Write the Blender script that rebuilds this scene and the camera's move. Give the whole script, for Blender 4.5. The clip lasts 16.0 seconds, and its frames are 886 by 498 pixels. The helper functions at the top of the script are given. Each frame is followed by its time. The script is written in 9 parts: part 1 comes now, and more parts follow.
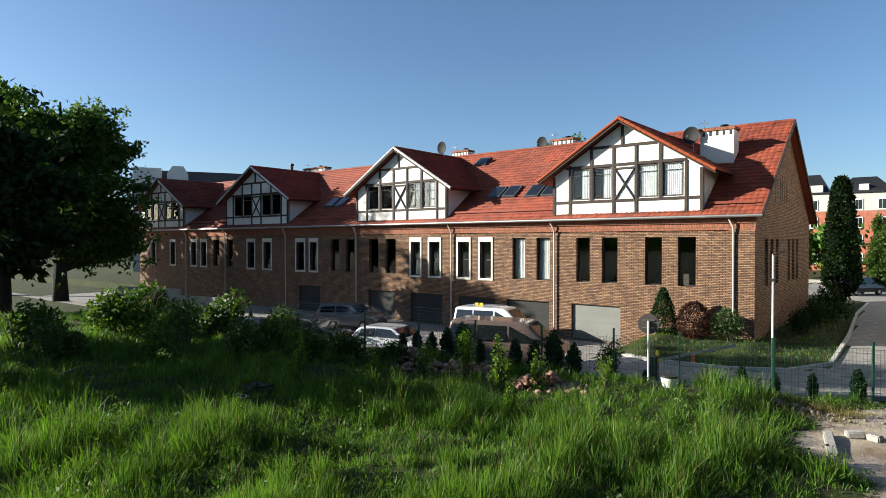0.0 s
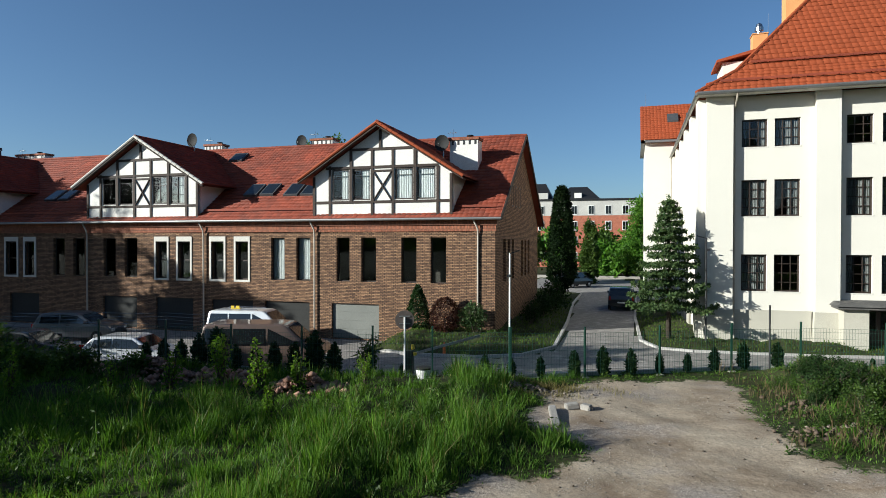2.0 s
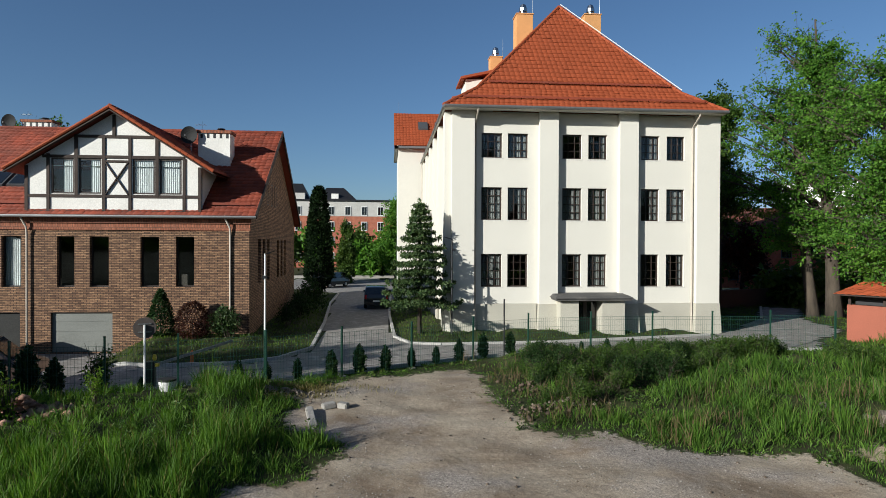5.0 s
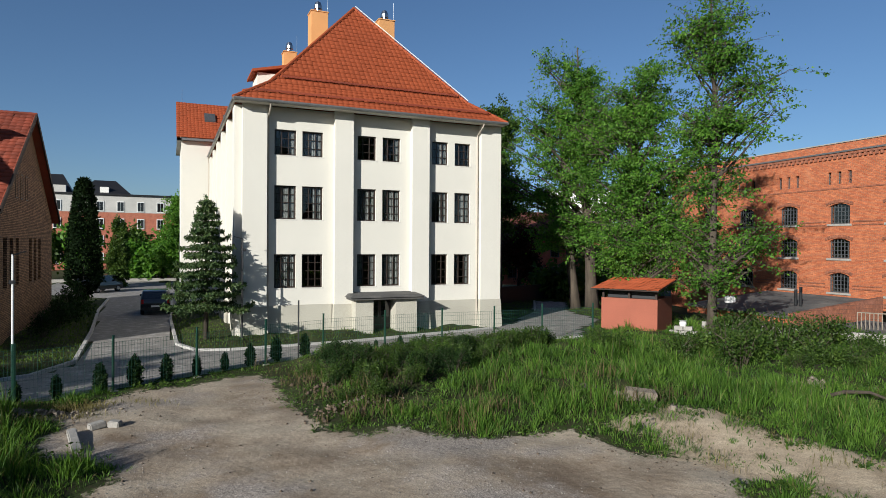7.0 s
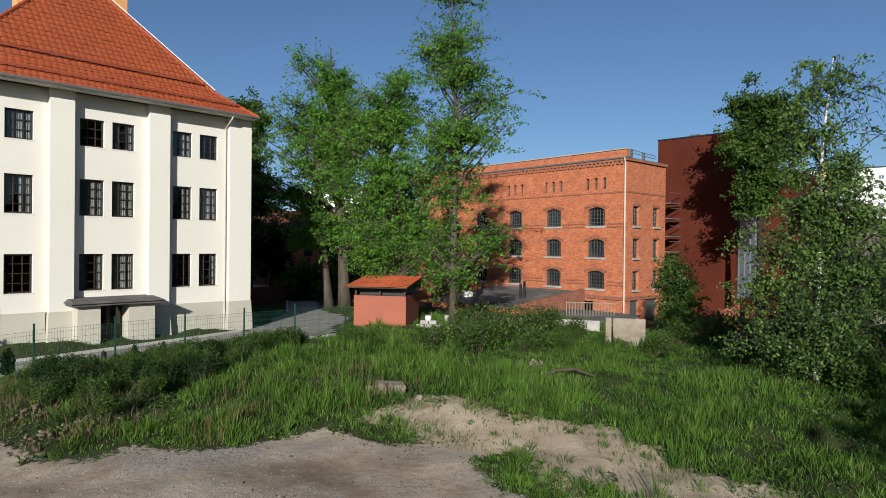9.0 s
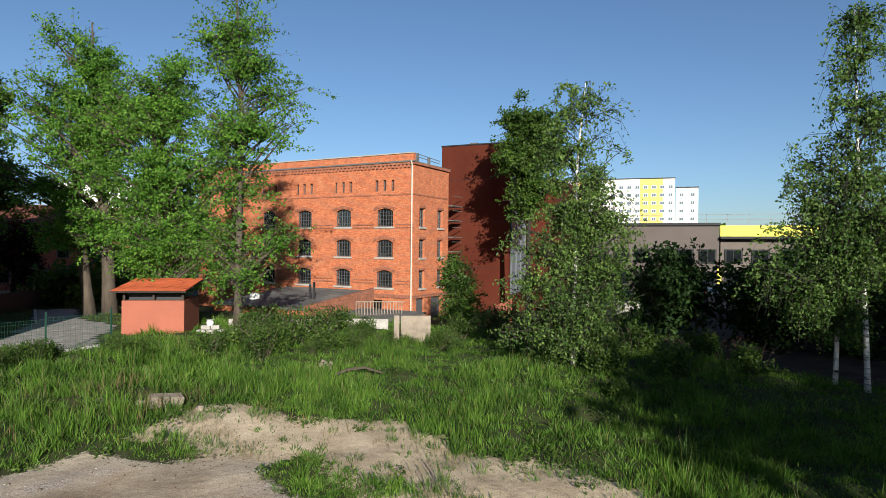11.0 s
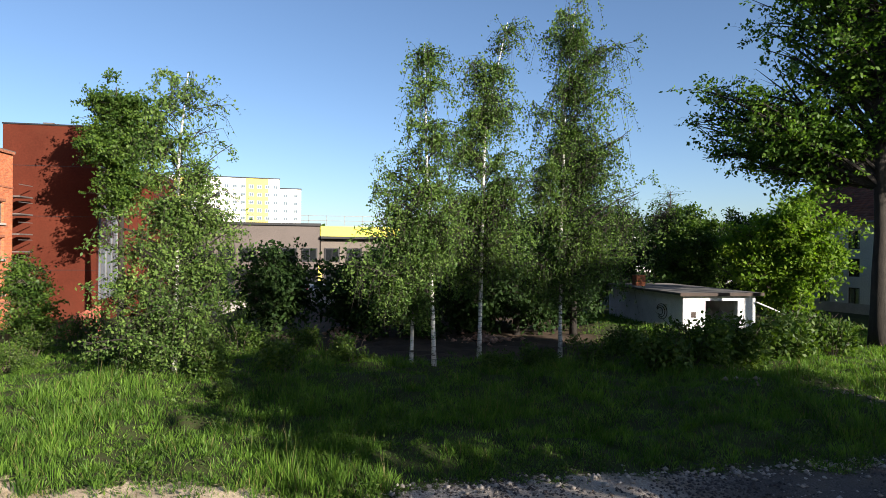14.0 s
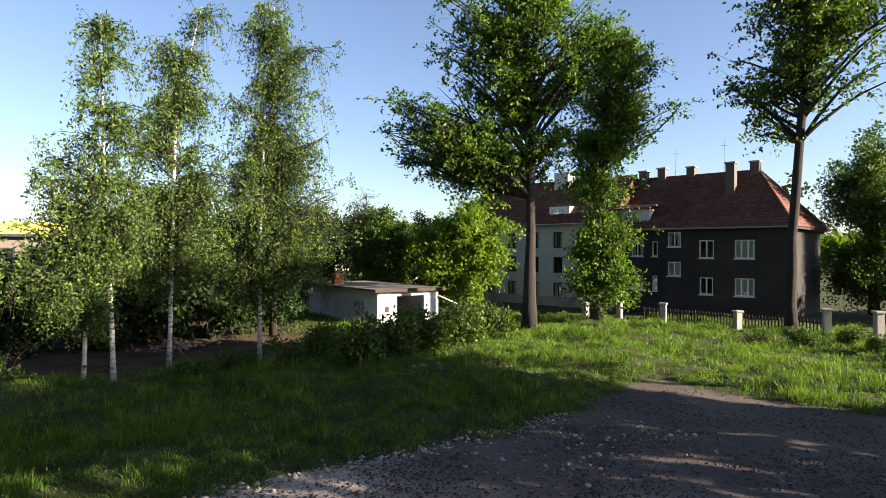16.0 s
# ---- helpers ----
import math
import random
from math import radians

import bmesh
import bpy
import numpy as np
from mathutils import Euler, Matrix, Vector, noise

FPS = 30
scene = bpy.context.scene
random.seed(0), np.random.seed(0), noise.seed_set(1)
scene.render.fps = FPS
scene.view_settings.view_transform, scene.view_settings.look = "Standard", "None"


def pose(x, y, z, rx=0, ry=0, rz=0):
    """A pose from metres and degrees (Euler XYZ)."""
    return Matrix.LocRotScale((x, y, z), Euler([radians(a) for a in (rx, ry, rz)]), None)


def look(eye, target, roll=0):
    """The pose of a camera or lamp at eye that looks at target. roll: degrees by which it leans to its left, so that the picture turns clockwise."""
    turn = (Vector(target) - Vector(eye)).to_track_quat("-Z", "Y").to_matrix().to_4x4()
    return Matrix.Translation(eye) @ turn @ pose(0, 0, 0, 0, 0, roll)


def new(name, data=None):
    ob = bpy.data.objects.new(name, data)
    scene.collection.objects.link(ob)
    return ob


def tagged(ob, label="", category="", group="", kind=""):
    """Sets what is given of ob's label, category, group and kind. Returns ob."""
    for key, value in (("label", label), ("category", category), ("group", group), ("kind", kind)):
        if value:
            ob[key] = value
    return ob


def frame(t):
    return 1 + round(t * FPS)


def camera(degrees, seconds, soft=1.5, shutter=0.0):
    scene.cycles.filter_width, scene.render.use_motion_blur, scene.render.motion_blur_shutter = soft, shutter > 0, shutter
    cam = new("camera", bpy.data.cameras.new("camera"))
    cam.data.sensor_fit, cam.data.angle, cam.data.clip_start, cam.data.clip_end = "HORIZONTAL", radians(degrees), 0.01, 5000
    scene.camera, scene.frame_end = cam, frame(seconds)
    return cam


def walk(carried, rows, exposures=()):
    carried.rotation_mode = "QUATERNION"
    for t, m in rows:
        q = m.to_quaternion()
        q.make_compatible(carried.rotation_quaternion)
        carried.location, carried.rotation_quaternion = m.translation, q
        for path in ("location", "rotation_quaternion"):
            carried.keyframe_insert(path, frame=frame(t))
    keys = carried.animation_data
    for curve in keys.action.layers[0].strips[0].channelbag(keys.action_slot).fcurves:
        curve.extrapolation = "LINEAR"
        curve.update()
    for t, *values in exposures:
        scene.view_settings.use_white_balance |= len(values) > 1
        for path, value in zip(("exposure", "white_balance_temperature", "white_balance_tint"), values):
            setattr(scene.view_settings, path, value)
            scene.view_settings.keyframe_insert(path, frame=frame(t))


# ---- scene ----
# The camera: a drone that turns where it hovers.
EYE = (0.0, 0.0, 5.0)
PATH = (
    (0.0, 39.00, -0.60, 0.00),
    (0.5, 33.68, -0.59, -0.03),
    (1.0, 28.42, -0.60, 0.02),
    (1.5, 22.61, -0.60, -0.00),
    (2.0, 17.14, -0.60, -0.07),
    (2.5, 13.49, -0.61, -0.01),
    (3.0, 10.21, -0.60, -0.08),
    (5.5, -9.52, -0.49, -0.31),
    (6.0, -14.34, -0.48, -0.39),
    (6.5, -19.03, -0.44, -0.37),
    (7.0, -23.73, -0.40, -0.39),
    (7.5, -29.86, -0.38, -0.39),
    (8.0, -36.04, -0.31, -0.43),
    (8.5, -40.72, -0.31, -0.42),
    (9.0, -46.21, -0.29, -0.56),
    (11.5, -71.37, -0.05, -0.56),
    (12.0, -78.06, -0.01, -0.55),
    (12.5, -83.83, 0.04, -0.53),
    (13.0, -90.15, 0.08, -0.53),
    (13.5, -94.93, 0.13, -0.47),
    (14.0, -100.64, 0.15, -0.44),
    (14.5, -106.26, 0.18, -0.44),
    (15.0, -113.61, 0.23, -0.39),
    (15.5, -120.45, 0.22, -0.32),
    (16.0, -127.79, 0.27, -0.29),
)
cam = camera(71.02, 16.0, soft=0.7)
walk(cam, [(t, pose(*EYE, 90 + pitch, roll, yaw)) for t, yaw, pitch, roll in PATH],
     exposures=((0.0, 1.56, 6250, 6), (1.5, 1.12, 5800, 3), (3.0, 0.80, 5800, 4), (5.5, 0.68, 5850, 6), (9.0, 0.68, 5950, 8), (11.5, 1.2, 6250, 8), (12.5, 1.34, 6350, 8), (14.0, 1.74, 6550, 12), (16.0, 2.36, 7400, 18)))

# ---- light ----
SUN_AZ, SUN_EL = 35.0, 19.0      # where the shadows point (from +x), and the sun's height
world = bpy.data.worlds.new("world")
scene.world = world
world.use_nodes = True
wn = world.node_tree
sky = wn.nodes.new("ShaderNodeTexSky")
sky.sky_type = "NISHITA"
sky.sun_disc = False
sky.sun_elevation = radians(SUN_EL)
sky.sun_rotation = radians(270.0 - SUN_AZ)
sky.altitude, sky.air_density, sky.dust_density, sky.ozone_density = 0, 0.85, 0.8, 3.3
wn.links.new(sky.outputs[0], wn.nodes["Background"].inputs[0])
wn.nodes["Background"].inputs[1].default_value = 0.054
sun = bpy.data.lights.new("sun", "SUN")
sun.energy, sun.angle, sun.color = 5.0, radians(0.5), (1.0, 0.92, 0.80)
sun_ob = new("sun", sun)
sun_ob.matrix_world = look((0, 0, 0), (math.cos(radians(SUN_AZ)), math.sin(radians(SUN_AZ)), -math.tan(radians(SUN_EL))))

# ---- materials ----
MATS = {}
BASE_SCALE = 0.85                               # scales most base colours down, to deepen shade at a raised exposure


def nodes_of(name):
    m = bpy.data.materials.new(name)
    m.use_nodes = True
    MATS[name] = m
    nt = m.node_tree
    return m, nt, nt.nodes["Principled BSDF"]


def add(nt, kind, **sets):
    n = nt.nodes.new(kind)
    for k, v in sets.items():
        if k in ("operation", "blend_type", "data_type", "feature", "attribute_name", "wave_type"):
            setattr(n, k, v)
        else:
            n.inputs[k].default_value = v
    return n


def coords(nt, stretch=(1, 1, 1)):
    tc = nt.nodes.new("ShaderNodeTexCoord")
    mp = nt.nodes.new("ShaderNodeMapping")
    mp.inputs["Scale"].default_value = stretch
    nt.links.new(tc.outputs["Object"], mp.inputs[0])
    return mp.outputs[0]


def mixed(nt, fac, a, b, blend="MIX"):
    n = nt.nodes.new("ShaderNodeMix")
    n.data_type, n.blend_type = "RGBA", blend
    for sock, v in ((n.inputs[0], fac), (n.inputs[6], a), (n.inputs[7], b)):
        if isinstance(v, bpy.types.NodeSocket):
            nt.links.new(v, sock)
        elif isinstance(v, (int, float)):
            sock.default_value = v
        else:
            sock.default_value = (*v, 1)
    return n.outputs[2]


def noise_fac(nt, vec, scale, detail=4.0, lo=0.35, hi=0.65, rough=0.6):
    n = add(nt, "ShaderNodeTexNoise", Scale=scale, Detail=detail, Roughness=rough)
    nt.links.new(vec, n.inputs["Vector"])
    r = nt.nodes.new("ShaderNodeMapRange")
    r.inputs[1].default_value, r.inputs[2].default_value = lo, hi
    nt.links.new(n.outputs[0], r.inputs[0])
    return r.outputs[0]


def bumped(nt, bsdf, height, strength=0.3, dist=0.02):
    b = add(nt, "ShaderNodeBump", Strength=strength, Distance=dist)
    nt.links.new(height, b.inputs["Height"])
    nt.links.new(b.outputs[0], bsdf.inputs["Normal"])


def surface(name, col, dark=0.7, scale=0.6, fine=18.0, rough=0.8, bump=0.2, metal=0.0, rnd=0.0, island=0.0,
            stain=None, stain_scale=0.35, stain_lo=0.5, stain_hi=0.8, stretch=(1, 1, 1), spec=0.35):
    """Paint, stone, wood, metal: a colour that varies coarsely and finely, with stains and fine relief."""
    m, nt, b = nodes_of(name)
    v = coords(nt, stretch)
    col = tuple(c * BASE_SCALE for c in col)
    stain = stain and tuple(c * BASE_SCALE for c in stain)
    dk = tuple(c * dark for c in col)
    c = mixed(nt, noise_fac(nt, v, scale), dk, col)
    f = noise_fac(nt, v, fine, 3.0, 0.3, 0.7)
    shade = mixed(nt, f, (0.8, 0.8, 0.8), (1.1, 1.1, 1.1))
    c = mixed(nt, 1.0, c, shade, "MULTIPLY")
    if stain:
        c = mixed(nt, noise_fac(nt, v, stain_scale, 6.0, stain_lo, stain_hi, 0.7), c, stain)
    if rnd or island:
        src = nt.nodes.new("ShaderNodeObjectInfo").outputs["Random"] if rnd else nt.nodes.new("ShaderNodeNewGeometry").outputs["Random Per Island"]
        amt = rnd or island
        r = mixed(nt, src, (1 - amt,) * 3, (1 + amt,) * 3)
        c = mixed(nt, 1.0, c, r, "MULTIPLY")
    nt.links.new(c, b.inputs["Base Color"])
    b.inputs["Roughness"].default_value, b.inputs["Metallic"].default_value = rough, metal
    b.inputs["Specular IOR Level"].default_value = spec
    if bump:
        bumped(nt, b, f, bump)
    return m


def brickwork(name, c1, c2, mortar, stain, w=0.25, h=0.077, gap=0.011, bump=0.6, stain_lo=0.5):
    """Bricks in courses, on walls that run along x or y of their building."""
    m, nt, b = nodes_of(name)
    tc = nt.nodes.new("ShaderNodeTexCoord")
    sep = nt.nodes.new("ShaderNodeSeparateXYZ")
    nt.links.new(tc.outputs["Object"], sep.inputs[0])
    s = add(nt, "ShaderNodeMath", operation="ADD")
    nt.links.new(sep.outputs[0], s.inputs[0]), nt.links.new(sep.outputs[1], s.inputs[1])
    cmb = nt.nodes.new("ShaderNodeCombineXYZ")
    nt.links.new(s.outputs[0], cmb.inputs[0]), nt.links.new(sep.outputs[2], cmb.inputs[1])
    c1, c2, mortar, stain = (tuple(q * BASE_SCALE for q in w_) for w_ in (c1, c2, mortar, stain))
    br = add(nt, "ShaderNodeTexBrick", Color1=(*c1, 1), Color2=(*c2, 1), Mortar=(*mortar, 1), Scale=1.0)
    br.inputs["Mortar Size"].default_value = gap
    br.inputs["Mortar Smooth"].default_value = 0.3
    br.inputs["Brick Width"].default_value, br.inputs["Row Height"].default_value = w, h
    nt.links.new(cmb.outputs[0], br.inputs["Vector"])
    o = tc.outputs["Object"]
    c = mixed(nt, noise_fac(nt, o, 0.5, 6.0, stain_lo, stain_lo + 0.25, 0.65), br.outputs[0], stain)
    big = mixed(nt, noise_fac(nt, o, 1.6, 4.0), (0.87, 0.86, 0.85), (1.1, 1.09, 1.08))
    c = mixed(nt, 1.0, c, big, "MULTIPLY")
    fine = mixed(nt, noise_fac(nt, o, 9.0, 3.0), (0.8, 0.8, 0.8), (1.15, 1.15, 1.15))
    c = mixed(nt, 1.0, c, fine, "MULTIPLY")
    nt.links.new(c, b.inputs["Base Color"])
    b.inputs["Roughness"].default_value = 0.88
    b.inputs["Specular IOR Level"].default_value = 0.25
    inv = add(nt, "ShaderNodeMath", operation="SUBTRACT")
    inv.inputs[0].default_value = 1.0
    nt.links.new(br.outputs["Fac"], inv.inputs[1])
    bumped(nt, b, inv.outputs[0], bump, 0.012)
    return m


def leafy(name, col, col2, glow=0.45, rough=0.5, spec=0.14, patch=0.5, lo=0.7):
    """Leaves and blades: colour varies leaf by leaf, and light shines through."""
    m, nt, b = nodes_of(name)
    g = nt.nodes.new("ShaderNodeNewGeometry")
    col, col2 = (tuple(q * BASE_SCALE for q in w_) for w_ in (col, col2))
    c = mixed(nt, g.outputs["Random Per Island"], col, col2)
    v = coords(nt)
    big = mixed(nt, noise_fac(nt, v, patch, 3.0), (lo, lo + 0.05, lo), (1.2, 1.15, 1.0))
    c = mixed(nt, 1.0, c, big, "MULTIPLY")
    nt.links.new(c, b.inputs["Base Color"])
    b.inputs["Roughness"].default_value = rough
    b.inputs["Specular IOR Level"].default_value = spec
    t = nt.nodes.new("ShaderNodeBsdfTranslucent")
    warm = mixed(nt, 1.0, c, (1.1, 1.2, 0.45), "MULTIPLY")
    nt.links.new(warm, t.inputs[0])
    mx = nt.nodes.new("ShaderNodeMixShader")
    mx.inputs[0].default_value = glow
    nt.links.new(b.outputs[0], mx.inputs[1]), nt.links.new(t.outputs[0], mx.inputs[2])
    nt.links.new(mx.outputs[0], nt.nodes["Material Output"].inputs[0])
    return m


def glazing(name, tint=(0.55, 0.6, 0.62), gloss=1.0):
    m, nt, b = nodes_of(name)
    nt.nodes.remove(b)
    tr = nt.nodes.new("ShaderNodeBsdfTransparent")
    tr.inputs[0].default_value = (*tint, 1)
    gl = nt.nodes.new("ShaderNodeBsdfGlossy")
    gl.inputs["Roughness"].default_value = 0.03
    fr = nt.nodes.new("ShaderNodeFresnel")
    fr.inputs[0].default_value = 1.5
    v = coords(nt)
    n = add(nt, "ShaderNodeTexNoise", Scale=1.3, Detail=1.0)
    nt.links.new(v, n.inputs["Vector"])
    bp = add(nt, "ShaderNodeBump", Strength=0.06, Distance=0.05)
    nt.links.new(n.outputs[0], bp.inputs["Height"]), nt.links.new(bp.outputs[0], gl.inputs["Normal"])
    mx = nt.nodes.new("ShaderNodeMixShader")
    k = add(nt, "ShaderNodeMath", operation="MULTIPLY")
    k.inputs[1].default_value = gloss
    nt.links.new(fr.outputs[0], k.inputs[0])
    nt.links.new(k.outputs[0], mx.inputs[0]), nt.links.new(tr.outputs[0], mx.inputs[1]), nt.links.new(gl.outputs[0], mx.inputs[2])
    nt.links.new(mx.outputs[0], nt.nodes["Material Output"].inputs[0])
    return m


def ground_material():
    m, nt, b = nodes_of("earth and grass")
    v = coords(nt)
    at = [add(nt, "ShaderNodeAttribute", attribute_name=k) for k in ("dirt", "sand", "soil", "grit")]
    # ground under the grass: shade between the stalks is put into its dark colour
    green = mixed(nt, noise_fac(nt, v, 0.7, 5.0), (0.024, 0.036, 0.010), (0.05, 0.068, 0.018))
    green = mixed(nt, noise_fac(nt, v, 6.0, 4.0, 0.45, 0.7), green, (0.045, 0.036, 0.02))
    # soil beyond the birches, darkened to stand for the shade lying on it
    soil = mixed(nt, noise_fac(nt, v, 0.5, 6.0), (0.034, 0.025, 0.018), (0.08, 0.057, 0.039))
    mud = mixed(nt, noise_fac(nt, v, 0.33, 6.0, 0.38, 0.62, 0.65), (0.235, 0.178, 0.125), (0.45, 0.385, 0.295))
    vor = add(nt, "ShaderNodeTexVoronoi", Scale=38.0)
    nt.links.new(v, vor.inputs["Vector"])
    grey = mixed(nt, vor.outputs["Color"], (0.165, 0.142, 0.12), (0.53, 0.47, 0.41))
    mud = mixed(nt, noise_fac(nt, v, 0.22, 5.0, 0.5, 0.6, 0.6), mud, grey)
    tracks = add(nt, "ShaderNodeTexNoise", Scale=0.8, Detail=3.0)
    nt.links.new(coords(nt, (1.0, 1.8, 1)), tracks.inputs["Vector"])
    mud = mixed(nt, 1.0, mud, mixed(nt, tracks.outputs[0], (0.72, 0.72, 0.72), (1.25, 1.22, 1.2)), "MULTIPLY")
    sand = mixed(nt, noise_fac(nt, v, 1.1, 6.0, 0.35, 0.65, 0.7), (0.34, 0.265, 0.18), (0.54, 0.44, 0.315))
    ragged = noise_fac(nt, v, 4.5, 6.0, 0.3, 0.7, 0.65)

    def edge(sock):
        a = add(nt, "ShaderNodeMath", operation="MULTIPLY_ADD")
        nt.links.new(ragged, a.inputs[0])
        a.inputs[1].default_value = 0.8
        nt.links.new(sock, a.inputs[2])
        r = nt.nodes.new("ShaderNodeMapRange")
        r.inputs["From Min"].default_value, r.inputs["From Max"].default_value = 0.78, 1.02
        nt.links.new(a.outputs[0], r.inputs["Value"])
        return r.outputs[0]
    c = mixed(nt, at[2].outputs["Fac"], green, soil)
    # southern gravel: its own dark tone, deepened for the shade on the track
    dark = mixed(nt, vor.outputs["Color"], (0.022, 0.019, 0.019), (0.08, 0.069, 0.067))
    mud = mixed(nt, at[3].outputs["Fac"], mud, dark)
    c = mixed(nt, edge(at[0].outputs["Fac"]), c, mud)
    c = mixed(nt, edge(at[1].outputs["Fac"]), c, sand)
    f = noise_fac(nt, v, 34.0, 5.0, 0.36, 0.64, 0.7)
    c = mixed(nt, 1.0, c, mixed(nt, f, (0.6 * BASE_SCALE, 0.59 * BASE_SCALE, 0.58 * BASE_SCALE), (1.2 * BASE_SCALE, 1.2 * BASE_SCALE, 1.2 * BASE_SCALE)), "MULTIPLY")
    speck = noise_fac(nt, v, 7.0, 5.0, 0.62, 0.72, 0.7)
    c = mixed(nt, 1.0, c, mixed(nt, speck, (1, 1, 1), (0.62, 0.58, 0.55)), "MULTIPLY")
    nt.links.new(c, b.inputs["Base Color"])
    b.inputs["Roughness"].default_value = 0.95
    b.inputs["Specular IOR Level"].default_value = 0.15
    bumped(nt, b, noise_fac(nt, v, 5.0, 6.0, 0.2, 0.8, 0.6), 0.45, 0.04)
    return m


def paver_material():
    m, nt, b = nodes_of("concrete block paving")
    v = coords(nt)
    br = add(nt, "ShaderNodeTexBrick", Color1=(0.16, 0.146, 0.132, 1), Color2=(0.23, 0.21, 0.192, 1), Mortar=(0.12, 0.11, 0.10, 1), Scale=1.0)
    br.inputs["Mortar Size"].default_value = 0.008
    br.inputs["Brick Width"].default_value, br.inputs["Row Height"].default_value = 0.2, 0.1
    nt.links.new(v, br.inputs["Vector"])
    c = mixed(nt, noise_fac(nt, v, 0.4, 5.0, 0.4, 0.7), br.outputs[0], (0.18, 0.165, 0.15))
    c = mixed(nt, noise_fac(nt, v, 1.7, 5.0, 0.5, 0.75), c, (0.33, 0.31, 0.29))
    nt.links.new(c, b.inputs["Base Color"])
    b.inputs["Roughness"].default_value = 0.85
    bumped(nt, b, br.outputs["Fac"], -0.4, 0.01)
    return m


GROUND = ground_material()
PAVING = paver_material()
PLASTER = surface("cream wall plaster", (0.715, 0.68, 0.60), 0.95, 0.25, 140, 0.9, 0.05, stain=(0.655, 0.61, 0.525), stain_lo=0.55, stain_hi=0.95)
SOCLE = surface("grey-beige plinth plaster", (0.50, 0.47, 0.39), 0.88, 0.5, 25, 0.9, 0.25)
WHITE = surface("white infill plaster", (0.80, 0.775, 0.72), 0.9, 0.6, 25, 0.9, 0.15, stain=(0.62, 0.59, 0.53), stain_lo=0.55, stain_hi=0.95)
TIMBER = surface("dark brown timber", (0.045, 0.028, 0.020), 0.6, 2.0, 30, 0.75, 0.3)
BRICK_BROWN = brickwork("brown facing brick", (0.335, 0.198, 0.113), (0.145, 0.082, 0.051), (0.04, 0.027, 0.02), (0.3, 0.195, 0.115), 0.27, 0.085, stain_lo=0.66, gap=0.014, bump=1.0)
BRICK_BAND = brickwork("red cornice brick", (0.36, 0.135, 0.075), (0.26, 0.09, 0.05), (0.12, 0.07, 0.05), (0.22, 0.10, 0.07), 0.08, 0.25)
BRICK_MILL = brickwork("orange-red mill brick", (0.50, 0.165, 0.07), (0.36, 0.095, 0.04), (0.27, 0.14, 0.09), (0.54, 0.25, 0.13), 0.3, 0.1, 0.012, 0.5, stain_lo=0.6)
BRICK_FAR = brickwork("red brick far off", (0.48, 0.15, 0.085), (0.40, 0.12, 0.07), (0.34, 0.16, 0.11), (0.45, 0.17, 0.10))
TILE = surface("orange clay roof tile", (0.315, 0.069, 0.024), 0.88, 0.5, 14, 0.75, 0.2, island=0.06, stain=(0.27, 0.062, 0.024), stain_lo=0.52, stain_hi=0.9, spec=0.2)
TILE_DARK = surface("weathered red roof tile", (0.27, 0.052, 0.023), 0.65, 0.4, 14, 0.75, 0.25, island=0.22, stain=(0.17, 0.05, 0.03), stain_lo=0.5, stain_hi=0.8)
TILE_OLD = surface("old brown-red roof tile", (0.135, 0.042, 0.026), 0.65, 0.5, 14, 0.85, 0.25, island=0.3, stain=(0.12, 0.06, 0.045), stain_lo=0.45, stain_hi=0.75)
ZINC = surface("grey zinc sheet", (0.30, 0.30, 0.295), 0.85, 0.8, 20, 0.45, 0.1, metal=0.7)
PIPE = surface("beige painted downpipe", (0.52, 0.46, 0.38), 0.85, 1.0, 20, 0.5, 0.05)
FRAME_BROWN = surface("dark brown window frame", (0.042, 0.028, 0.022), 0.8, 1.0, 30, 0.5, 0.1)
FRAME_GREY = surface("dark grey iron window frame", (0.075, 0.08, 0.085), 0.8, 1.0, 30, 0.5, 0.1)
FRAME_WHITE = surface("white window frame", (0.78, 0.77, 0.74), 0.9, 1.0, 30, 0.5, 0.05)
STONE_PALE = surface("pale stone window surround", (0.66, 0.63, 0.57), 0.85, 1.0, 20, 0.85, 0.15)
GLASS = glazing("window glass", (0.82, 0.86, 0.87))
# school curtains: dimness behind the glass is put into the grey
NET = surface("net curtain greyed for shade", (0.30, 0.29, 0.27), 0.6, 3.0, 8, 0.95, 0.3, stretch=(6, 6, 0.3))
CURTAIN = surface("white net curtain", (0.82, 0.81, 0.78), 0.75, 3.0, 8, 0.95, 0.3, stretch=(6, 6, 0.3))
# added inner walls and floors, coloured dark to read as unlit rooms
DARK_ROOM = surface("interior wall darkened for unlit room", (0.10, 0.085, 0.07), 0.7, 1.0, 10, 0.95, 0.0)
CHIM_ORANGE = surface("ochre chimney render", (0.66, 0.33, 0.125), 0.9, 1.0, 20, 0.9, 0.1)
STEEL = surface("bright stainless steel", (0.55, 0.56, 0.57), 0.9, 1.0, 20, 0.25, 0.0, metal=1.0)
BLACK = surface("black painted metal", (0.018, 0.018, 0.02), 0.8, 1.0, 20, 0.5, 0.05)
GREEN_METAL = surface("dark green fence paint", (0.012, 0.055, 0.035), 0.8, 1.0, 20, 0.5, 0.05)
CONCRETE = surface("weathered concrete", (0.38, 0.355, 0.32), 0.75, 0.8, 14, 0.9, 0.4, stain=(0.22, 0.20, 0.17), stain_lo=0.5, stain_hi=0.8)
KERB = surface("pale concrete kerb", (0.48, 0.46, 0.43), 0.85, 1.0, 14, 0.9, 0.2)
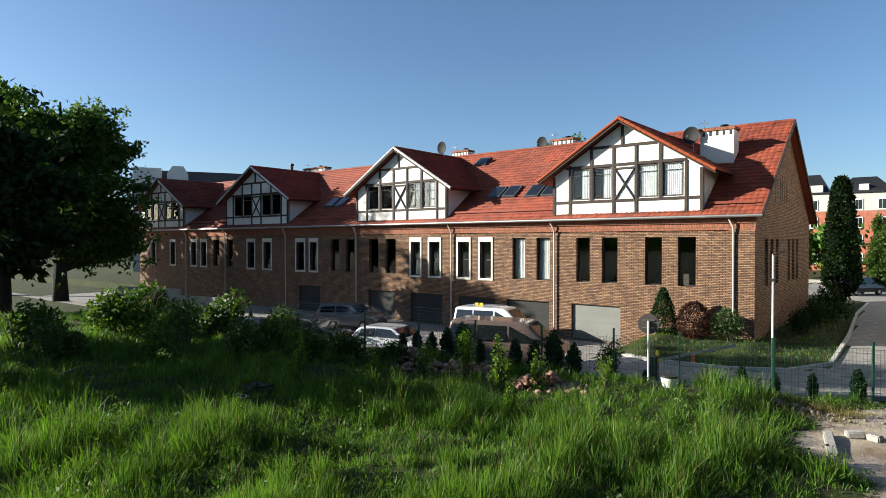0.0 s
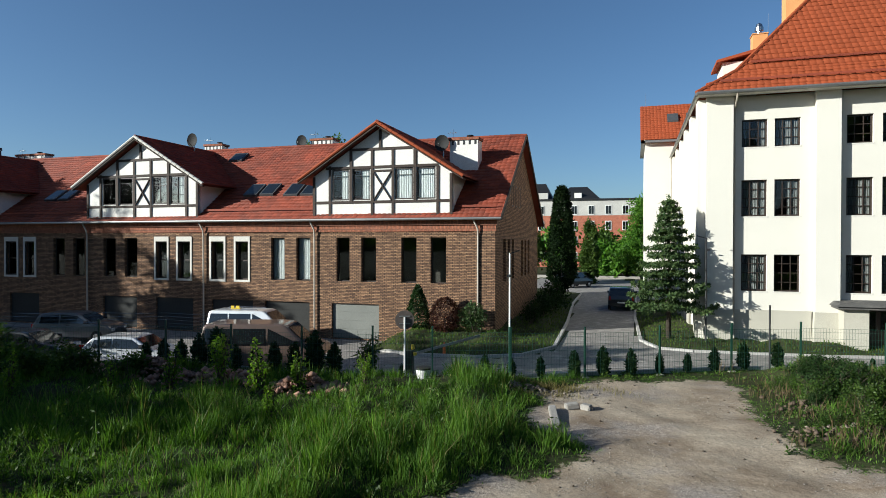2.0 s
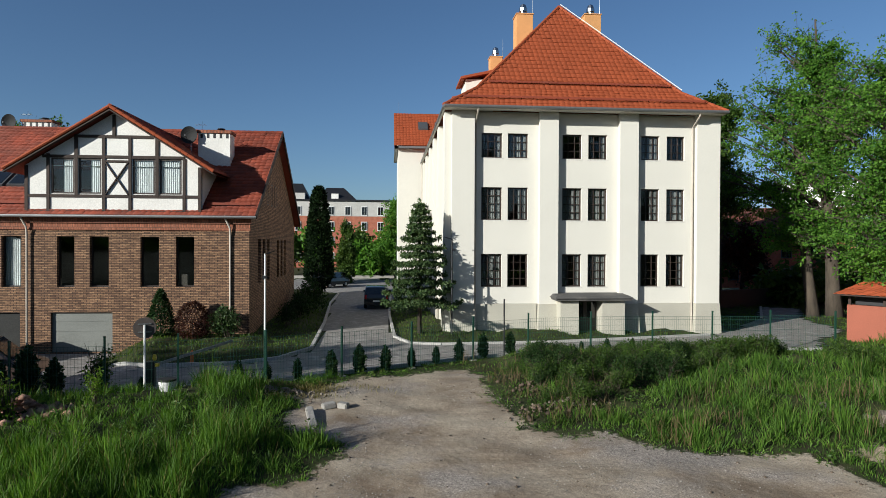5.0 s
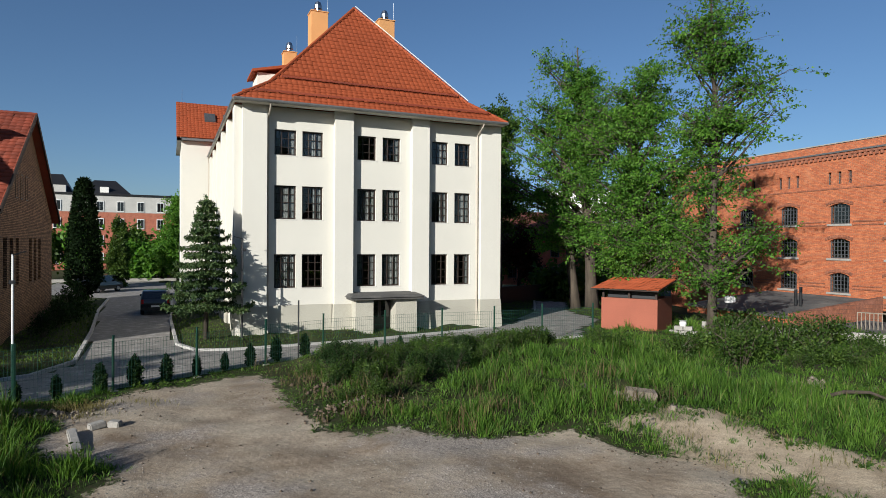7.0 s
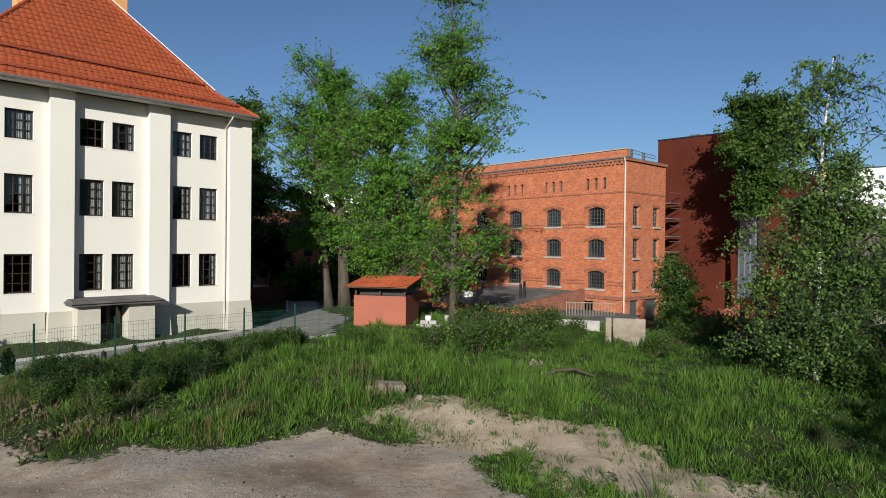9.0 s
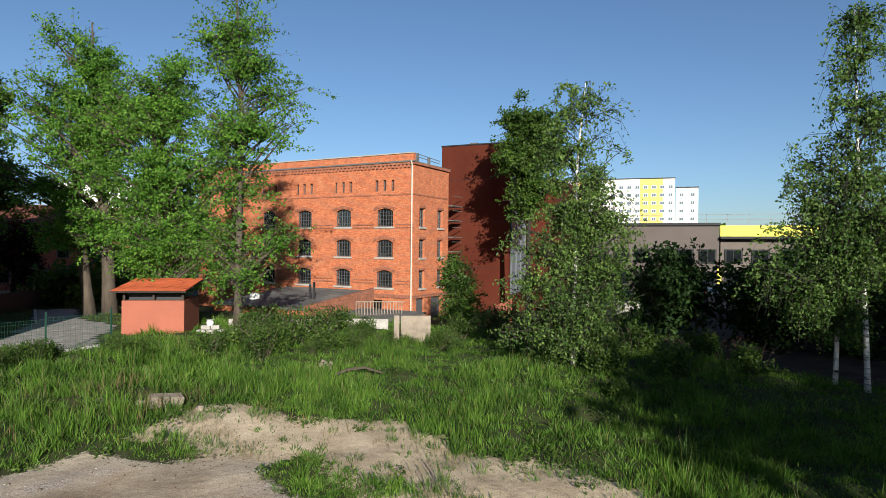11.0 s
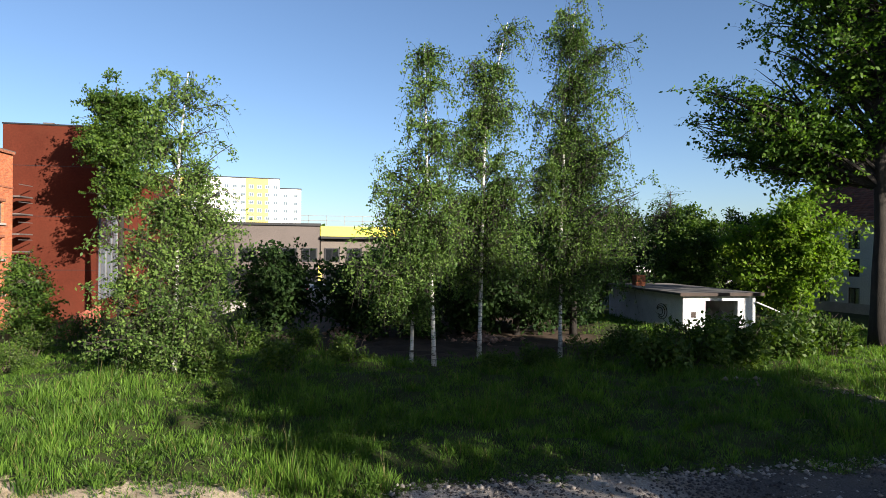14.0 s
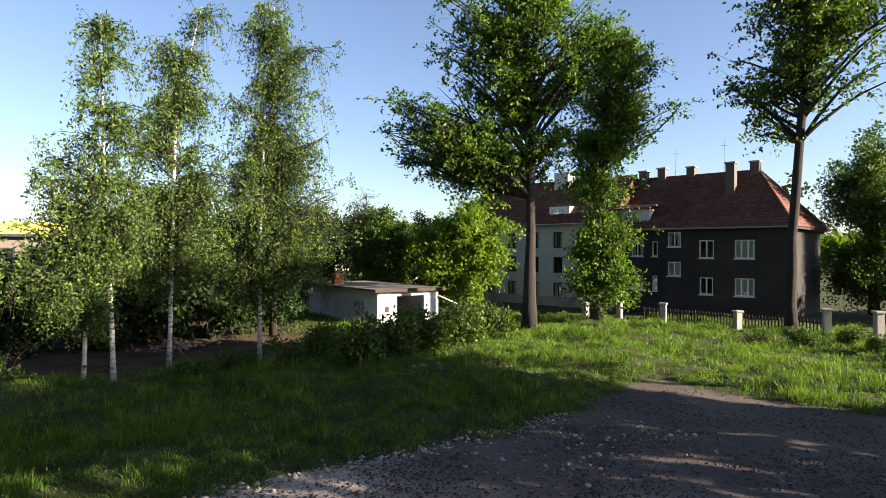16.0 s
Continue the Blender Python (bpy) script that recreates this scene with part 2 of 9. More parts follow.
RUST_TOWER = surface("rust-red steel cladding", (0.092, 0.021, 0.0115), 0.75, 0.3, 6, 0.8, 0.1, stain=(0.075, 0.02, 0.011), stain_lo=0.45, stain_hi=0.75, spec=0.08)
SHED_RED = surface("terracotta painted render", (0.32, 0.10, 0.06), 0.88, 0.8, 20, 0.85, 0.15)
FELT = surface("grey roofing felt", (0.11, 0.105, 0.10), 0.75, 0.5, 12, 0.95, 0.3, stain=(0.20, 0.185, 0.16), stain_lo=0.5, stain_hi=0.75)
WHITEWASH = surface("patchy whitewashed wall", (0.72, 0.71, 0.73), 0.8, 0.7, 12, 0.9, 0.3, stain=(0.32, 0.27, 0.23), stain_scale=1.2, stain_lo=0.6, stain_hi=0.72)
# render of the house that faces away from the sun: shade is in the colour
RENDER_SHADED = surface("house render darkened for shade", (0.034, 0.031, 0.030), 0.7, 0.4, 10, 0.95, 0.3, stain=(0.058, 0.052, 0.047), stain_lo=0.5, stain_hi=0.8)
RENDER_GREY = surface("pale grey house render", (0.55, 0.53, 0.49), 0.85, 0.4, 10, 0.95, 0.2)
RENDER_WHITE = surface("white block render", (0.82, 0.80, 0.74), 0.95, 0.3, 8, 0.9, 0.0)
RENDER_YELLOW = surface("yellow block render", (0.66, 0.53, 0.14), 0.95, 0.3, 8, 0.9, 0.0)
CLADDING = surface("dark brown-grey cladding", (0.105, 0.085, 0.075), 0.85, 0.3, 8, 0.7, 0.05)
YELLOW = surface("bright yellow panel", (0.80, 0.72, 0.10), 0.95, 0.3, 8, 0.6, 0.0)
BARK = surface("grey-brown bark", (0.105, 0.082, 0.06), 0.55, 1.2, 18, 0.95, 0.9, stretch=(4, 4, 0.8))
BARK_DARK = surface("dark brown bark", (0.038, 0.031, 0.025), 0.55, 1.2, 18, 0.95, 0.9, stretch=(4, 4, 0.8))
BARK_BIRCH = surface("white birch bark", (0.66, 0.63, 0.58), 0.85, 1.0, 12, 0.85, 0.3, stain=(0.05, 0.045, 0.04), stain_scale=2.6, stain_lo=0.5, stain_hi=0.6, stretch=(0.6, 0.6, 2.6))
LEAF_ASH = leafy("fresh ash leaves", (0.055, 0.155, 0.022), (0.16, 0.31, 0.045), 0.45, lo=0.6)
LEAF_LIME = leafy("dark green lime leaves", (0.034, 0.082, 0.016), (0.105, 0.175, 0.03), 0.45, 0.5, 0.2, lo=0.55)
LEAF_BRIGHT = leafy("yellow-green maple leaves", (0.085, 0.175, 0.021), (0.19, 0.29, 0.037), 0.5)
LEAF_BIRCH = leafy("birch leaves", (0.046, 0.098, 0.025), (0.14, 0.225, 0.062), 0.42, lo=0.55)
# lime leaves again, brightened so these crowns look sunlit
LEAF_SUNNY = leafy("lime and ivy leaves lightened for sun", (0.042, 0.108, 0.018), (0.135, 0.235, 0.04), 0.45, lo=0.5)
# lighter copy of the birch leaves: sunlight on one birch is coloured in
LEAF_BIRCH_LIT = leafy("birch leaves lightened for sun", (0.06, 0.125, 0.031), (0.175, 0.265, 0.074), 0.45, lo=0.55)
# near-black green: shade on the hedges is put into the leaf colour
LEAF_DARK = leafy("hedge leaves darkened for shade", (0.011, 0.029, 0.008), (0.03, 0.06, 0.015), 0.25, 0.7, 0.12)
LEAF_SHRUB = leafy("bramble leaves", (0.034, 0.078, 0.015), (0.105, 0.165, 0.032), 0.4, 0.5, 0.2, 0.9, 0.5)
LEAF_RED = leafy("copper shrub leaves", (0.035, 0.014, 0.014), (0.075, 0.028, 0.02), 0.3)
NEEDLE = leafy("blue-green spruce needles", (0.03, 0.062, 0.026), (0.088, 0.128, 0.045), 0.2)
# near-black sprays stand for the terrace's shadow on the cypress
CYPRESS = leafy("cypress sprays darkened for shade", (0.006, 0.013, 0.005), (0.013, 0.026, 0.009), 0.15, 0.8, 0.05)
THUJA = leafy("dark thuja sprays", (0.010, 0.030, 0.010), (0.03, 0.062, 0.018), 0.25)
GRASS = leafy("tall meadow grass", (0.052, 0.125, 0.018), (0.15, 0.265, 0.044), 0.42, 0.5, 0.15, 0.9, 0.5)
GRASS_DRY = leafy("dry grass stalks", (0.16, 0.14, 0.06), (0.26, 0.22, 0.11), 0.4)
LAWN = leafy("mown lawn blades", (0.05, 0.10, 0.016), (0.10, 0.15, 0.03), 0.4)
TAN_STONE = surface("weathered tan stone", (0.29, 0.24, 0.185), 0.65, 2.0, 22, 0.9, 0.5)
CLOD = surface("dark brown clods of earth", (0.13, 0.095, 0.068), 0.7, 3.0, 25, 0.95, 0.4, island=0.4)
STALK = leafy("dead brown stalks", (0.07, 0.05, 0.03), (0.17, 0.125, 0.075), 0.2, 0.8, 0.1)
# gravel stones, darker than their own tone because shade is coloured in
GRIT = surface("brown-grey gravel darkened for shade", (0.07, 0.061, 0.059), 0.7, 3.0, 25, 0.9, 0.3, island=0.6)
PEBBLE = surface("grey rubble stone", (0.33, 0.295, 0.26), 0.7, 3.0, 25, 0.9, 0.3, island=0.45)
RUBBLE = surface("broken brick rubble", (0.36, 0.205, 0.145), 0.7, 3.0, 25, 0.9, 0.3, island=0.5)
RUBBER = surface("black tyre rubber", (0.015, 0.015, 0.015), 0.8, 3.0, 25, 0.8, 0.1)
GLASS_TOWER = surface("pale blue-grey glass cladding", (0.13, 0.17, 0.20), 0.85, 0.4, 8, 0.15, 0.0, spec=0.7)
CAR_GLASS = surface("dark tinted car glass", (0.012, 0.014, 0.016), 0.9, 1.0, 10, 0.06, 0.0, spec=0.8)
LAMP_RED = surface("red tail lamp", (0.35, 0.012, 0.012), 0.9, 1.0, 10, 0.2, 0.0)
LAMP_CLEAR = surface("clear head lamp", (0.6, 0.6, 0.6), 0.9, 1.0, 10, 0.1, 0.0)
WIRE = surface("green wire mesh", (0.02, 0.075, 0.05), 0.9, 1.0, 20, 0.6, 0.0)
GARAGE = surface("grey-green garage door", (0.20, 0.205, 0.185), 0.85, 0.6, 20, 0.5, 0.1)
# darker copy for all doors but the first: their shade is in the colour
GARAGE_SHADED = surface("grey garage door darkened for shade", (0.05, 0.05, 0.048), 0.85, 0.6, 20, 0.9, 0.1, spec=0.1)
# cladding of the far wing, with the tree shade on it mixed into the beige
BEIGE_DIM = surface("beige cladding darkened for shade", (0.15, 0.125, 0.105), 0.85, 0.3, 8, 0.8, 0.05)
ORANGE = surface("orange plastic", (0.75, 0.16, 0.03), 0.9, 1.0, 20, 0.5, 0.0)
YELLOW_PAINT = surface("yellow painted plastic", (0.75, 0.55, 0.04), 0.9, 1.0, 20, 0.5, 0.0)


def car_paint(name, col):
    m, nt, b = nodes_of(name)
    v = coords(nt)
    c = mixed(nt, noise_fac(nt, v, 2.0, 5.0), tuple(x * 0.85 for x in col), col)
    nt.links.new(c, b.inputs["Base Color"])
    b.inputs["Roughness"].default_value, b.inputs["Metallic"].default_value = 0.3, 0.3
    b.inputs["Coat Weight"].default_value, b.inputs["Coat Roughness"].default_value = 0.8, 0.05
    return m


PAINT_WHITE = car_paint("white car paint", (0.78, 0.78, 0.77))
PAINT_BROWN = car_paint("bronze brown car paint", (0.15, 0.105, 0.085))
PAINT_SILVER = car_paint("silver car paint", (0.52, 0.53, 0.55))
PAINT_BLACK = car_paint("black car paint", (0.015, 0.017, 0.022))
PAINT_GREY = car_paint("dark grey car paint", (0.09, 0.095, 0.105))


# ---- builders ----
class Geo:
    """Collects vertices and faces of one part."""

    def __init__(self):
        self.v, self.f = [], []

    def face(self, *pts):
        n = len(self.v)
        self.v += [tuple(p) for p in pts]
        self.f.append(tuple(range(n, n + len(pts))))
        return self

    def hexa(self, p):
        """Eight corners: four below, four above, both counter-clockwise from above."""
        n = len(self.v)
        self.v += [tuple(q) for q in p]
        self.f += [tuple(n + i for i in q) for q in ((3, 2, 1, 0), (4, 5, 6, 7), (0, 1, 5, 4), (1, 2, 6, 5), (2, 3, 7, 6), (3, 0, 4, 7))]
        return self

    def box(self, x0, y0, z0, x1, y1, z1):
        return self.hexa([(x0, y0, z0), (x1, y0, z0), (x1, y1, z0), (x0, y1, z0), (x0, y0, z1), (x1, y0, z1), (x1, y1, z1), (x0, y1, z1)])

    def beam(self, a, b, w, d, up=(0, 0, 1)):
        """A bar of section w by d from a to b."""
        a, b, up = Vector(a), Vector(b), Vector(up)
        t = (b - a).normalized()
        s = t.cross(up)
        if s.length < 1e-4:
            s = t.cross(Vector((0, 1, 0)))
        s.normalize()
        n = s.cross(t)
        s, n = s * w / 2, n * d / 2
        return self.hexa([a - s - n, a + s - n, b + s - n, b - s - n, a - s + n, a + s + n, b + s + n, b - s + n])

    def tube(self, pts, radii, sides=6, cap=True):
        pts = [Vector(p) for p in pts]
        n0 = len(self.v)
        for i, p in enumerate(pts):
            t = (pts[min(i + 1, len(pts) - 1)] - pts[max(i - 1, 0)]).normalized()
            a = t.orthogonal().normalized() if i == 0 else (a - t * a.dot(t)).normalized()
            b = t.cross(a)
            for k in range(sides):
                w = 2 * math.pi * k / sides
                self.v.append(tuple(p + (a * math.cos(w) + b * math.sin(w)) * radii[i]))
        for i in range(len(pts) - 1):
            for k in range(sides):
                j = (k + 1) % sides
                self.f.append((n0 + i * sides + k, n0 + i * sides + j, n0 + (i + 1) * sides + j, n0 + (i + 1) * sides + k))
        if cap:
            self.f.append(tuple(n0 + k for k in reversed(range(sides))))
            self.f.append(tuple(n0 + (len(pts) - 1) * sides + k for k in range(sides)))
        return self

    def extrude(self, poly, y0, y1):
        """A polygon in x and z, pulled from y0 to y1."""
        n, k = len(self.v), len(poly)
        self.v += [(x, y0, z) for x, z in poly] + [(x, y1, z) for x, z in poly]
        self.f += [tuple(range(n, n + k)), tuple(reversed(range(n + k, n + 2 * k)))]
        self.f += [(n + (i + 1) % k, n + i, n + k + i, n + k + (i + 1) % k) for i in range(k)]
        return self

    def data(self, name, mat, bevel=0.0, smooth=False, weld=False):
        me = bpy.data.meshes.new(name)
        me.from_pydata(self.v, [], self.f)
        if bevel:
            bm = bmesh.new()
            bm.from_mesh(me)
            bmesh.ops.remove_doubles(bm, verts=bm.verts, dist=1e-5)
            bmesh.ops.bevel(bm, geom=[e for e in bm.edges if len(e.link_faces) == 2 and e.calc_face_angle(0) > 0.5], offset=bevel, segments=2, affect="EDGES", clamp_overlap=True)
            bm.to_mesh(me)
            bm.free()
        if weld:
            bm = bmesh.new()
            bm.from_mesh(me)
            bmesh.ops.remove_doubles(bm, verts=bm.verts, dist=1e-5)
            bm.to_mesh(me)
            bm.free()
        if smooth:
            me.shade_smooth()
        if mat:
            me.materials.append(mat)
        return me


def part(name, geo, mat, parent, label="", bevel=0.0, smooth=False):
    me = geo if isinstance(geo, bpy.types.Mesh) else geo.data(name, mat, bevel, smooth)
    ob = new(name, me)
    ob.parent = parent
    if label:
        ob["label"] = label
    return ob


def thing(name, label, category, m, group="", kind=""):
    """An Empty at a thing's base, that carries its parts."""
    ob = new(name)
    ob.matrix_world = m
    ob.empty_display_size = 0.2
    return tagged(ob, label, category, group, kind)


def solid(name, geo, mat, label, category, m=None, group="", kind="", bevel=0.0, smooth=False):
    """A thing that is one mesh."""
    ob = new(name, geo if isinstance(geo, bpy.types.Mesh) else geo.data(name, mat, bevel, smooth))
    if m is not None:
        ob.matrix_world = m
    return tagged(ob, label, category, group, kind)


def raw_mesh(name, verts, quads=None, tris=None, mat=None, smooth=False):
    """A mesh from arrays of vertices, quads and triangles."""
    me = bpy.data.meshes.new(name)
    quads = np.zeros((0, 4), int) if quads is None else quads
    tris = np.zeros((0, 3), int) if tris is None else tris
    me.vertices.add(len(verts))
    me.vertices.foreach_set("co", np.asarray(verts, np.float32).ravel())
    loops = np.concatenate([quads.ravel(), tris.ravel()]).astype(np.int32)
    me.loops.add(len(loops))
    me.loops.foreach_set("vertex_index", loops)
    sizes = np.concatenate([np.full(len(quads), 4), np.full(len(tris), 3)]).astype(np.int32)
    me.polygons.add(len(sizes))
    me.polygons.foreach_set("loop_start", np.concatenate([[0], np.cumsum(sizes)[:-1]]).astype(np.int32))
    me.update(calc_edges=True)
    if smooth:
        me.shade_smooth()
    if mat:
        me.materials.append(mat)
    return me


def wall(geo, a, b, z0, z1, holes=(), thick=0.35):
    """A wall from a to b (plan points; its outside is to the right of that way), with real openings (s0, s1, z0, z1)."""
    ax, ay = a
    ln = math.hypot(b[0] - ax, b[1] - ay)
    ux, uy = (b[0] - ax) / ln, (b[1] - ay) / ln
    nx, ny = -uy * thick, ux * thick

    def p(s, z, d):
        return (ax + ux * s + nx * d, ay + uy * s + ny * d, z)
    xs = sorted({0, ln, *[h[0] for h in holes], *[h[1] for h in holes]})
    zs = sorted({z0, z1, *[h[2] for h in holes], *[h[3] for h in holes]})
    for i in range(len(xs) - 1):
        for j in range(len(zs) - 1):
            cx, cz = (xs[i] + xs[i + 1]) / 2, (zs[j] + zs[j + 1]) / 2
            if any(h[0] < cx < h[1] and h[2] < cz < h[3] for h in holes):
                continue
            geo.face(p(xs[i], zs[j], 0), p(xs[i + 1], zs[j], 0), p(xs[i + 1], zs[j + 1], 0), p(xs[i], zs[j + 1], 0))
            geo.face(p(xs[i + 1], zs[j], 1), p(xs[i], zs[j], 1), p(xs[i], zs[j + 1], 1), p(xs[i + 1], zs[j + 1], 1))
    for s0, s1, h0, h1 in holes:
        geo.face(p(s0, h0, 0), p(s0, h1, 0), p(s0, h1, 1), p(s0, h0, 1))
        geo.face(p(s1, h0, 1), p(s1, h1, 1), p(s1, h1, 0), p(s1, h0, 0))
        geo.face(p(s0, h0, 1), p(s1, h0, 1), p(s1, h0, 0), p(s0, h0, 0))
        geo.face(p(s0, h1, 0), p(s1, h1, 0), p(s1, h1, 1), p(s0, h1, 1))
    geo.face(p(0, z1, 0), p(ln, z1, 0), p(ln, z1, 1), p(0, z1, 1))
    return geo


WINDOW_DATA = {}


def window(parent, x, y, z, w, h, cols, rows, frame_mat, turn=0.0, sill=None, curtain="", arch=0.0, glass=None, bar=0.03, edge=0.06, mid=0.0, cloth=None):
    """A window whose outer lower left corner is at (x, y, z): frame with bars, pane, sill, and what hangs behind it."""
    key = (round(w, 2), round(h, 2), cols, rows, frame_mat.name, arch, bar, edge, mid)
    if key not in WINDOW_DATA:
        xs = [edge] + [q for i in range(1, cols) for q in (w * i / cols - max(bar, mid if 2 * i == cols else 0) / 2, w * i / cols + max(bar, mid if 2 * i == cols else 0) / 2)] + [w - edge]
        zs = [edge] + [q for j in range(1, rows) for q in (h * j / rows - bar / 2, h * j / rows + bar / 2)] + [h - edge]
        g = Geo()
        wall(g, (0, 0), (w, 0), 0, h, [(xs[i], xs[i + 1], zs[j], zs[j + 1]) for i in range(0, len(xs), 2) for j in range(0, len(zs), 2)], 0.065)
        g.face((0, 0, h), (0, 0, 0), (0, 0.065, 0), (0, 0.065, h)).face((w, 0, 0), (w, 0, h), (w, 0.065, h), (w, 0.065, 0)).face((0, 0, 0), (w, 0, 0), (w, 0.065, 0), (0, 0.065, 0))
        pane = Geo().box(edge, 0.03, edge, w - edge, 0.04, h - edge)
        WINDOW_DATA[key] = (g.data("frame", frame_mat, weld=True), pane.data("pane", None))
    fr, pn = WINDOW_DATA[key]
    win = new("window", fr)
    win.parent = parent
    win.matrix_local = pose(x, y, z, 0, 0, turn)
    gl = glass or GLASS
    pk = (key, gl.name)
    if pk not in WINDOW_DATA:
        d = pn.copy()
        d.materials.append(gl)
        WINDOW_DATA[pk] = d
    pane_ob = part("pane", WINDOW_DATA[pk], None, win)
    pane_ob.visible_shadow = False
    if sill:
        sk = ("sill", round(w, 2), sill.name)
        if sk not in WINDOW_DATA:
            WINDOW_DATA[sk] = Geo().box(-0.06, -0.16, -0.07, w + 0.06, 0.02, 0).data("sill", sill)
        part("sill", WINDOW_DATA[sk], None, win)
    if curtain:
        cloth = cloth or CURTAIN
        ck = ("curtain", round(w, 2), round(h, 2), curtain, cloth.name)
        if ck not in WINDOW_DATA:
            g = Geo()
            spans = {"full": [(0, w)], "right": [(w * 0.52, w)], "left": [(0, w * 0.48)], "both": [(0, w * 0.3), (w * 0.7, w)]}[curtain]
            for s0, s1 in spans:
                n = max(4, int((s1 - s0) / 0.05))
                xs = [s0 + (s1 - s0) * i / n for i in range(n + 1)]
                for i in range(n):
                    y0, y1 = (0.075 + 0.03 * ((i + k) % 2) for k in (0, 1))
                    g.face((xs[i], y0, 0.05), (xs[i + 1], y1, 0.05), (xs[i + 1], y1, h), (xs[i], y0, h))
            WINDOW_DATA[ck] = g.data("curtain", cloth)
        part("curtain", WINDOW_DATA[ck], None, win)
    return win


def tiles(origin, along, up, length, lo, hi, mat, w=0.3, c=0.36, lift=0.06):
    """Courses of rounded clay tiles on a slope. lo and hi give the ends of each course at height v up the slope."""
    O, U, V = np.array(origin, float), np.array(along, float), np.array(up, float)
    U, V = U / np.linalg.norm(U), V / np.linalg.norm(V)
    N = np.cross(U, V)
    rng = np.random.default_rng(5)
    vs, qs, base = [], [], 0
    prof = np.array([(0.0, 0.012), (0.22, 0.026), (0.5, 0.034), (0.78, 0.026), (0.995, 0.012)])
    for j in range(int(math.ceil(length / c))):
        v0, v1 = j * c, min(length, j * c + c * 1.04)
        a0, b0 = lo(v0), hi(v0)
        a1, b1 = lo(v1), hi(v1)
        u0 = min(a0, a1)
        n = int(math.ceil((max(b0, b1) - u0) / w))
        if n < 1:
            continue
        i = np.arange(n)[:, None]
        uu = u0 + (i + prof[None, :, 0]) * w
        jit = rng.normal(0, 0.006, (n, 1))
        ub, ut = np.clip(uu, a0, b0), np.clip(uu, a1, b1)
        keep = (ub[:, -1] - ub[:, 0] > 0.02) | (ut[:, -1] - ut[:, 0] > 0.02)
        ub, ut, jit = ub[keep], ut[keep], jit[keep]
        n = len(ub)
        if not n:
            continue
        hb = prof[None, :, 1] + lift + jit
        ht = prof[None, :, 1] + jit
        lower = O + ub[..., None] * U + (v0 + jit[..., None] * 0.5) * V + hb[..., None] * N
        upper = O + ut[..., None] * U + v1 * V + ht[..., None] * N
        lip = O + ub[..., None] * U + (v0 + jit[..., None] * 0.5) * V + (hb - lift)[..., None] * N
        block = np.concatenate([lip, lower, upper], 1)      # n x 15 x 3
        vs.append(block.reshape(-1, 3))
        off = base + np.arange(n)[:, None] * 15
        for r in (0, 5):
            for k in range(4):
                qs.append(np.concatenate([off + r + k, off + r + k + 1, off + r + 5 + k + 1, off + r + 5 + k], 1))
        base += n * 15
    return raw_mesh("tiles", np.concatenate(vs), np.concatenate(qs), None, mat)


def tile_part(parent, *a, **k):
    ob = part("roof_tiles", tiles(*a, **k), None, parent)
    ob["kind"] = "stuff"
    return ob


def caps(geo, a, b, r=0.11, step=0.36):
    """A row of half-round ridge tiles from a to b."""
    a, b = Vector(a), Vector(b)
    n = max(1, int((b - a).length / step))
    for i in range(n):
        p, q = a.lerp(b, i / n), a.lerp(b, (i + 1.06) / n)
        geo.tube([p, q], [r * 1.08, r * 0.92], 8)
    return geo

# ---- ground ----
def inside(px, py, poly):
    """Which of the plan points lie in the polygon."""
    r = np.zeros(np.shape(px), bool)
    for (x0, y0), (x1, y1) in zip(poly, poly[1:] + poly[:1]):
        c = ((y0 > py) != (y1 > py)) & (px < (x1 - x0) * (py - y0) / ((y1 - y0) or 1e-9) + x0)
        r ^= c
    return r


def edge_dist(px, py, poly):
    d = np.full(np.shape(px), 1e9)
    for (x0, y0), (x1, y1) in zip(poly, poly[1:] + poly[:1]):
        dx, dy = x1 - x0, y1 - y0
        t = np.clip(((px - x0) * dx + (py - y0) * dy) / (dx * dx + dy * dy + 1e-9), 0, 1)
        d = np.minimum(d, np.hypot(px - x0 - t * dx, py - y0 - t * dy))
    return np.where(inside(px, py, poly), d, -d)


def wob(x, y, s=1.0, seed=0):
    """A smooth uneven wave, about -1 to 1."""
    r = np.random.default_rng(seed)
    z = 0
    for k in range(6):
        a, f, p = r.uniform(0, 6.28), s * r.uniform(0.5, 1.9), r.uniform(0, 6.28)
        z = z + np.sin((x * math.cos(a) + y * math.sin(a)) * f + p)
    return z / 3.2


def ramp(v, a, b):
    t = np.clip((v - a) / (b - a), 0, 1)
    return t * t * (3 - 2 * t)


DIRT = [(-3.1, 20.9), (-1.1, 22.6), (3.4, 25.0), (3.2, 23.6), (3.7, 20.1), (3.4, 16.9), (4.3, 15.5), (5.6, 15.5), (6.8, 14.4), (8.9, 13.9),
        (9.9, 13.8), (10.4, 11.5), (11.6, 9.6), (10.6, 8.1), (10.4, 5.5), (11.4, 1.5), (12.7, -1.5), (12.9, -5.2), (12.7, -9.0), (12.5, -14.0),
        (14.3, -19.9), (13.8, -21.8), (9.4, -22.1), (4.0, -22.0), (-4.0, -20.0), (-7.0, -8.0), (-6.5, 4.0), (-4.5, 10.5), (-3.0, 12.5), (-1.0, 14.4), (-1.5, 15.8), (-2.8, 16.8), (-2.8, 18.9)]
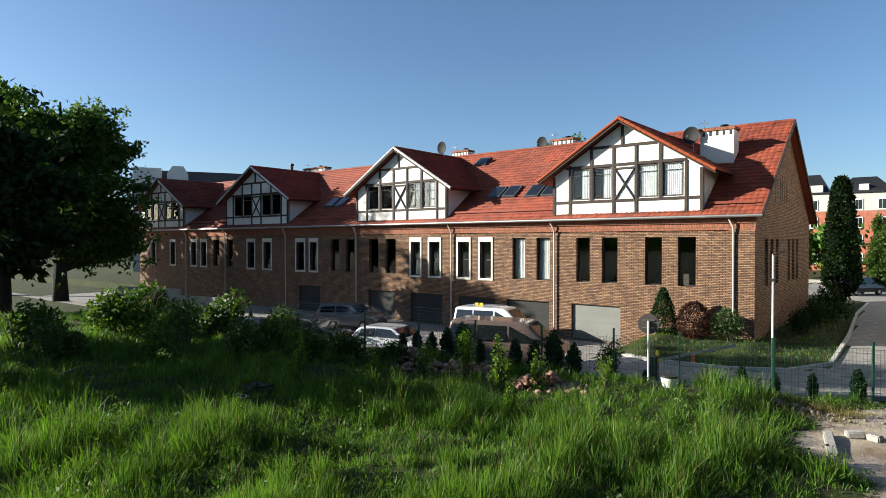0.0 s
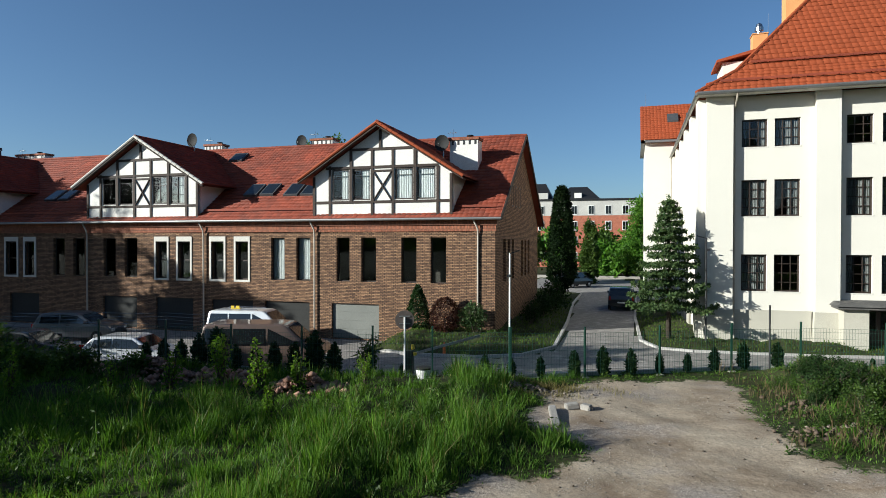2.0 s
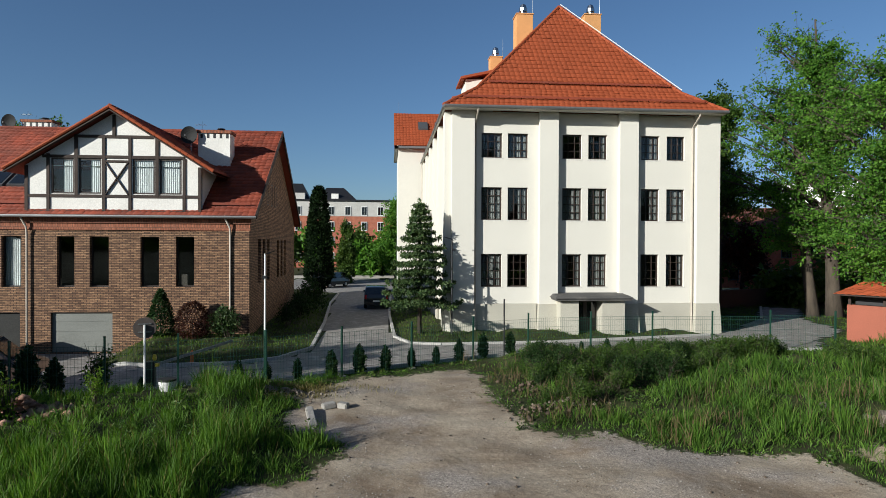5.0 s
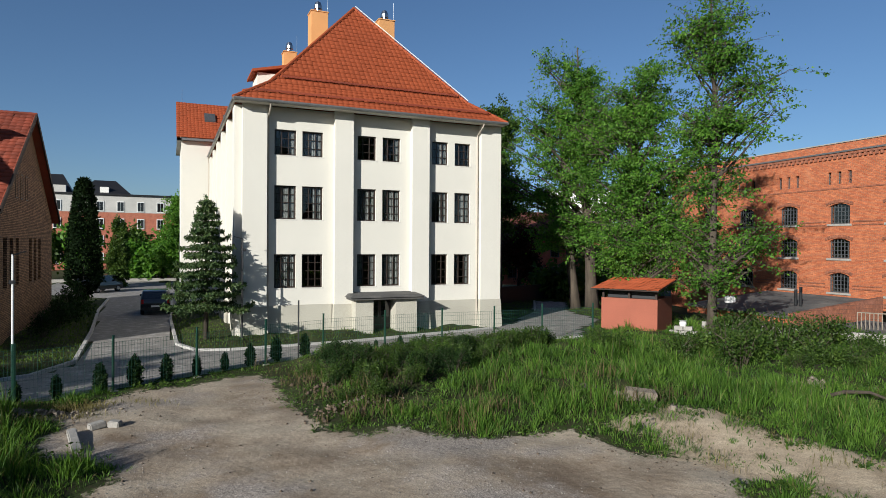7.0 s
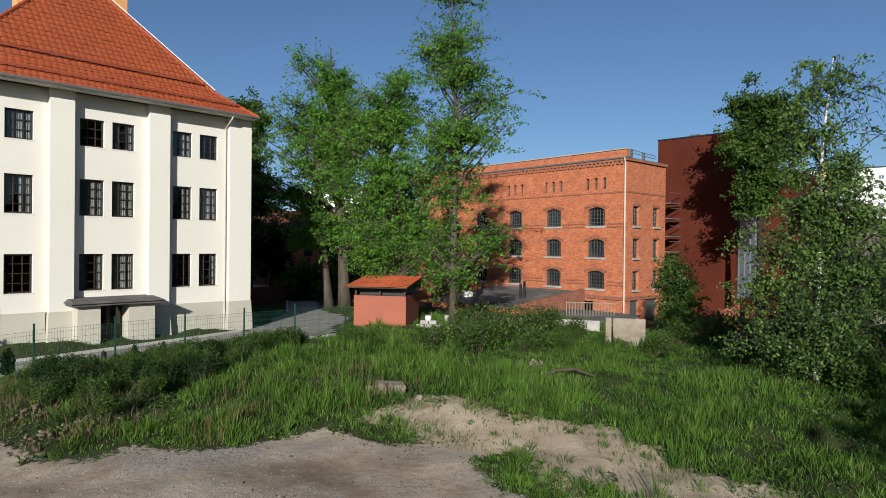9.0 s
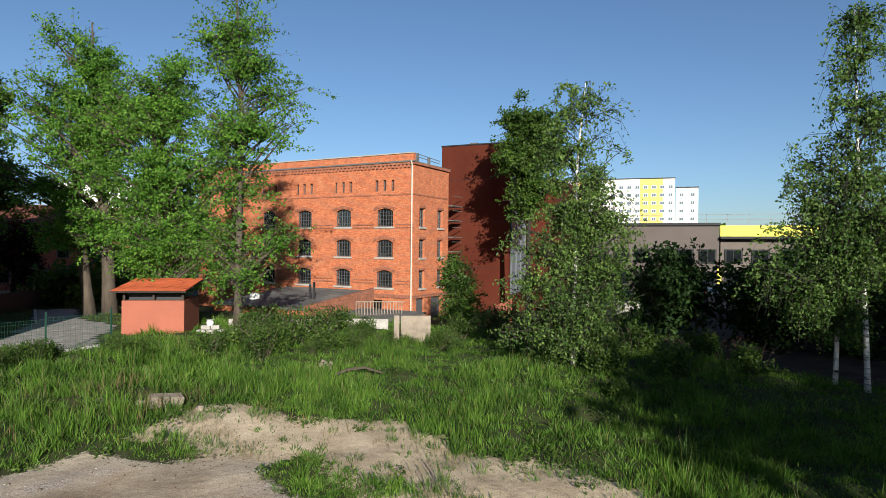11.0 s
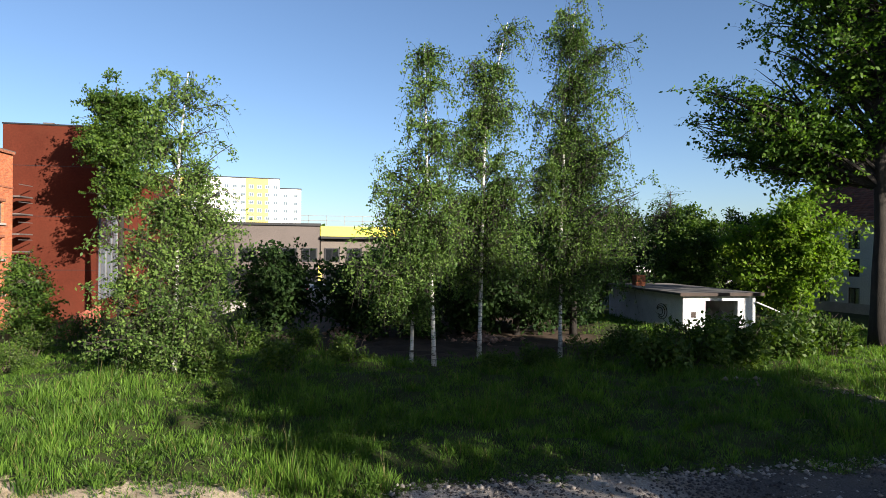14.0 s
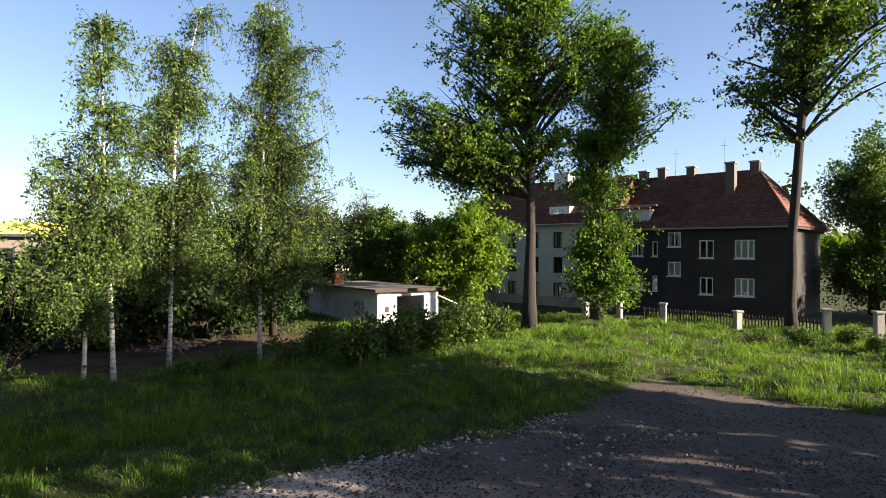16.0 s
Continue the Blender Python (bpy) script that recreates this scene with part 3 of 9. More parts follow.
SAND = [(11.0, 13.6), (13.6, 14.1), (14.5, 12.3), (13.6, 10.9), (14.6, 10.2), (15.1, 8.5), (14.4, 6.6), (14.1, 5.0), (13.6, 2.0), (12.4, -0.6), (10.6, 3.0), (10.4, 7.3), (12.0, 9.2), (11.1, 11.1)]
YARD = [(-75, 19.6), (-17.8, 20.8), (-9.0, 21.3), (-4.2, 22.7), (3.6, 26.7), (6.2, 27.6), (12, 28.1), (20.5, 27.8), (22.5, 30.5), (26.5, 33.9), (27.5, 39.0), (32.0, 46.0), (29.5, 47.0), (25.0, 40.0),
        (20.0, 34.5), (17.5, 32.6), (8.2, 30.7), (2.6, 30.3), (1.1, 30.7), (0.3, 32.8), (0.0, 43.0), (0.4, 60.0), (0.4, 88), (-12.5, 88), (-12, 70), (-4.9, 62.0), (-4.7, 51.4), (-3.9, 39.0), (-3.5, 29.5), (-4.6, 27.0), (-6.5, 25.9), (-9.5, 25.6),
        (-11.9, 26.6), (-13.3, 28.0), (-13.3, 33.0), (-75, 33.0)]
SOIL = [(27, -2), (31, 3), (46, 4), (75, 2), (75, -20), (46, -17), (36, -17), (29, -14.5), (26.5, -9)]


def height(x, y):
    """The lie of the land."""
    x, y = np.asarray(x, float), np.asarray(y, float)
    z = 0.05 * wob(x, y, 0.9, 1) + 0.03 * wob(x, y, 2.5, 2)
    d = edge_dist(x, y, DIRT)
    rough = ramp(-d, 0.3, 2.0) * ramp(-edge_dist(x, y, SAND), -0.5, 1.0)
    z = z + rough * (0.13 * wob(x, y, 1.7, 6) + 0.06 * wob(x, y, 4.2, 7))
    near = ramp(-d, 0.0, 2.5) * ramp(-d, 30, 12)
    z = z + 0.22 * near * (1 + 0.7 * wob(x, y, 0.5, 3))
    bank = np.exp(-((x - 4 - (y - 24) * 0.1 - 3) / 3.2) ** 2 - ((y - 21) / 4.0) ** 2)
    z = z + 0.12 * bank
    yd = edge_dist(x, y, YARD)
    flat = ramp(yd, -1.6, -0.1)
    z = z * (1 - flat)
    z = z - 0.72 * ramp(y, 20.9, 22.6) * ramp(-x, 10.8, 13.6) * (y < 34)
    z = z - 1.35 * ramp(x, 35.5, 39.5) * ramp(y, 5, 11)
    z = z - 0.25 * ramp(edge_dist(x, y, SOIL), -2, 2)
    far = np.hypot(x, y)
    return z * ramp(far, 400, 120)


def gh(x, y):
    return float(height(np.array([x]), np.array([y]))[0])


def spread(near, fine, far):
    a = list(np.arange(near[0], near[1] + 1e-6, fine))
    s, lo, hi = fine, a[0], a[-1]
    while hi < far:
        s *= 1.35
        hi += s
        lo -= s
        a.append(hi)
        a.insert(0, lo)
    return np.array(a)


def sheet(xs, ys):
    X, Y = np.meshgrid(xs, ys)
    n, m = len(xs), len(ys)
    i = np.arange(n * m).reshape(m, n)
    q = np.stack([i[:-1, :-1], i[:-1, 1:], i[1:, 1:], i[1:, :-1]], -1).reshape(-1, 4)
    return X.ravel(), Y.ravel(), q


X, Y, Q = sheet(spread((-30, 36), 0.33, 2400), spread((-30, 36), 0.33, 2400))
Z = height(X, Y)
me = raw_mesh("ground", np.stack([X, Y, Z], 1), Q, None, GROUND, True)
rag = 0.5 * wob(X, Y, 1.3, 11) + 0.35 * wob(X, Y, 3.7, 12)
for key, poly, soft in (("dirt", DIRT, 0.5), ("sand", SAND, 0.6), ("soil", SOIL, 1.5)):
    vals = ramp(edge_dist(X, Y, poly) + rag * (0.7 if key != "soil" else 1.5), -soft, soft)
    me.attributes.new(key, "FLOAT", "POINT").data.foreach_set("value", vals.astype(np.float32))
# dark gravel mask, growing southwards where the track is shaded
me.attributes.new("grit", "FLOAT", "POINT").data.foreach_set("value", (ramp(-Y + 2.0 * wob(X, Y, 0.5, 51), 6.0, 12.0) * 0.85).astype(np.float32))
tagged(new("ground", me), "rough earth with worn dirt track and sandy patches", "ground", kind="structure")

# paved yard and drive, on the lie of the land
xs, ys = np.arange(-75, 33, 0.5), np.arange(19, 89, 0.5)
X, Y, Q = sheet(xs, ys)
d = edge_dist(X, Y, YARD)
ok = d[Q].min(1) > -0.25
used, inv = np.unique(Q[ok], return_inverse=True)
me = raw_mesh("road", np.stack([X[used], Y[used], height(X[used], Y[used]) + 0.035], 1), inv.reshape(-1, 4), None, PAVING)
tagged(new("road", me), "grey concrete block paving of yard and drive", "paving", kind="structure")


def kerb(pts, name="kerb"):
    g = Geo()
    for a, b in zip(pts, pts[1:]):
        n = max(1, int(math.hypot(b[0] - a[0], b[1] - a[1]) / 1.0))
        for i in range(n):
            p = [a[k] + (b[k] - a[k]) * i / n for k in (0, 1)]
            q = [a[k] + (b[k] - a[k]) * (i + 0.985) / n for k in (0, 1)]
            g.beam((*p, gh(*p) + 0.06), (*q, gh(*q) + 0.06), 0.16, 0.16)
    return solid(name, g, KERB, "pale concrete kerb stones beside the paving", "kerb", kind="structure")


kerb([(-13.2, 28.6), (-12.0, 26.7), (-9.5, 25.7), (-6.5, 25.95), (-4.7, 27.0), (-3.6, 29.5), (-3.95, 39.0), (-4.75, 51.4), (-4.9, 61)])
kerb([(0.15, 58), (0.05, 43.0), (0.32, 32.8), (1.1, 30.65), (2.6, 30.25), (8.2, 30.6), (17.5, 32.5)])
kerb([(-17.8, 20.7), (-9.0, 21.2), (-4.2, 22.6), (3.6, 26.6), (6.2, 27.5), (12, 28.0), (20.5, 27.7)])
kerb([(25.2, 40.0), (29.4, 46.8)])

# ---- the white school building ----
EX, EY = 3.45, 33.45
school = thing("school_building", "cream plastered three-storey building with steep orange tiled hip roof", "building", pose(EX, EY, 0))
W, DEPTH, EAVE = 15.05, 24.0, 12.25
cols = [(5.06 - EX, 1.15), (6.53 - EX, 1.13), (9.60 - EX, 1.10), (11.07 - EX, 1.08), (14.12 - EX, 1.05), (15.60 - EX, 1.05)]
rows = [(2.62, 1.81, 4), (6.31, 1.80, 4), (9.73, 1.36, 3)]
holes = [(c, c + w, z, z + h) for c, w in cols for z, h, _ in rows]
g = Geo()
wall(g, (0, 0.38), (W, 0.38), 0, EAVE, holes, 0.4)
wall(g, (W, 0.38), (W, DEPTH), 0, EAVE)
wall(g, (W, DEPTH), (0, DEPTH), 0, EAVE)
wall(g, (0, DEPTH), (0, 0.38), 0, EAVE)
part("wall", g, PLASTER, school)
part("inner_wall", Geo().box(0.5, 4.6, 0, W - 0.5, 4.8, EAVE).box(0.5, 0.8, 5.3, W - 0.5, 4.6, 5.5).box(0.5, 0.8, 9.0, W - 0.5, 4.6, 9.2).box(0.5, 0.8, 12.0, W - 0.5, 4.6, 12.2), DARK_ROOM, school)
for x0, x1 in ((-0.05, 1.18), (4.79, 5.83), (9.31, 10.37), (13.75, 15.1)):
    part("pilaster", Geo().box(x0, 0.0, 1.6, x1, 0.377, EAVE), PLASTER, school)
    part("pilaster_base", Geo().hexa([(x0 - 0.1, -0.12, 0), (x1 + 0.1, -0.12, 0), (x1 + 0.1, 0.3, 0), (x0 - 0.1, 0.3, 0), (x0 - 0.02, -0.03, 1.7), (x1 + 0.02, -0.03, 1.7), (x1 + 0.02, 0.3, 1.7), (x0 - 0.02, 0.3, 1.7)]), SOCLE, school)
for k in range(6):
    y0 = 0.38 + k * 4.25
    part("pilaster", Geo().box(-0.42, y0, 0, -0.003, y0 + 1.1, EAVE - 0.05), PLASTER, school)
    part("pilaster_base", Geo().box(-0.5, y0 - 0.05, 0, -0.43, y0 + 1.15, 1.65), SOCLE, school)
for x0, x1 in ((1.26, 4.7), (5.92, 9.22), (10.46, 13.66)):
    part("plinth", Geo().box(x0, 0.28, 0, x1, 0.376, 1.7), SOCLE, school)
kinds = ["full", "right", "", "full", "both", "full"]
for i, (c, w) in enumerate(cols):
    for j, (z, h, r) in enumerate(rows):
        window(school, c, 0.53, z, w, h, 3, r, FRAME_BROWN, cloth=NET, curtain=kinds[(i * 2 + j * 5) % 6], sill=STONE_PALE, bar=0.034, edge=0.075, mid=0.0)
# entrance with its flat canopy
PX0, PX1, PY = 5.75, 9.3, -0.85
part("porch_pier", Geo().box(PX0, PY, 0, PX0 + 1.0, 0.27, 1.98), SOCLE, school)
part("porch_pier", Geo().box(PX1 - 1.25, PY, 0, PX1, 0.27, 1.98), SOCLE, school)
part("canopy", Geo().box(PX0 - 0.3, PY - 0.3, 1.98, PX1 + 0.3, 0.27, 2.1).hexa([(PX0 - 0.4, PY - 0.4, 2.1), (PX1 + 0.4, PY - 0.4, 2.1), (PX1 + 0.4, 0.3, 2.1), (PX0 - 0.4, 0.3, 2.1), (PX0 - 0.2, PY - 0.1, 2.22), (PX1 + 0.2, PY - 0.1, 2.22), (PX1 + 0.2, 0.37, 2.3), (PX0 - 0.2, 0.37, 2.3)]), FELT, school)
door = part("door", Geo().box(PX0 + 1.0, 0.1, 0.05, PX1 - 1.25, 0.16, 1.95), FRAME_BROWN, school, "dark wooden double door")
part("pane", Geo().box(PX0 + 1.1, 0.085, 0.9, PX0 + 1.55, 0.095, 1.8), CAR_GLASS, door)
part("pane", Geo().box(PX0 + 1.75, 0.085, 0.9, PX0 + 2.2, 0.095, 1.8), CAR_GLASS, door)
part("handle", Geo().tube([(PX0 + 1.6, 0.07, 0.9), (PX0 + 1.6, 0.07, 1.15)], [0.015, 0.015]), STEEL, door)
# roof
OX, OR, OY = 0.55, 0.15, 0.6             # overhang at the left, the right and the front
AX, AY, AZ = W / 2 - 0.14, 5.75, 20.2    # front end of the ridge
e = EAVE + 0.1
fl, fr = (-OX, -OY, e), (W + OR, -OY, e)
bl, br_ = (-OX, DEPTH, e), (W + OR, DEPTH, e)
apex, back = (AX, AY, AZ), (AX, DEPTH, AZ)


def flare(p):
    """Where the flatter foot of the roof meets the steep slope above a corner of the eaves."""
    return (p[0] + 0.25 * (AX - p[0]), p[1] + (0.25 * (AY - p[1]) if p[1] < AY else 0), e + 0.17 * (AZ - e))


kl, kr, kbl, kbr = flare(fl), flare(fr), flare(bl), flare(br_)
g = Geo().face(fl, fr, kr, kl).face(kl, kr, apex).face(bl, fl, kl, kbl).face(kbl, kl, apex, back).face(fr, br_, kbr, kr).face(kr, kbr, back, apex).face(bl, kbl, back, kbr, br_)
part("roof", g, TILE, school)
part("soffit", Geo().box(-OX + 0.02, -OY + 0.02, e - 0.12, W + OR - 0.02, 0.0, e - 0.02).box(-OX + 0.02, 0.0, e - 0.12, -0.43, DEPTH, e - 0.02), PLASTER, school)


def hip_tiles(owner, a, b, c, mat, clip_top=None, **k):
    """Tiles over a slope whose eave runs from a to b and whose top runs from c[0] to c[1]."""
    a, b, c0, c1 = (np.array(q, float) for q in (a, b, *c))
    u = (b - a) / np.linalg.norm(b - a)
    w = np.linalg.norm(b - a)
    f0, f1 = (c0 - a) @ u, (c1 - a) @ u
    v = c0 - a - f0 * u
    ln = np.linalg.norm(v)
    tile_part(owner, a, u, v, ln, lambda s: f0 * s / ln, lambda s: w + (f1 - w) * s / ln, mat, **k)


for slope in ((fl, fr, (kl, kr)), (kl, kr, (apex, apex)), (bl, fl, (kbl, kl)), (kbl, kl, (back, apex)), (fr, br_, (kr, kbr)), (kr, kbr, (apex, back))):
    hip_tiles(school, *slope, TILE, lift=0.04)
g = Geo()
for a, b in ((fl, kl), (kl, apex), (fr, kr), (kr, apex), (apex, back)):
    caps(g, a, b, 0.12)
part("ridge_tiles", g, TILE, school)
part("lightning_wire", Geo().tube([(kr[0] + 0.05, kr[1] - 0.04, kr[2] + 0.17), (AX + 0.08, AY - 0.04, AZ + 0.16)], [0.025, 0.025], 4), FRAME_WHITE, school)
for lo, hi, f in ((fl, kl, 0.36), (kl, apex, 0.045)):      # snow guards along the front slope
    other = (fr, kr) if lo is fl else (kr, apex)
    a, b = Vector(lo).lerp(Vector(hi), f), Vector(other[0]).lerp(Vector(other[1]), f)
    g = Geo().beam(a + Vector((0.4, -0.12, 0.15)), b + Vector((-0.4, -0.12, 0.15)), 0.04, 0.10)
    for k in range(22):
        q = a.lerp(b, (k + 0.5) / 22)
        g.beam(q + Vector((0, 0.1, 0.06)), q + Vector((0, -0.14, 0.19)), 0.04, 0.04)
    part("snow_guard", g, TILE_DARK, school)
g = Geo()
for a, b in ((fl, fr), (bl, fl), (fr, br_)):
    g.tube([Vector(a) + Vector((0, -0.09 if a[1] == b[1] else 0, -0.04)), Vector(b) + Vector((0, -0.09 if a[1] == b[1] else 0, -0.04))], [0.085, 0.085], 8)
part("gutter", g, ZINC, school)
for x, y in ((1.28, 0.27), (13.62, 0.27)):
    part("downpipe", Geo().tube([(x, -OY - 0.05, e - 0.1), (x, -OY + 0.1, e - 0.3), (x, y, e - 0.75), (x, y, 0.05)], [0.05] * 4, 8), PIPE, school)
part("downpipe", Geo().tube([(-OX, DEPTH - 1.5, e - 0.1), (-0.5, DEPTH - 1.5, e - 0.7), (-0.5, DEPTH - 1.5, 0.05)], [0.05] * 3, 8), PIPE, school)
for x, y, zb, zt, s in ((6.3, 11.5, 17.5, 21.6, 0.6), (11.35, 11.5, 15.5, 21.75, 0.6), (5.3, 17.5, 16.0, 20.3, 0.5)):
    ch = part("chimney", Geo().box(x - s, y - s, zb, x + s, y + s, zt).box(x - s - 0.05, y - s - 0.05, zt, x + s + 0.05, y + s + 0.05, zt + 0.08), CHIM_ORANGE, school, "ochre rendered chimney", 0.01)
    part("cowl", Geo().tube([(x, y, zt), (x, y, zt + 0.35)], [0.2, 0.2], 12).tube([(x, y, zt + 0.38), (x, y, zt + 0.62)], [0.3, 0.3], 12).tube([(x, y, zt + 0.66), (x, y, zt + 0.86), (x, y, zt + 0.95)], [0.26, 0.2, 0.05], 12), STEEL, ch)
    part("lightning_rod", Geo().tube([(x + s + 0.1, y, zt - 1), (x + s + 0.1, y, zt + 1.6)], [0.02, 0.01], 5), STEEL, ch)
for y, x in ((8.8, 1.6), (14.5, 1.6)):
    z0 = e + (x + OX) * (AZ - e) / (AX + OX)
    dm = part("roof_dormer", Geo().box(x, y - 1.2, z0 - 0.2, x + 2.2, y + 1.2, z0 + 1.45), PLASTER, school)
    part("dormer_roof", Geo().hexa([(x - 0.35, y - 1.5, z0 + 1.4), (x + 2.9, y - 1.5, z0 + 2.1), (x + 2.9, y + 1.5, z0 + 2.1), (x - 0.35, y + 1.5, z0 + 1.4), (x - 0.35, y - 1.5, z0 + 1.55), (x + 2.9, y - 1.5, z0 + 2.3), (x + 2.9, y + 1.5, z0 + 2.3), (x - 0.35, y + 1.5, z0 + 1.55)]), TILE, dm)
# wing behind
wx0, wy, we = -2.6, 23.2, 13.8
g = Geo()
wall(g, (wx0, wy), (1.0, wy), 0, we), wall(g, (wx0, wy + 10), (wx0, wy), 0, we)
part("wing_wall", g, PLASTER, school)
part("wing_roof", Geo().face((wx0 - 0.4, wy - 0.6, we), (4, wy - 0.6, we), (4, wy + 4.8, we + 4.0), (wx0 - 0.25, wy + 4.8, we + 4.0)).face((wx0 - 0.3, wy + 4.8, we + 4.0), (4, wy + 4.8, we + 4.0), (4, wy + 10.2, we), (wx0 - 0.3, wy + 10.2, we)), TILE, school)
tile_part(school, (wx0 - 0.4, wy - 0.6, we), (1, 0, 0), (0, 5.4, 4.0), 6.7, lambda s: 0.0, lambda s: 5.5, TILE)
part("wing_gable", Geo().extrude([(wx0, we), (wx0 + 0.3, we), (wx0 + 0.3, we + 0.2), (wx0, we + 0.2)], wy, wy + 10).face((wx0 - 0.02, wy, we), (wx0 - 0.02, wy + 4.8, we + 3.85), (wx0 - 0.02, wy + 9.8, we)), PLASTER, school)
part("wing_cornice", Geo().box(wx0 - 0.35, wy - 0.55, we - 0.2, 1.0, wy, we - 0.02).box(wx0 - 0.35, wy - 0.55, we - 0.2, wx0, wy + 10, we - 0.02), ZINC, school)
for x in (-0.7, 0.9):
    sk = part("skylight", Geo().hexa([(x, wy + 1.8, we + 1.85), (x + 0.9, wy + 1.8, we + 1.85), (x + 0.9, wy + 2.9, we + 2.67), (x, wy + 2.9, we + 2.67), (x, wy + 1.75, we + 2.0), (x + 0.9, wy + 1.75, we + 2.0), (x + 0.9, wy + 2.85, we + 2.82), (x, wy + 2.85, we + 2.82)]), FRAME_GREY, school)
    part("pane", Geo().hexa([(x + 0.1, wy + 1.85, we + 2.04), (x + 0.8, wy + 1.85, we + 2.04), (x + 0.8, wy + 2.75, we + 2.71), (x + 0.1, wy + 2.75, we + 2.71), (x + 0.1, wy + 1.84, we + 2.06), (x + 0.8, wy + 1.84, we + 2.06), (x + 0.8, wy + 2.74, we + 2.73), (x + 0.1, wy + 2.74, we + 2.73)]), CAR_GLASS, sk)
part("lightning_rod", Geo().tube([(wx0 + 0.1, wy + 4.8, we + 4), (wx0 + 0.1, wy + 4.8, we + 5.2)], [0.02, 0.01], 5), STEEL, school)

# ---- the brick terrace with its half-timbered gables ----
TX, TY = -7.2, 33.0
terrace = thing("terraced_house", "long brown brick terrace with red tiled roof and half-timbered gables", "house", pose(TX, TY, 0))
LEN, EZ, RY, RZ = 63.6, 6.4, 7.6, 12.0
PITCH = (RZ - EZ + 0.05) / (RY + 0.4)
plain = [(-16.73, -15.88), (-15.14, -14.21), (-12.66, -11.74), (-10.91, -9.99), (-21.12, -20.19), (-19.39, -18.45), (-33.95, -32.93), (-32.2, -31.16), (-38.3, -37.3), (-36.55, -35.56), (-55.6, -54.5), (-53.2, -52.2)]
framed = [(-25.54, -24.35), (-23.74, -22.59), (-29.78, -28.64), (-28.06, -26.86), (-42.79, -41.49), (-41.0, -39.85), (-49.92, -48.6), (-47.45, -46.1), (-59.8, -58.6), (-57.9, -56.7), (-64.0, -62.8), (-68.2, -67.0)]
garages = [(-17.03, -14.03), (-21.55, -18.5), (-25.4, -22.4), (-29.7, -26.8), (-34.0, -31.2), (-42.3, -39.6)]


def tl(x):
    return x - TX + LEN                    # distance from the far end


holes = [(tl(a), tl(b), 2.72, 5.29) for a, b in plain] + [(tl(a) + 0.13, tl(b) - 0.13, 2.68, 5.05) for a, b in framed] + [(tl(a), tl(b), -0.6, 1.42) for a, b in garages]
g = Geo()
wall(g, (-LEN, 0), (0, 0), -0.7, EZ, holes, 0.38)
side_holes = [(y, y + 0.75, 2.75, 5.2) for y in (2.1, 3.4, 4.7, 8.0, 9.3, 10.6)] + [(y, y + 0.6, 7.25, 8.55) for y in (4.6, 5.8, 7.0)]
RB = 2 * RY
wall(g, (0, 0), (0, RB), -0.7, EZ, [h for h in side_holes if h[3] < EZ], 0.38)
wall(g, (0, RB), (-LEN, RB), -0.7, EZ), wall(g, (-LEN, RB), (-LEN, 0), -0.7, EZ)
part("wall", g, BRICK_BROWN, terrace)
for x, out in ((0.0, 1), (-LEN, -1)):      # gable ends
    g = Geo()
    xs = (x - 0.38, x) if out > 0 else (x, x + 0.38)
    g.hexa([(xs[0], 0, EZ), (xs[1], 0, EZ), (xs[1], RB, EZ), (xs[0], RB, EZ), (xs[0], RY - 0.05, RZ - 0.15), (xs[1], RY - 0.05, RZ - 0.15), (xs[1], RY + 0.05, RZ - 0.15), (xs[0], RY + 0.05, RZ - 0.15)])
    part("gable_wall", g, BRICK_BROWN, terrace)
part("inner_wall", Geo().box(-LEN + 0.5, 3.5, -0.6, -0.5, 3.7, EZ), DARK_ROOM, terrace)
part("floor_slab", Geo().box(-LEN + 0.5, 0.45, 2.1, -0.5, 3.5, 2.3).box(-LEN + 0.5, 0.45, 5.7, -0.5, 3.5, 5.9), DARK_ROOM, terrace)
part("cornice", Geo().box(-LEN, -0.08, 5.62, 0.06, -0.002, 5.72).box(-LEN, -0.13, 5.97, 0.1, -0.002, 6.3), BRICK_BAND, terrace)
part("cornice", Geo().box(-LEN, -0.05, 5.72, 0.03, -0.002, 5.97), BRICK_BAND, terrace)
part("coping", Geo().box(-LEN, -0.17, 6.3, 0.12, 0.0, 6.36), STONE_PALE, terrace)
part("corner_pier", Geo().box(-1.2, -0.06, -0.7, -0.002, -0.002, 5.62), BRICK_BROWN, terrace)
for i, (a, b) in enumerate(plain):
    window(terrace, a - TX, 0.2, 2.72, b - a, 2.57, 1, 1, FRAME_BROWN, sill=STONE_PALE, curtain=("full" if 4 <= i < 6 else "both" if i in (7, 9) else ""), edge=0.06)
for a, b in framed:
    g = Geo().box(a - TX, -0.05, 2.55, a - TX + 0.13, 0.1, 5.05).box(b - TX - 0.13, -0.05, 2.55, b - TX, 0.1, 5.05)
    g.box(a - TX, -0.05, 5.05, b - TX, 0.1, 5.36).box(a - TX + 0.13, -0.05, 2.55, b - TX - 0.13, 0.1, 2.68)
    part("window_surround", g, STONE_PALE, terrace)
    window(terrace, a - TX + 0.13, 0.2, 2.68, b - a - 0.26, 2.37, 1, 2, FRAME_BROWN, edge=0.09, bar=0.07)
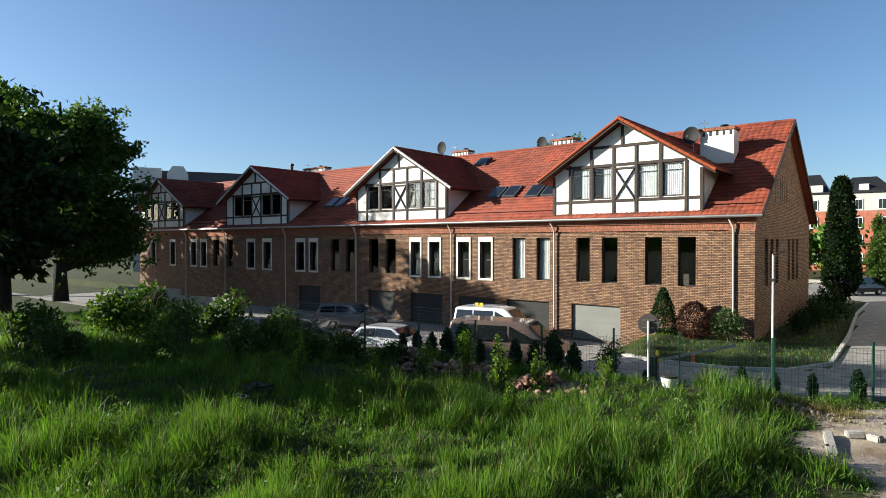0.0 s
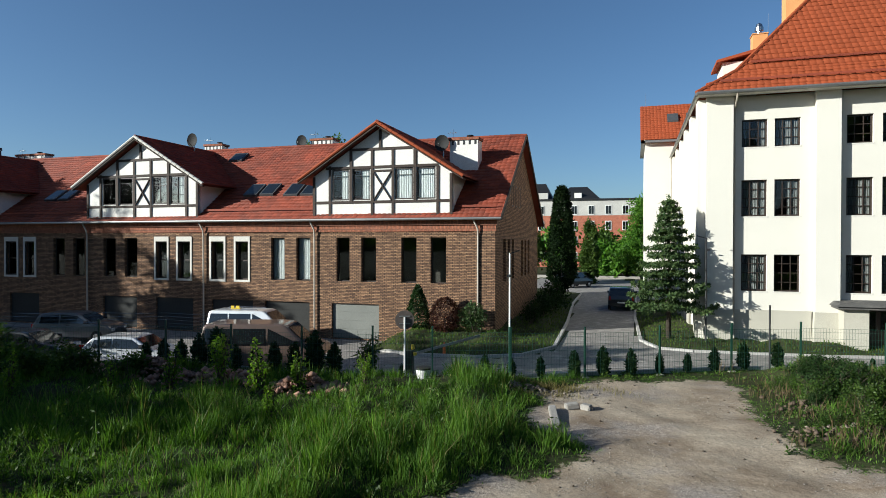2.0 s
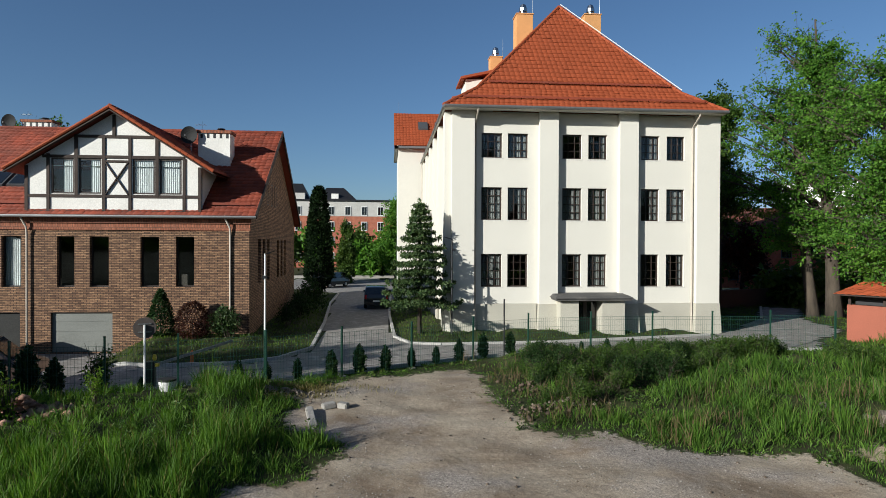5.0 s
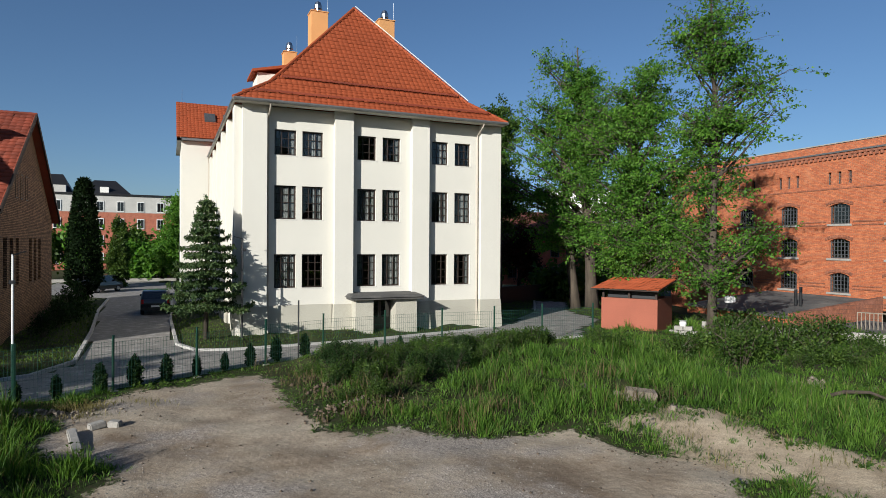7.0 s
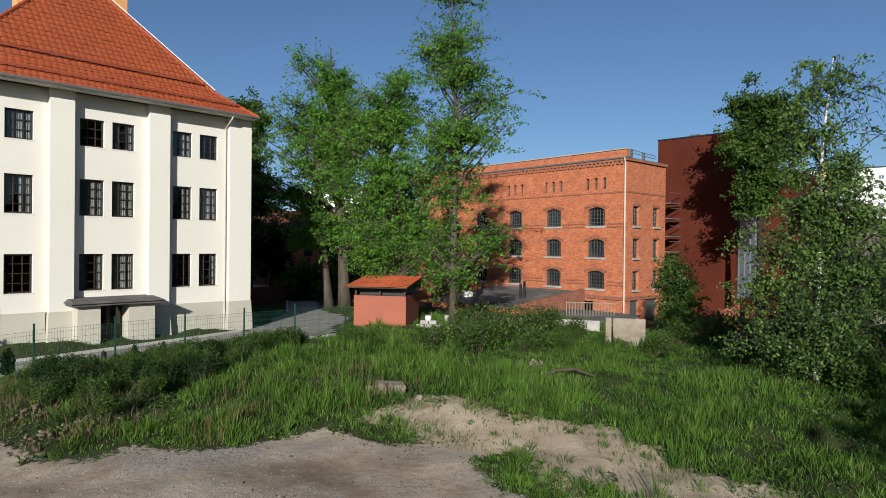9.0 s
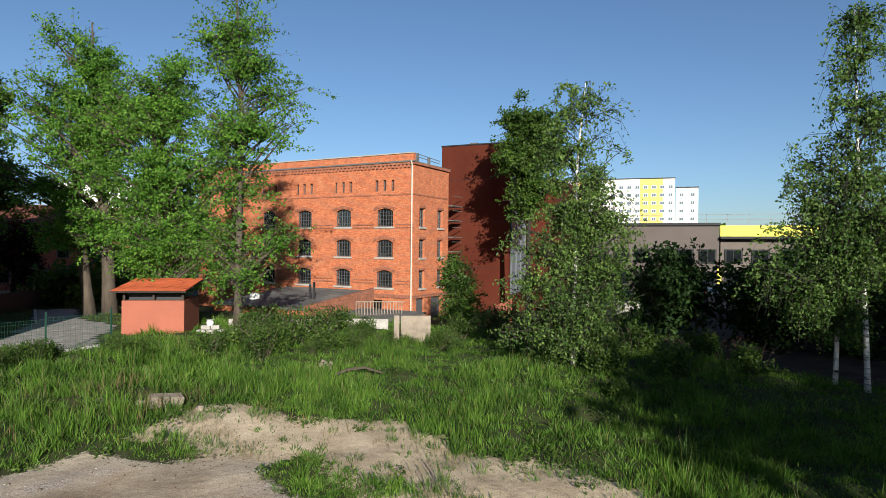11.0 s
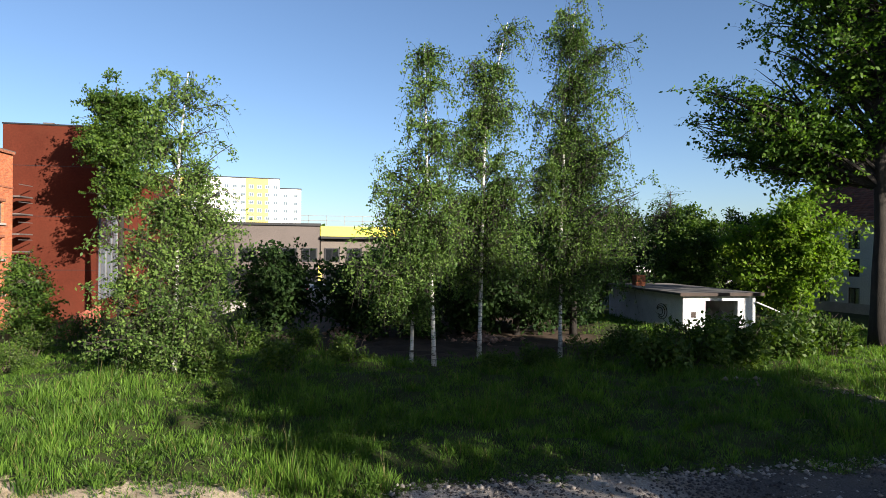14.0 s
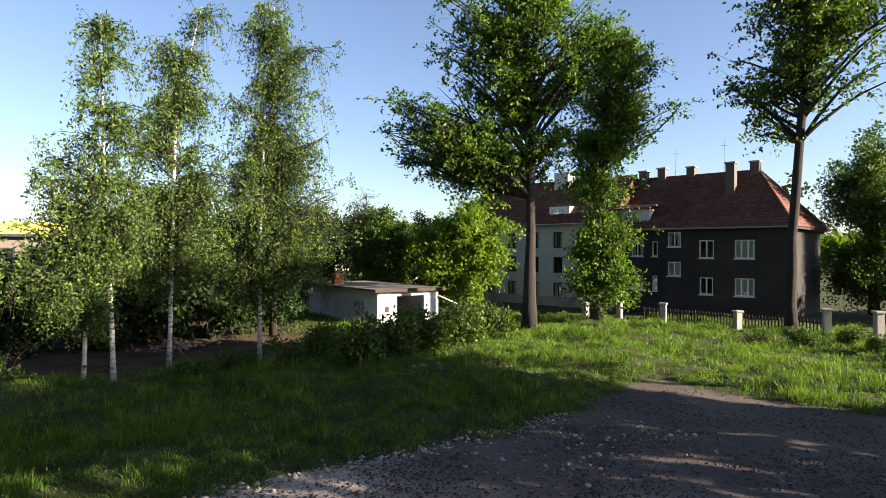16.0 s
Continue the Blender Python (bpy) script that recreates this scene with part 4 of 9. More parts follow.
for i, (a, b) in enumerate(garages):
    gd = part("garage_door", Geo().box(a - TX, 0.15, -0.6, b - TX, 0.2, 1.42), GARAGE_SHADED if i else GARAGE, terrace, "sectional garage door")
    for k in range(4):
        part("door_panel", Geo().box(a - TX + 0.04, 0.135, -0.56 + k * 0.5, b - TX - 0.04, 0.149, -0.1 + k * 0.5), GARAGE_SHADED if i else GARAGE, gd)
for i, (y0, y1, z0, z1) in enumerate(side_holes):
    if z1 < EZ:
        window(terrace, -0.2, y0, z0, y1 - y0, z1 - z0, 1, 2, FRAME_BROWN, turn=90, edge=0.06)
    else:
        window(terrace, 0.02, y0, z0, y1 - y0, z1 - z0, 1, 1, FRAME_BROWN, turn=90, edge=0.05)
for x in (-8.15, -18.1, -25.9, -35.2, -44.0, -53.3, -60.5):
    part("downpipe", Geo().tube([(x - TX - 0.25, -0.42, EZ - 0.02), (x - TX - 0.2, -0.3, EZ - 0.2), (x - TX, -0.2, 5.75), (x - TX, -0.14, 5.4), (x - TX, -0.14, -0.4)], [0.05] * 5, 8), PIPE, terrace)
# main roof
V0 = 0.42
g = Geo().face((-LEN - 0.3, -0.4, EZ - 0.05), (V0, -0.4, EZ - 0.05), (V0, RY, RZ), (-LEN - 0.3, RY, RZ)).face((V0, RB + 0.4, EZ - 0.05), (-LEN - 0.3, RB + 0.4, EZ - 0.05), (-LEN - 0.3, RY, RZ), (V0, RY, RZ))
g.face((V0, -0.4, EZ - 0.17), (-LEN - 0.3, -0.4, EZ - 0.17), (-LEN - 0.3, RY, RZ - 0.12), (V0, RY, RZ - 0.12)).face((V0, RY, RZ - 0.12), (-LEN - 0.3, RY, RZ - 0.12), (-LEN - 0.3, RB + 0.4, EZ - 0.17), (V0, RB + 0.4, EZ - 0.17))
part("roof", g, TILE_DARK, terrace)
SL = math.hypot(RY + 0.4, RZ - EZ + 0.05)
tile_part(terrace, (-LEN - 0.3, -0.4, EZ - 0.05), (1, 0, 0), (0, RY + 0.4, RZ - EZ + 0.05), SL, lambda s: 0.0, lambda s: LEN + 0.3 + V0, TILE_DARK)
g = caps(Geo(), (-LEN - 0.3, RY, RZ + 0.03), (V0, RY, RZ + 0.03), 0.12)
part("ridge_tiles", g, TILE_DARK, terrace)
part("verge", Geo().beam((V0, -0.45, EZ - 0.08), (V0, RY, RZ - 0.02), 0.07, 0.24).beam((V0, RB + 0.45, EZ - 0.08), (V0, RY, RZ - 0.02), 0.07, 0.24), TIMBER, terrace)
g = Geo().tube([(-LEN, -0.48, EZ - 0.1), (V0, -0.48, EZ - 0.1)], [0.075, 0.075], 8)
part("gutter", g, ZINC, terrace)
for a, b in ((-9.4, -7.2), (-26.0, -18.3), (-43.3, -35.2), (-60.5, -53.3)):
    g = Geo()
    g.beam((a - TX, 0.2, EZ + 0.62), (b - TX, 0.2, EZ + 0.62), 0.04, 0.12)
    part("snow_guard", g, TILE_DARK, terrace)


def gable(cx, hw, variant):
    """A half-timbered gable that stands on the front wall and runs back into the roof."""
    c = cx - TX
    z0, ze, za = EZ + 0.05, 8.85, 11.55
    k = (za - ze) / hw
    L, R = c - hw, c + hw
    sc = hw / 4.3
    wz0, wz1 = 7.44, 9.24
    wins = [(-3.05, -1.95), (-1.72, -0.62), (0.9, 2.0), (2.22, 3.32)]
    wins = [(c + a * sc, c + b * sc) for a, b in wins]
    y = -0.1
    # infill: one mesh with real window openings
    g = Geo()
    wall(g, (L, y), (R, y), z0, ze, [(a - L, b - L, wz0, min(wz1, ze - 0.001)) for a, b in wins], 0.2)
    xs = sorted({L, R, c, *[q for w in wins for q in w]})

    def top(x):
        return za - abs(x - c) * k
    for a, b in zip(xs, xs[1:]):
        lo = wz1 if any(abs((a + b) / 2 - (w[0] + w[1]) / 2) < 0.3 for w in wins) else ze
        lo = max(lo, ze)
        if top(a) > lo or top(b) > lo:
            g.face((a, y, lo), (b, y, lo), (b, y, max(lo, top(b))), (a, y, max(lo, top(a))))
            g.face((b, y + 0.2, lo), (a, y + 0.2, lo), (a, y + 0.2, max(lo, top(a))), (b, y + 0.2, max(lo, top(b))))
    part("gable_infill", g, WHITE, terrace)
    for x in (L + 0.06, R - 0.06):
        g = Geo()
        yb = (ze - EZ) / PITCH
        g.face((x, y + 0.2, z0), (x, yb, ze), (x, y + 0.2, ze))
        g.face((x + 0.01, y + 0.2, z0), (x + 0.01, y + 0.2, ze), (x + 0.01, yb, ze))
        part("cheek_wall", g, WHITE, terrace)

    def post(x, za_, zb_, w=0.15):
        part("timber", Geo().box(x - w / 2, y - 0.055, za_, x + w / 2, y - 0.003, zb_), TIMBER, terrace)

    def rail(xa, xb, z, w=0.15):
        part("timber", Geo().box(xa, y - 0.045, z - w / 2, xb, y - 0.002, z + w / 2), TIMBER, terrace)
    rail(L, R, z0 + 0.06), rail(L, R, 7.33), rail(c - (za - 9.32) / k + 0.1, c + (za - 9.32) / k - 0.1, 9.32), rail(c - (za - 10.35) / k, c + (za - 10.35) / k, 10.35)
    for x in (L + 0.08, R - 0.08):
        post(x, z0, ze)
    for q in (-3.18, 3.45):
        post(c + q * sc, z0, top(c + q * sc) - 0.1)
    for q in (-0.5, 0.78):
        post(c + q * sc, z0, 10.35)
    for q in (-1.83, 2.11):
        post(c + q * sc, wz0 - 0.1, top(c + q * sc) - 0.1 if abs(q) > 2.4 else 10.35, 0.17)
    post(c, 10.35, za - 0.1)
    a, b = c - 0.42 * sc, c + 0.70 * sc
    for p, q in (((a, 7.4), (b, 9.05)), ((b, 7.4), (a, 9.05))):
        part("timber", Geo().beam((p[0], y - 0.03, p[1]), (q[0], y - 0.03, q[1]), 0.05, 0.12, (0, 1, 0)), TIMBER, terrace)
    rail(a - 0.05, b + 0.05, 9.1, 0.11)
    for i, (wa, wb) in enumerate(wins):
        window(terrace, wa, y + 0.03, wz0, wb - wa, wz1 - wz0, 1 if variant != 1 or i < 2 else 2, 1 if variant != 1 or i < 2 else 3, FRAME_BROWN, curtain=(("right", "right", "full", "full")[i] if variant == 0 else (("full", "full", "", "right")[i] if variant == 1 else ("full" if i in (1, 3) else ""))), edge=0.08)
    part("attic_wall", Geo().box(L + 0.4, 1.6, z0, R - 0.4, 1.7, ze), DARK_ROOM, terrace)
    # roof of the gable
    o, fr_ = 0.75, -0.62
    zl = za + 0.22 - (hw + o) * k
    yl, yt = (zl - EZ) / PITCH - 0.3, (za + 0.22 - EZ) / PITCH - 0.35
    tp = (c, fr_, za + 0.22)
    g = Geo()
    for s in (-1, 1):
        ex = c + s * (hw + o)
        q = [(ex, fr_, zl), tp, (c, yt, za + 0.22), (ex, yl, zl)]
        g.face(*(q if s > 0 else q[::-1]))
        q2 = [(px, py, pz - 0.12) for px, py, pz in q]
        g.face(*(q2[::-1] if s > 0 else q2))
    part("gable_roof", g, TILE_DARK, terrace)
    ln = math.hypot(hw + o, (hw + o) * k)
    tile_part(terrace, (c + hw + o, fr_, zl), (0, 1, 0), (-(hw + o), 0, (hw + o) * k), ln, lambda s: 0.0, lambda s: (yl - fr_) + (yt - yl) * s / ln, TILE_DARK)
    tile_part(terrace, (c - hw - o, yl, zl), (0, -1, 0), ((hw + o), 0, (hw + o) * k), ln, lambda s: -(yt - yl) * s / ln, lambda s: (yl - fr_), TILE_DARK)
    part("ridge_tiles", caps(Geo(), (c, fr_, za + 0.26), (c, yt, za + 0.26), 0.11), TILE_DARK, terrace)
    g = Geo()
    for s in (-1, 1):
        caps(g, (c + s * (hw + o), fr_ - 0.02, zl + 0.02), (c, fr_ - 0.02, za + 0.24), 0.09)
    part("verge_tiles", g, TILE if variant == 0 else STONE_PALE, terrace)
    g = Geo()
    for s in (-1, 1):
        g.beam((c + s * (hw + o), fr_ + 0.06, zl - 0.14), (c, fr_ + 0.06, za + 0.06), 0.06, 0.2, (0, 1, 0))
    part("bargeboard", g, TIMBER, terrace)


gable(-13.9, 4.3, 0)
gable(-30.75, 4.45, 1)
gable(-48.4, 4.75, 2)
gable(-65.7, 4.75, 2)


def dish(m, r=0.5):
    t = thing("satellite_dish", "dark round satellite dish on a short mast", "satellite dish", m, "rooftop dishes")
    g = Geo()
    n = 20
    for i in range(4):
        r0, r1 = r * i / 4, r * (i + 1) / 4
        for k in range(n):
            a, b = 2 * math.pi * k / n, 2 * math.pi * (k + 1) / n
            p = [(rr * math.cos(w), 0.35 * rr * rr / r, rr * math.sin(w)) for rr, w in ((r0, a), (r1, a), (r1, b), (r0, b))]
            p = [(x, -y + 0.12, z) for x, y, z in p]
            g.face(*(p if i else p[1:]))
            g.face(*[(x, y + 0.015, z) for x, y, z in reversed(p if i else p[1:])])
    part("reflector", g, RUBBER, t)
    part("arm", Geo().tube([(0, 0.05, -r), (0, -0.45, -0.1)], [0.015, 0.015]).box(-0.03, -0.5, -0.13, 0.03, -0.42, -0.05), BLACK, t)
    part("mast", Geo().tube([(0, 0.2, -0.9), (0, 0.2, 0.1)], [0.025, 0.025]), STEEL, t)
    return t


def chimney(x0, x1, y0, y1, zt, mat=WHITE):
    zb = min(EZ + (y0 + 0.4) * PITCH - 0.4, zt - 3.5)
    c = part("chimney", Geo().box(x0, y0, zb, x1, y1, zt), mat, terrace, "white rendered chimney with brick cap", 0.01)
    part("chimney_cap", Geo().box(x0 - 0.07, y0 - 0.07, zt + 0.002, x1 + 0.07, y1 + 0.07, zt + 0.16), BRICK_BAND, c)
    for k in range(5):
        xx = x0 + (x1 - x0) * (k + 0.35) / 5
        # thin black plate: the dark inside of a flue opening, put on as colour
        part("flue_opening", Geo().box(xx, y0 - 0.006, zt - 0.28, xx + 0.14, y0 - 0.002, zt - 0.04), BLACK, c)
    xm = x0 * 0.35 + x1 * 0.65
    part("cowl", Geo().tube([(xm, y0 + 0.5, zt + 0.16), (xm, y0 + 0.5, zt + 0.3)], [0.12, 0.12], 10).tube([(xm, y0 + 0.5, zt + 0.3), (xm, y0 + 0.5, zt + 0.36)], [0.24, 0.2], 10), BLACK, c)
    g = Geo().tube([(x0 + 0.05, y0 + 0.6, zt), (x0 + 0.05, y0 + 0.6, zt + 0.8)], [0.014, 0.014], 5)
    for k in range(4):
        g.beam((x0 - 0.25 + k * 0.15, y0 + 0.35, zt + 0.55 + 0.05 * (k % 2)), (x0 - 0.25 + k * 0.15, y0 + 0.85, zt + 0.55 + 0.05 * (k % 2)), 0.02, 0.02)
    g.beam((x0 - 0.3, y0 + 0.6, zt + 0.58), (x0 + 0.3, y0 + 0.6, zt + 0.58), 0.02, 0.02)
    part("aerial", g, STEEL, c)


chimney(-3.75, -1.95, 3.9, 4.9, 11.3)
chimney(-25.05, -23.45, 8.1, 8.9, 12.5)
chimney(-44.7, -41.4, 8.1, 8.9, 12.5)
chimney(-16.0, -14.2, 8.6, 9.6, 12.6)
for x, y, z in ((-11.4, 36.75, 11.15), (-30.3, 37.3, 12.3), (-23.9, 41.5, 12.55)):
    dish(pose(x, y, z, 0, 0, -10))
part("flue", Geo().tube([(-42.9, 5.2, 9.8), (-42.9, 5.2, 12.5)], [0.16, 0.16], 10).tube([(-42.9, 5.2, 12.55), (-42.9, 5.2, 12.75)], [0.24, 0.2], 10), BLACK, terrace)


def skylight(x0, x1, y0, y1):
    def p(x, y, up):
        return (x, y - up * 0.57, EZ + (y + 0.4) * PITCH + up * 0.82)
    s = part("skylight", Geo().hexa([p(x0, y0, -0.05), p(x1, y0, -0.05), p(x1, y1, -0.05), p(x0, y1, -0.05), p(x0, y0, 0.16), p(x1, y0, 0.16), p(x1, y1, 0.16), p(x0, y1, 0.16)]), FRAME_GREY, terrace, "slanted roof window")
    part("pane", Geo().hexa([p(x0 + 0.09, y0 + 0.08, 0.162), p(x1 - 0.09, y0 + 0.08, 0.162), p(x1 - 0.09, y1 - 0.08, 0.162), p(x0 + 0.09, y1 - 0.08, 0.162), p(x0 + 0.09, y0 + 0.08, 0.172), p(x1 - 0.09, y0 + 0.08, 0.172), p(x1 - 0.09, y1 - 0.08, 0.172), p(x0 + 0.09, y1 - 0.08, 0.172)]), CAR_GLASS, s)


for x0, x1, y0, y1 in ((-24.3, -23.3, 1.8, 2.9), (-23.1, -22.1, 1.8, 2.9), (-21.3, -20.3, 1.7, 2.85), (-20.1, -19.2, 1.7, 2.85), (-41.2, -40.2, 1.8, 2.9), (-39.9, -39.0, 1.8, 2.9), (-28.4, -27.3, 5.9, 6.8), (-17.9, -17.1, 4.6, 5.4)):
    skylight(x0 - TX, x1 - TX, y0, y1)

# ---- the red brick mill ----
L = 27.0
ml = radians(-94)
mill = thing("brick_mill", "orange-red brick four-storey mill with arched iron windows", "building", pose(48.0 - L * math.cos(ml), 24.8 - L * math.sin(ml), 0, 0, 0, -94))
MT = 13.25


def arched(g, x0, x1, z0, z1, rise, y0, y1, n=8):
    """The wall piece above a segmental arch."""
    xs = [x0 + (x1 - x0) * i / n for i in range(n + 1)]
    zz = [z1 - rise * (2 * (x - x0) / (x1 - x0) - 1) ** 2 for x in xs]
    for i in range(n):
        g.face((xs[i], y0, zz[i]), (xs[i + 1], y0, zz[i + 1]), (xs[i + 1], y0, z1), (xs[i], y0, z1))
        g.face((xs[i], y1, zz[i]), (xs[i + 1], y1, zz[i + 1]), (xs[i + 1], y0, zz[i + 1]), (xs[i], y0, zz[i]))


mcols = [L - s for s in (3.02, 7.63, 12.3, 16.9, 21.5)]
mrows = [(1.41, 2.98), (4.12, 5.72), (6.86, 8.50)]
holes = [(c - 0.88, c + 0.88, a, b) for c in mcols for a, b in mrows]
holes += [(c + d - 0.17, c + d + 0.17, 10.02, 11.02) for c in mcols for d in (-0.9, -0.05, 0.82)]
holes += [(L - 5.2, L - 3.2, -1.4, 0.3)]
g = Geo()
wall(g, (0, 0), (L, 0), -1.5, MT - 0.85, holes, 0.5)
shole = [(a, a + 0.95, z0, z1) for a in (1.0, 4.3) for z0, z1 in mrows] + [(0.6, 1.9, -1.4, 0.6), (3.2, 5.0, -1.4, 0.6)]
wall(g, (L, 0), (L, 6.4), -1.5, MT - 0.85, shole, 0.5)
wall(g, (L, 6.4), (0, 6.4), -1.5, MT - 0.85), wall(g, (0, 6.4), (0, 0), -1.5, MT - 0.85)
for c in mcols:
    for a, b in mrows:
        arched(g, c - 0.88, c + 0.88, a, b, 0.25, 0.0, 0.5)
part("wall", g, BRICK_MILL, mill)
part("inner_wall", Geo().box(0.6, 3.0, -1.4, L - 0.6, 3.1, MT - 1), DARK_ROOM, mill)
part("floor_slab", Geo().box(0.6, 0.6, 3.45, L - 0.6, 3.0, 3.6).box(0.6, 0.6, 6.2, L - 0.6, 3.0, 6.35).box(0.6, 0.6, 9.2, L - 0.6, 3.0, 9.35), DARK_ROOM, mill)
for c in mcols:
    for a, b in mrows:
        w = window(mill, c - 0.88, 0.22, a, 1.76, b - a, 6, 5, FRAME_GREY, bar=0.05, edge=0.08)
        part("sill", Geo().box(-0.15, -0.3, -0.16, 1.91, 0.0, -0.003), CONCRETE, w)
        g = Geo()
        n = 10
        for i in range(n):
            t0, t1 = (-1 + 2 * i / n), (-1 + 2 * (i + 1) / n)
            zt = [b - 0.25 * t * t for t in (t0, t1)]
            g.hexa([(c + t0 * 1.12, -0.07, zt[0] + 0.06), (c + t1 * 1.12, -0.07, zt[1] + 0.06), (c + t1 * 1.12, -0.002, zt[1] + 0.06), (c + t0 * 1.12, -0.002, zt[0] + 0.06),
                    (c + t0 * 1.16, -0.07, zt[0] + 0.28), (c + t1 * 1.16, -0.07, zt[1] + 0.28), (c + t1 * 1.16, -0.002, zt[1] + 0.28), (c + t0 * 1.16, -0.002, zt[0] + 0.28)])
        part("brick_arch", g, BRICK_BAND, mill)
    for d in (-0.9, -0.05, 0.82):
        window(mill, c + d - 0.17, 0.2, 10.02, 0.34, 1.0, 2, 3, FRAME_GREY, bar=0.03, edge=0.04)
for a in (1.0, 4.3):
    for z0, z1 in mrows:
        window(mill, L - 0.22, a, z0, 0.95, z1 - z0, 3, 5, FRAME_GREY, turn=90, bar=0.04, edge=0.06)
        part("sill", Geo().box(L + 0.002, a - 0.1, z0 - 0.16, L + 0.14, a + 1.05, z0), CONCRETE, mill)
        part("brick_arch", Geo().box(L + 0.002, a - 0.12, z1 + 0.05, L + 0.07, a + 1.07, z1 + 0.24), BRICK_BAND, mill)
for z in (1.75, 2.0, 6.72, 6.98):
    for s0, s1 in zip([0] + [c + 1.15 for c in sorted(mcols)], [c - 1.15 for c in sorted(mcols)] + [L]):
        part("brick_band", Geo().box(s0, -0.05, z, s1, -0.002, z + 0.1), BRICK_BAND, mill)
for z, h, o in ((9.62, 0.12, 0.05), (0.55, 0.3, 0.1), (12.28, 0.2, 0.16)):
    part("brick_band", Geo().box(-0.05, -o, z, L + o, -0.002, z + h).box(L + 0.002, 0.0, z, L + o, 6.4, z + h), BRICK_BAND, mill)
CORBEL = Geo().box(0, -0.15, 12.02, 0.2, -0.002, 12.28).data("corbel", BRICK_BAND)
for i in range(int(L / 0.42)):
    part("corbel", CORBEL, None, mill).location.x = i * 0.42
part("cornice", Geo().box(-0.1, -0.24, MT - 0.77, L + 0.2, 0.3, MT - 0.64), ZINC, mill)
part("parapet", Geo().box(0, 0, MT - 0.63, L - 0.05, 0.35, MT), BRICK_MILL, mill)
part("parapet_coping", Geo().box(-0.1, -0.08, MT + 0.003, L, 0.42, MT + 0.09), CONCRETE, mill)
part("flat_roof", Geo().box(0, 0.35, MT - 0.85, L + 0.15, 6.5, MT - 0.7), FELT, mill)
part("roof_ladder", Geo().beam((L - 0.2, 0.9, MT - 0.2), (L - 0.2, 5.0, MT - 0.35), 0.05, 0.05).beam((L - 0.2, 0.9, MT + 0.05), (L - 0.2, 5.0, MT - 0.1), 0.05, 0.05).box(L - 0.3, 0.8, MT - 0.7, L - 0.1, 1.0, MT + 0.1).box(L - 0.3, 2.8, MT - 0.7, L - 0.1, 3.0, MT), ZINC, mill)
part("downpipe", Geo().tube([(L - 0.12, -0.3, MT - 0.7), (L - 0.12, -0.12, MT - 1.1), (L - 0.12, -0.12, -1.3)], [0.07] * 3, 8), PIPE, mill)
for a, b in ((0.6, 1.9), (3.2, 5.0)):
    part("gate", Geo().box(L - 0.2, a, -1.4, L - 0.15, b, 0.6), FRAME_GREY, mill)
g = Geo()
for z in (3.2, 4.6, 6.0, 7.6, 9.0):          # landings of the stair tower behind
    g.box(L - 0.6, 6.45, z, L + 0.5, 8.4, z + 0.1)
    g.beam((L + 0.45, 6.45, z + 1.0), (L + 0.45, 8.4, z + 1.0), 0.05, 0.05)
part("stair_landing", g, ZINC, mill)["kind"] = "stuff"

tower = thing("rust_red_tower", "tall windowless tower clad in rust-red steel", "building", pose(57.0, 26.1, -1.4, 0, 0, -90))
part("body", Geo().box(-0.2, 0.0, 0, 7.0, 5.2, 16.6), RUST_TOWER, tower)
part("plinth", Geo().box(-0.2, -0.04, 0, 7.0, -0.003, 2.0), RUST_TOWER, tower)
for z in (4.5, 9.0, 13.2):
    part("cladding_joint", Geo().box(-0.2, -0.012, z, 7.0, -0.002, z + 0.04), BLACK, tower)
part("glass_front", Geo().box(7.003, 0.5, 2.0, 7.1, 5.0, 13.4), GLASS_TOWER, tower, "pale blue-grey glazed side")
for i in range(4):
    part("mullion", Geo().box(7.103, 0.5 + i * 1.47, 2.0, 7.16, 0.58 + i * 1.47, 13.4), ZINC, tower)
part("roof_edge", Geo().box(-0.25, -0.06, 16.6, 7.06, 5.25, 16.72), BLACK, tower)
part("roof_box", Geo().box(2.0, 2, 16.72, 2.8, 3, 17.2), CLADDING, tower)
hall = thing("rust_red_hall", "lower rust-red clad hall behind the tower", "building", pose(62.6, 19.2, -1.4, 0, 0, -90))
part("body", Geo().box(0, 0, 0, 3.2, 8, 13.6), RUST_TOWER, hall)
part("roof_edge", Geo().box(-0.05, -0.05, 13.6, 3.25, 8, 13.7), BLACK, hall)

# low flat-roofed annex in front of the mill
annex = thing("flat_roofed_annex", "low red brick annex with grey felt roof", "annex", pose(35.9, 27.2, -1.3, 0, 0, -94))
part("wall", wall(wall(Geo(), (-9, 0), (0, 0), 0, 1.9), (0, 0), (0, 7), 0, 1.9), BRICK_MILL, annex)
part("flat_roof", Geo().hexa([(-9, -0.1, 1.75), (0.05, -0.1, 1.75), (0.05, 8, 2.5), (-9, 8, 2.5), (-9, -0.1, 1.9), (0.05, -0.1, 1.9), (0.05, 8, 2.75), (-9, 8, 2.75)]), FELT, annex)
part("parapet", Geo().hexa([(0.06, -0.1, 1.3), (0.4, -0.1, 1.3), (0.4, 8, 1.3), (0.06, 8, 1.3), (0.06, -0.1, 2.1), (0.4, -0.1, 2.1), (0.4, 8, 2.95), (0.06, 8, 2.95)]), BRICK_BAND, annex)
part("vent", Geo().tube([(-2.2, 3.2, 2.3), (-2.2, 3.2, 3.4)], [0.1, 0.1], 8).tube([(-1.9, 3.3, 2.3), (-1.9, 3.3, 3.6)], [0.1, 0.1], 8), BLACK, annex)
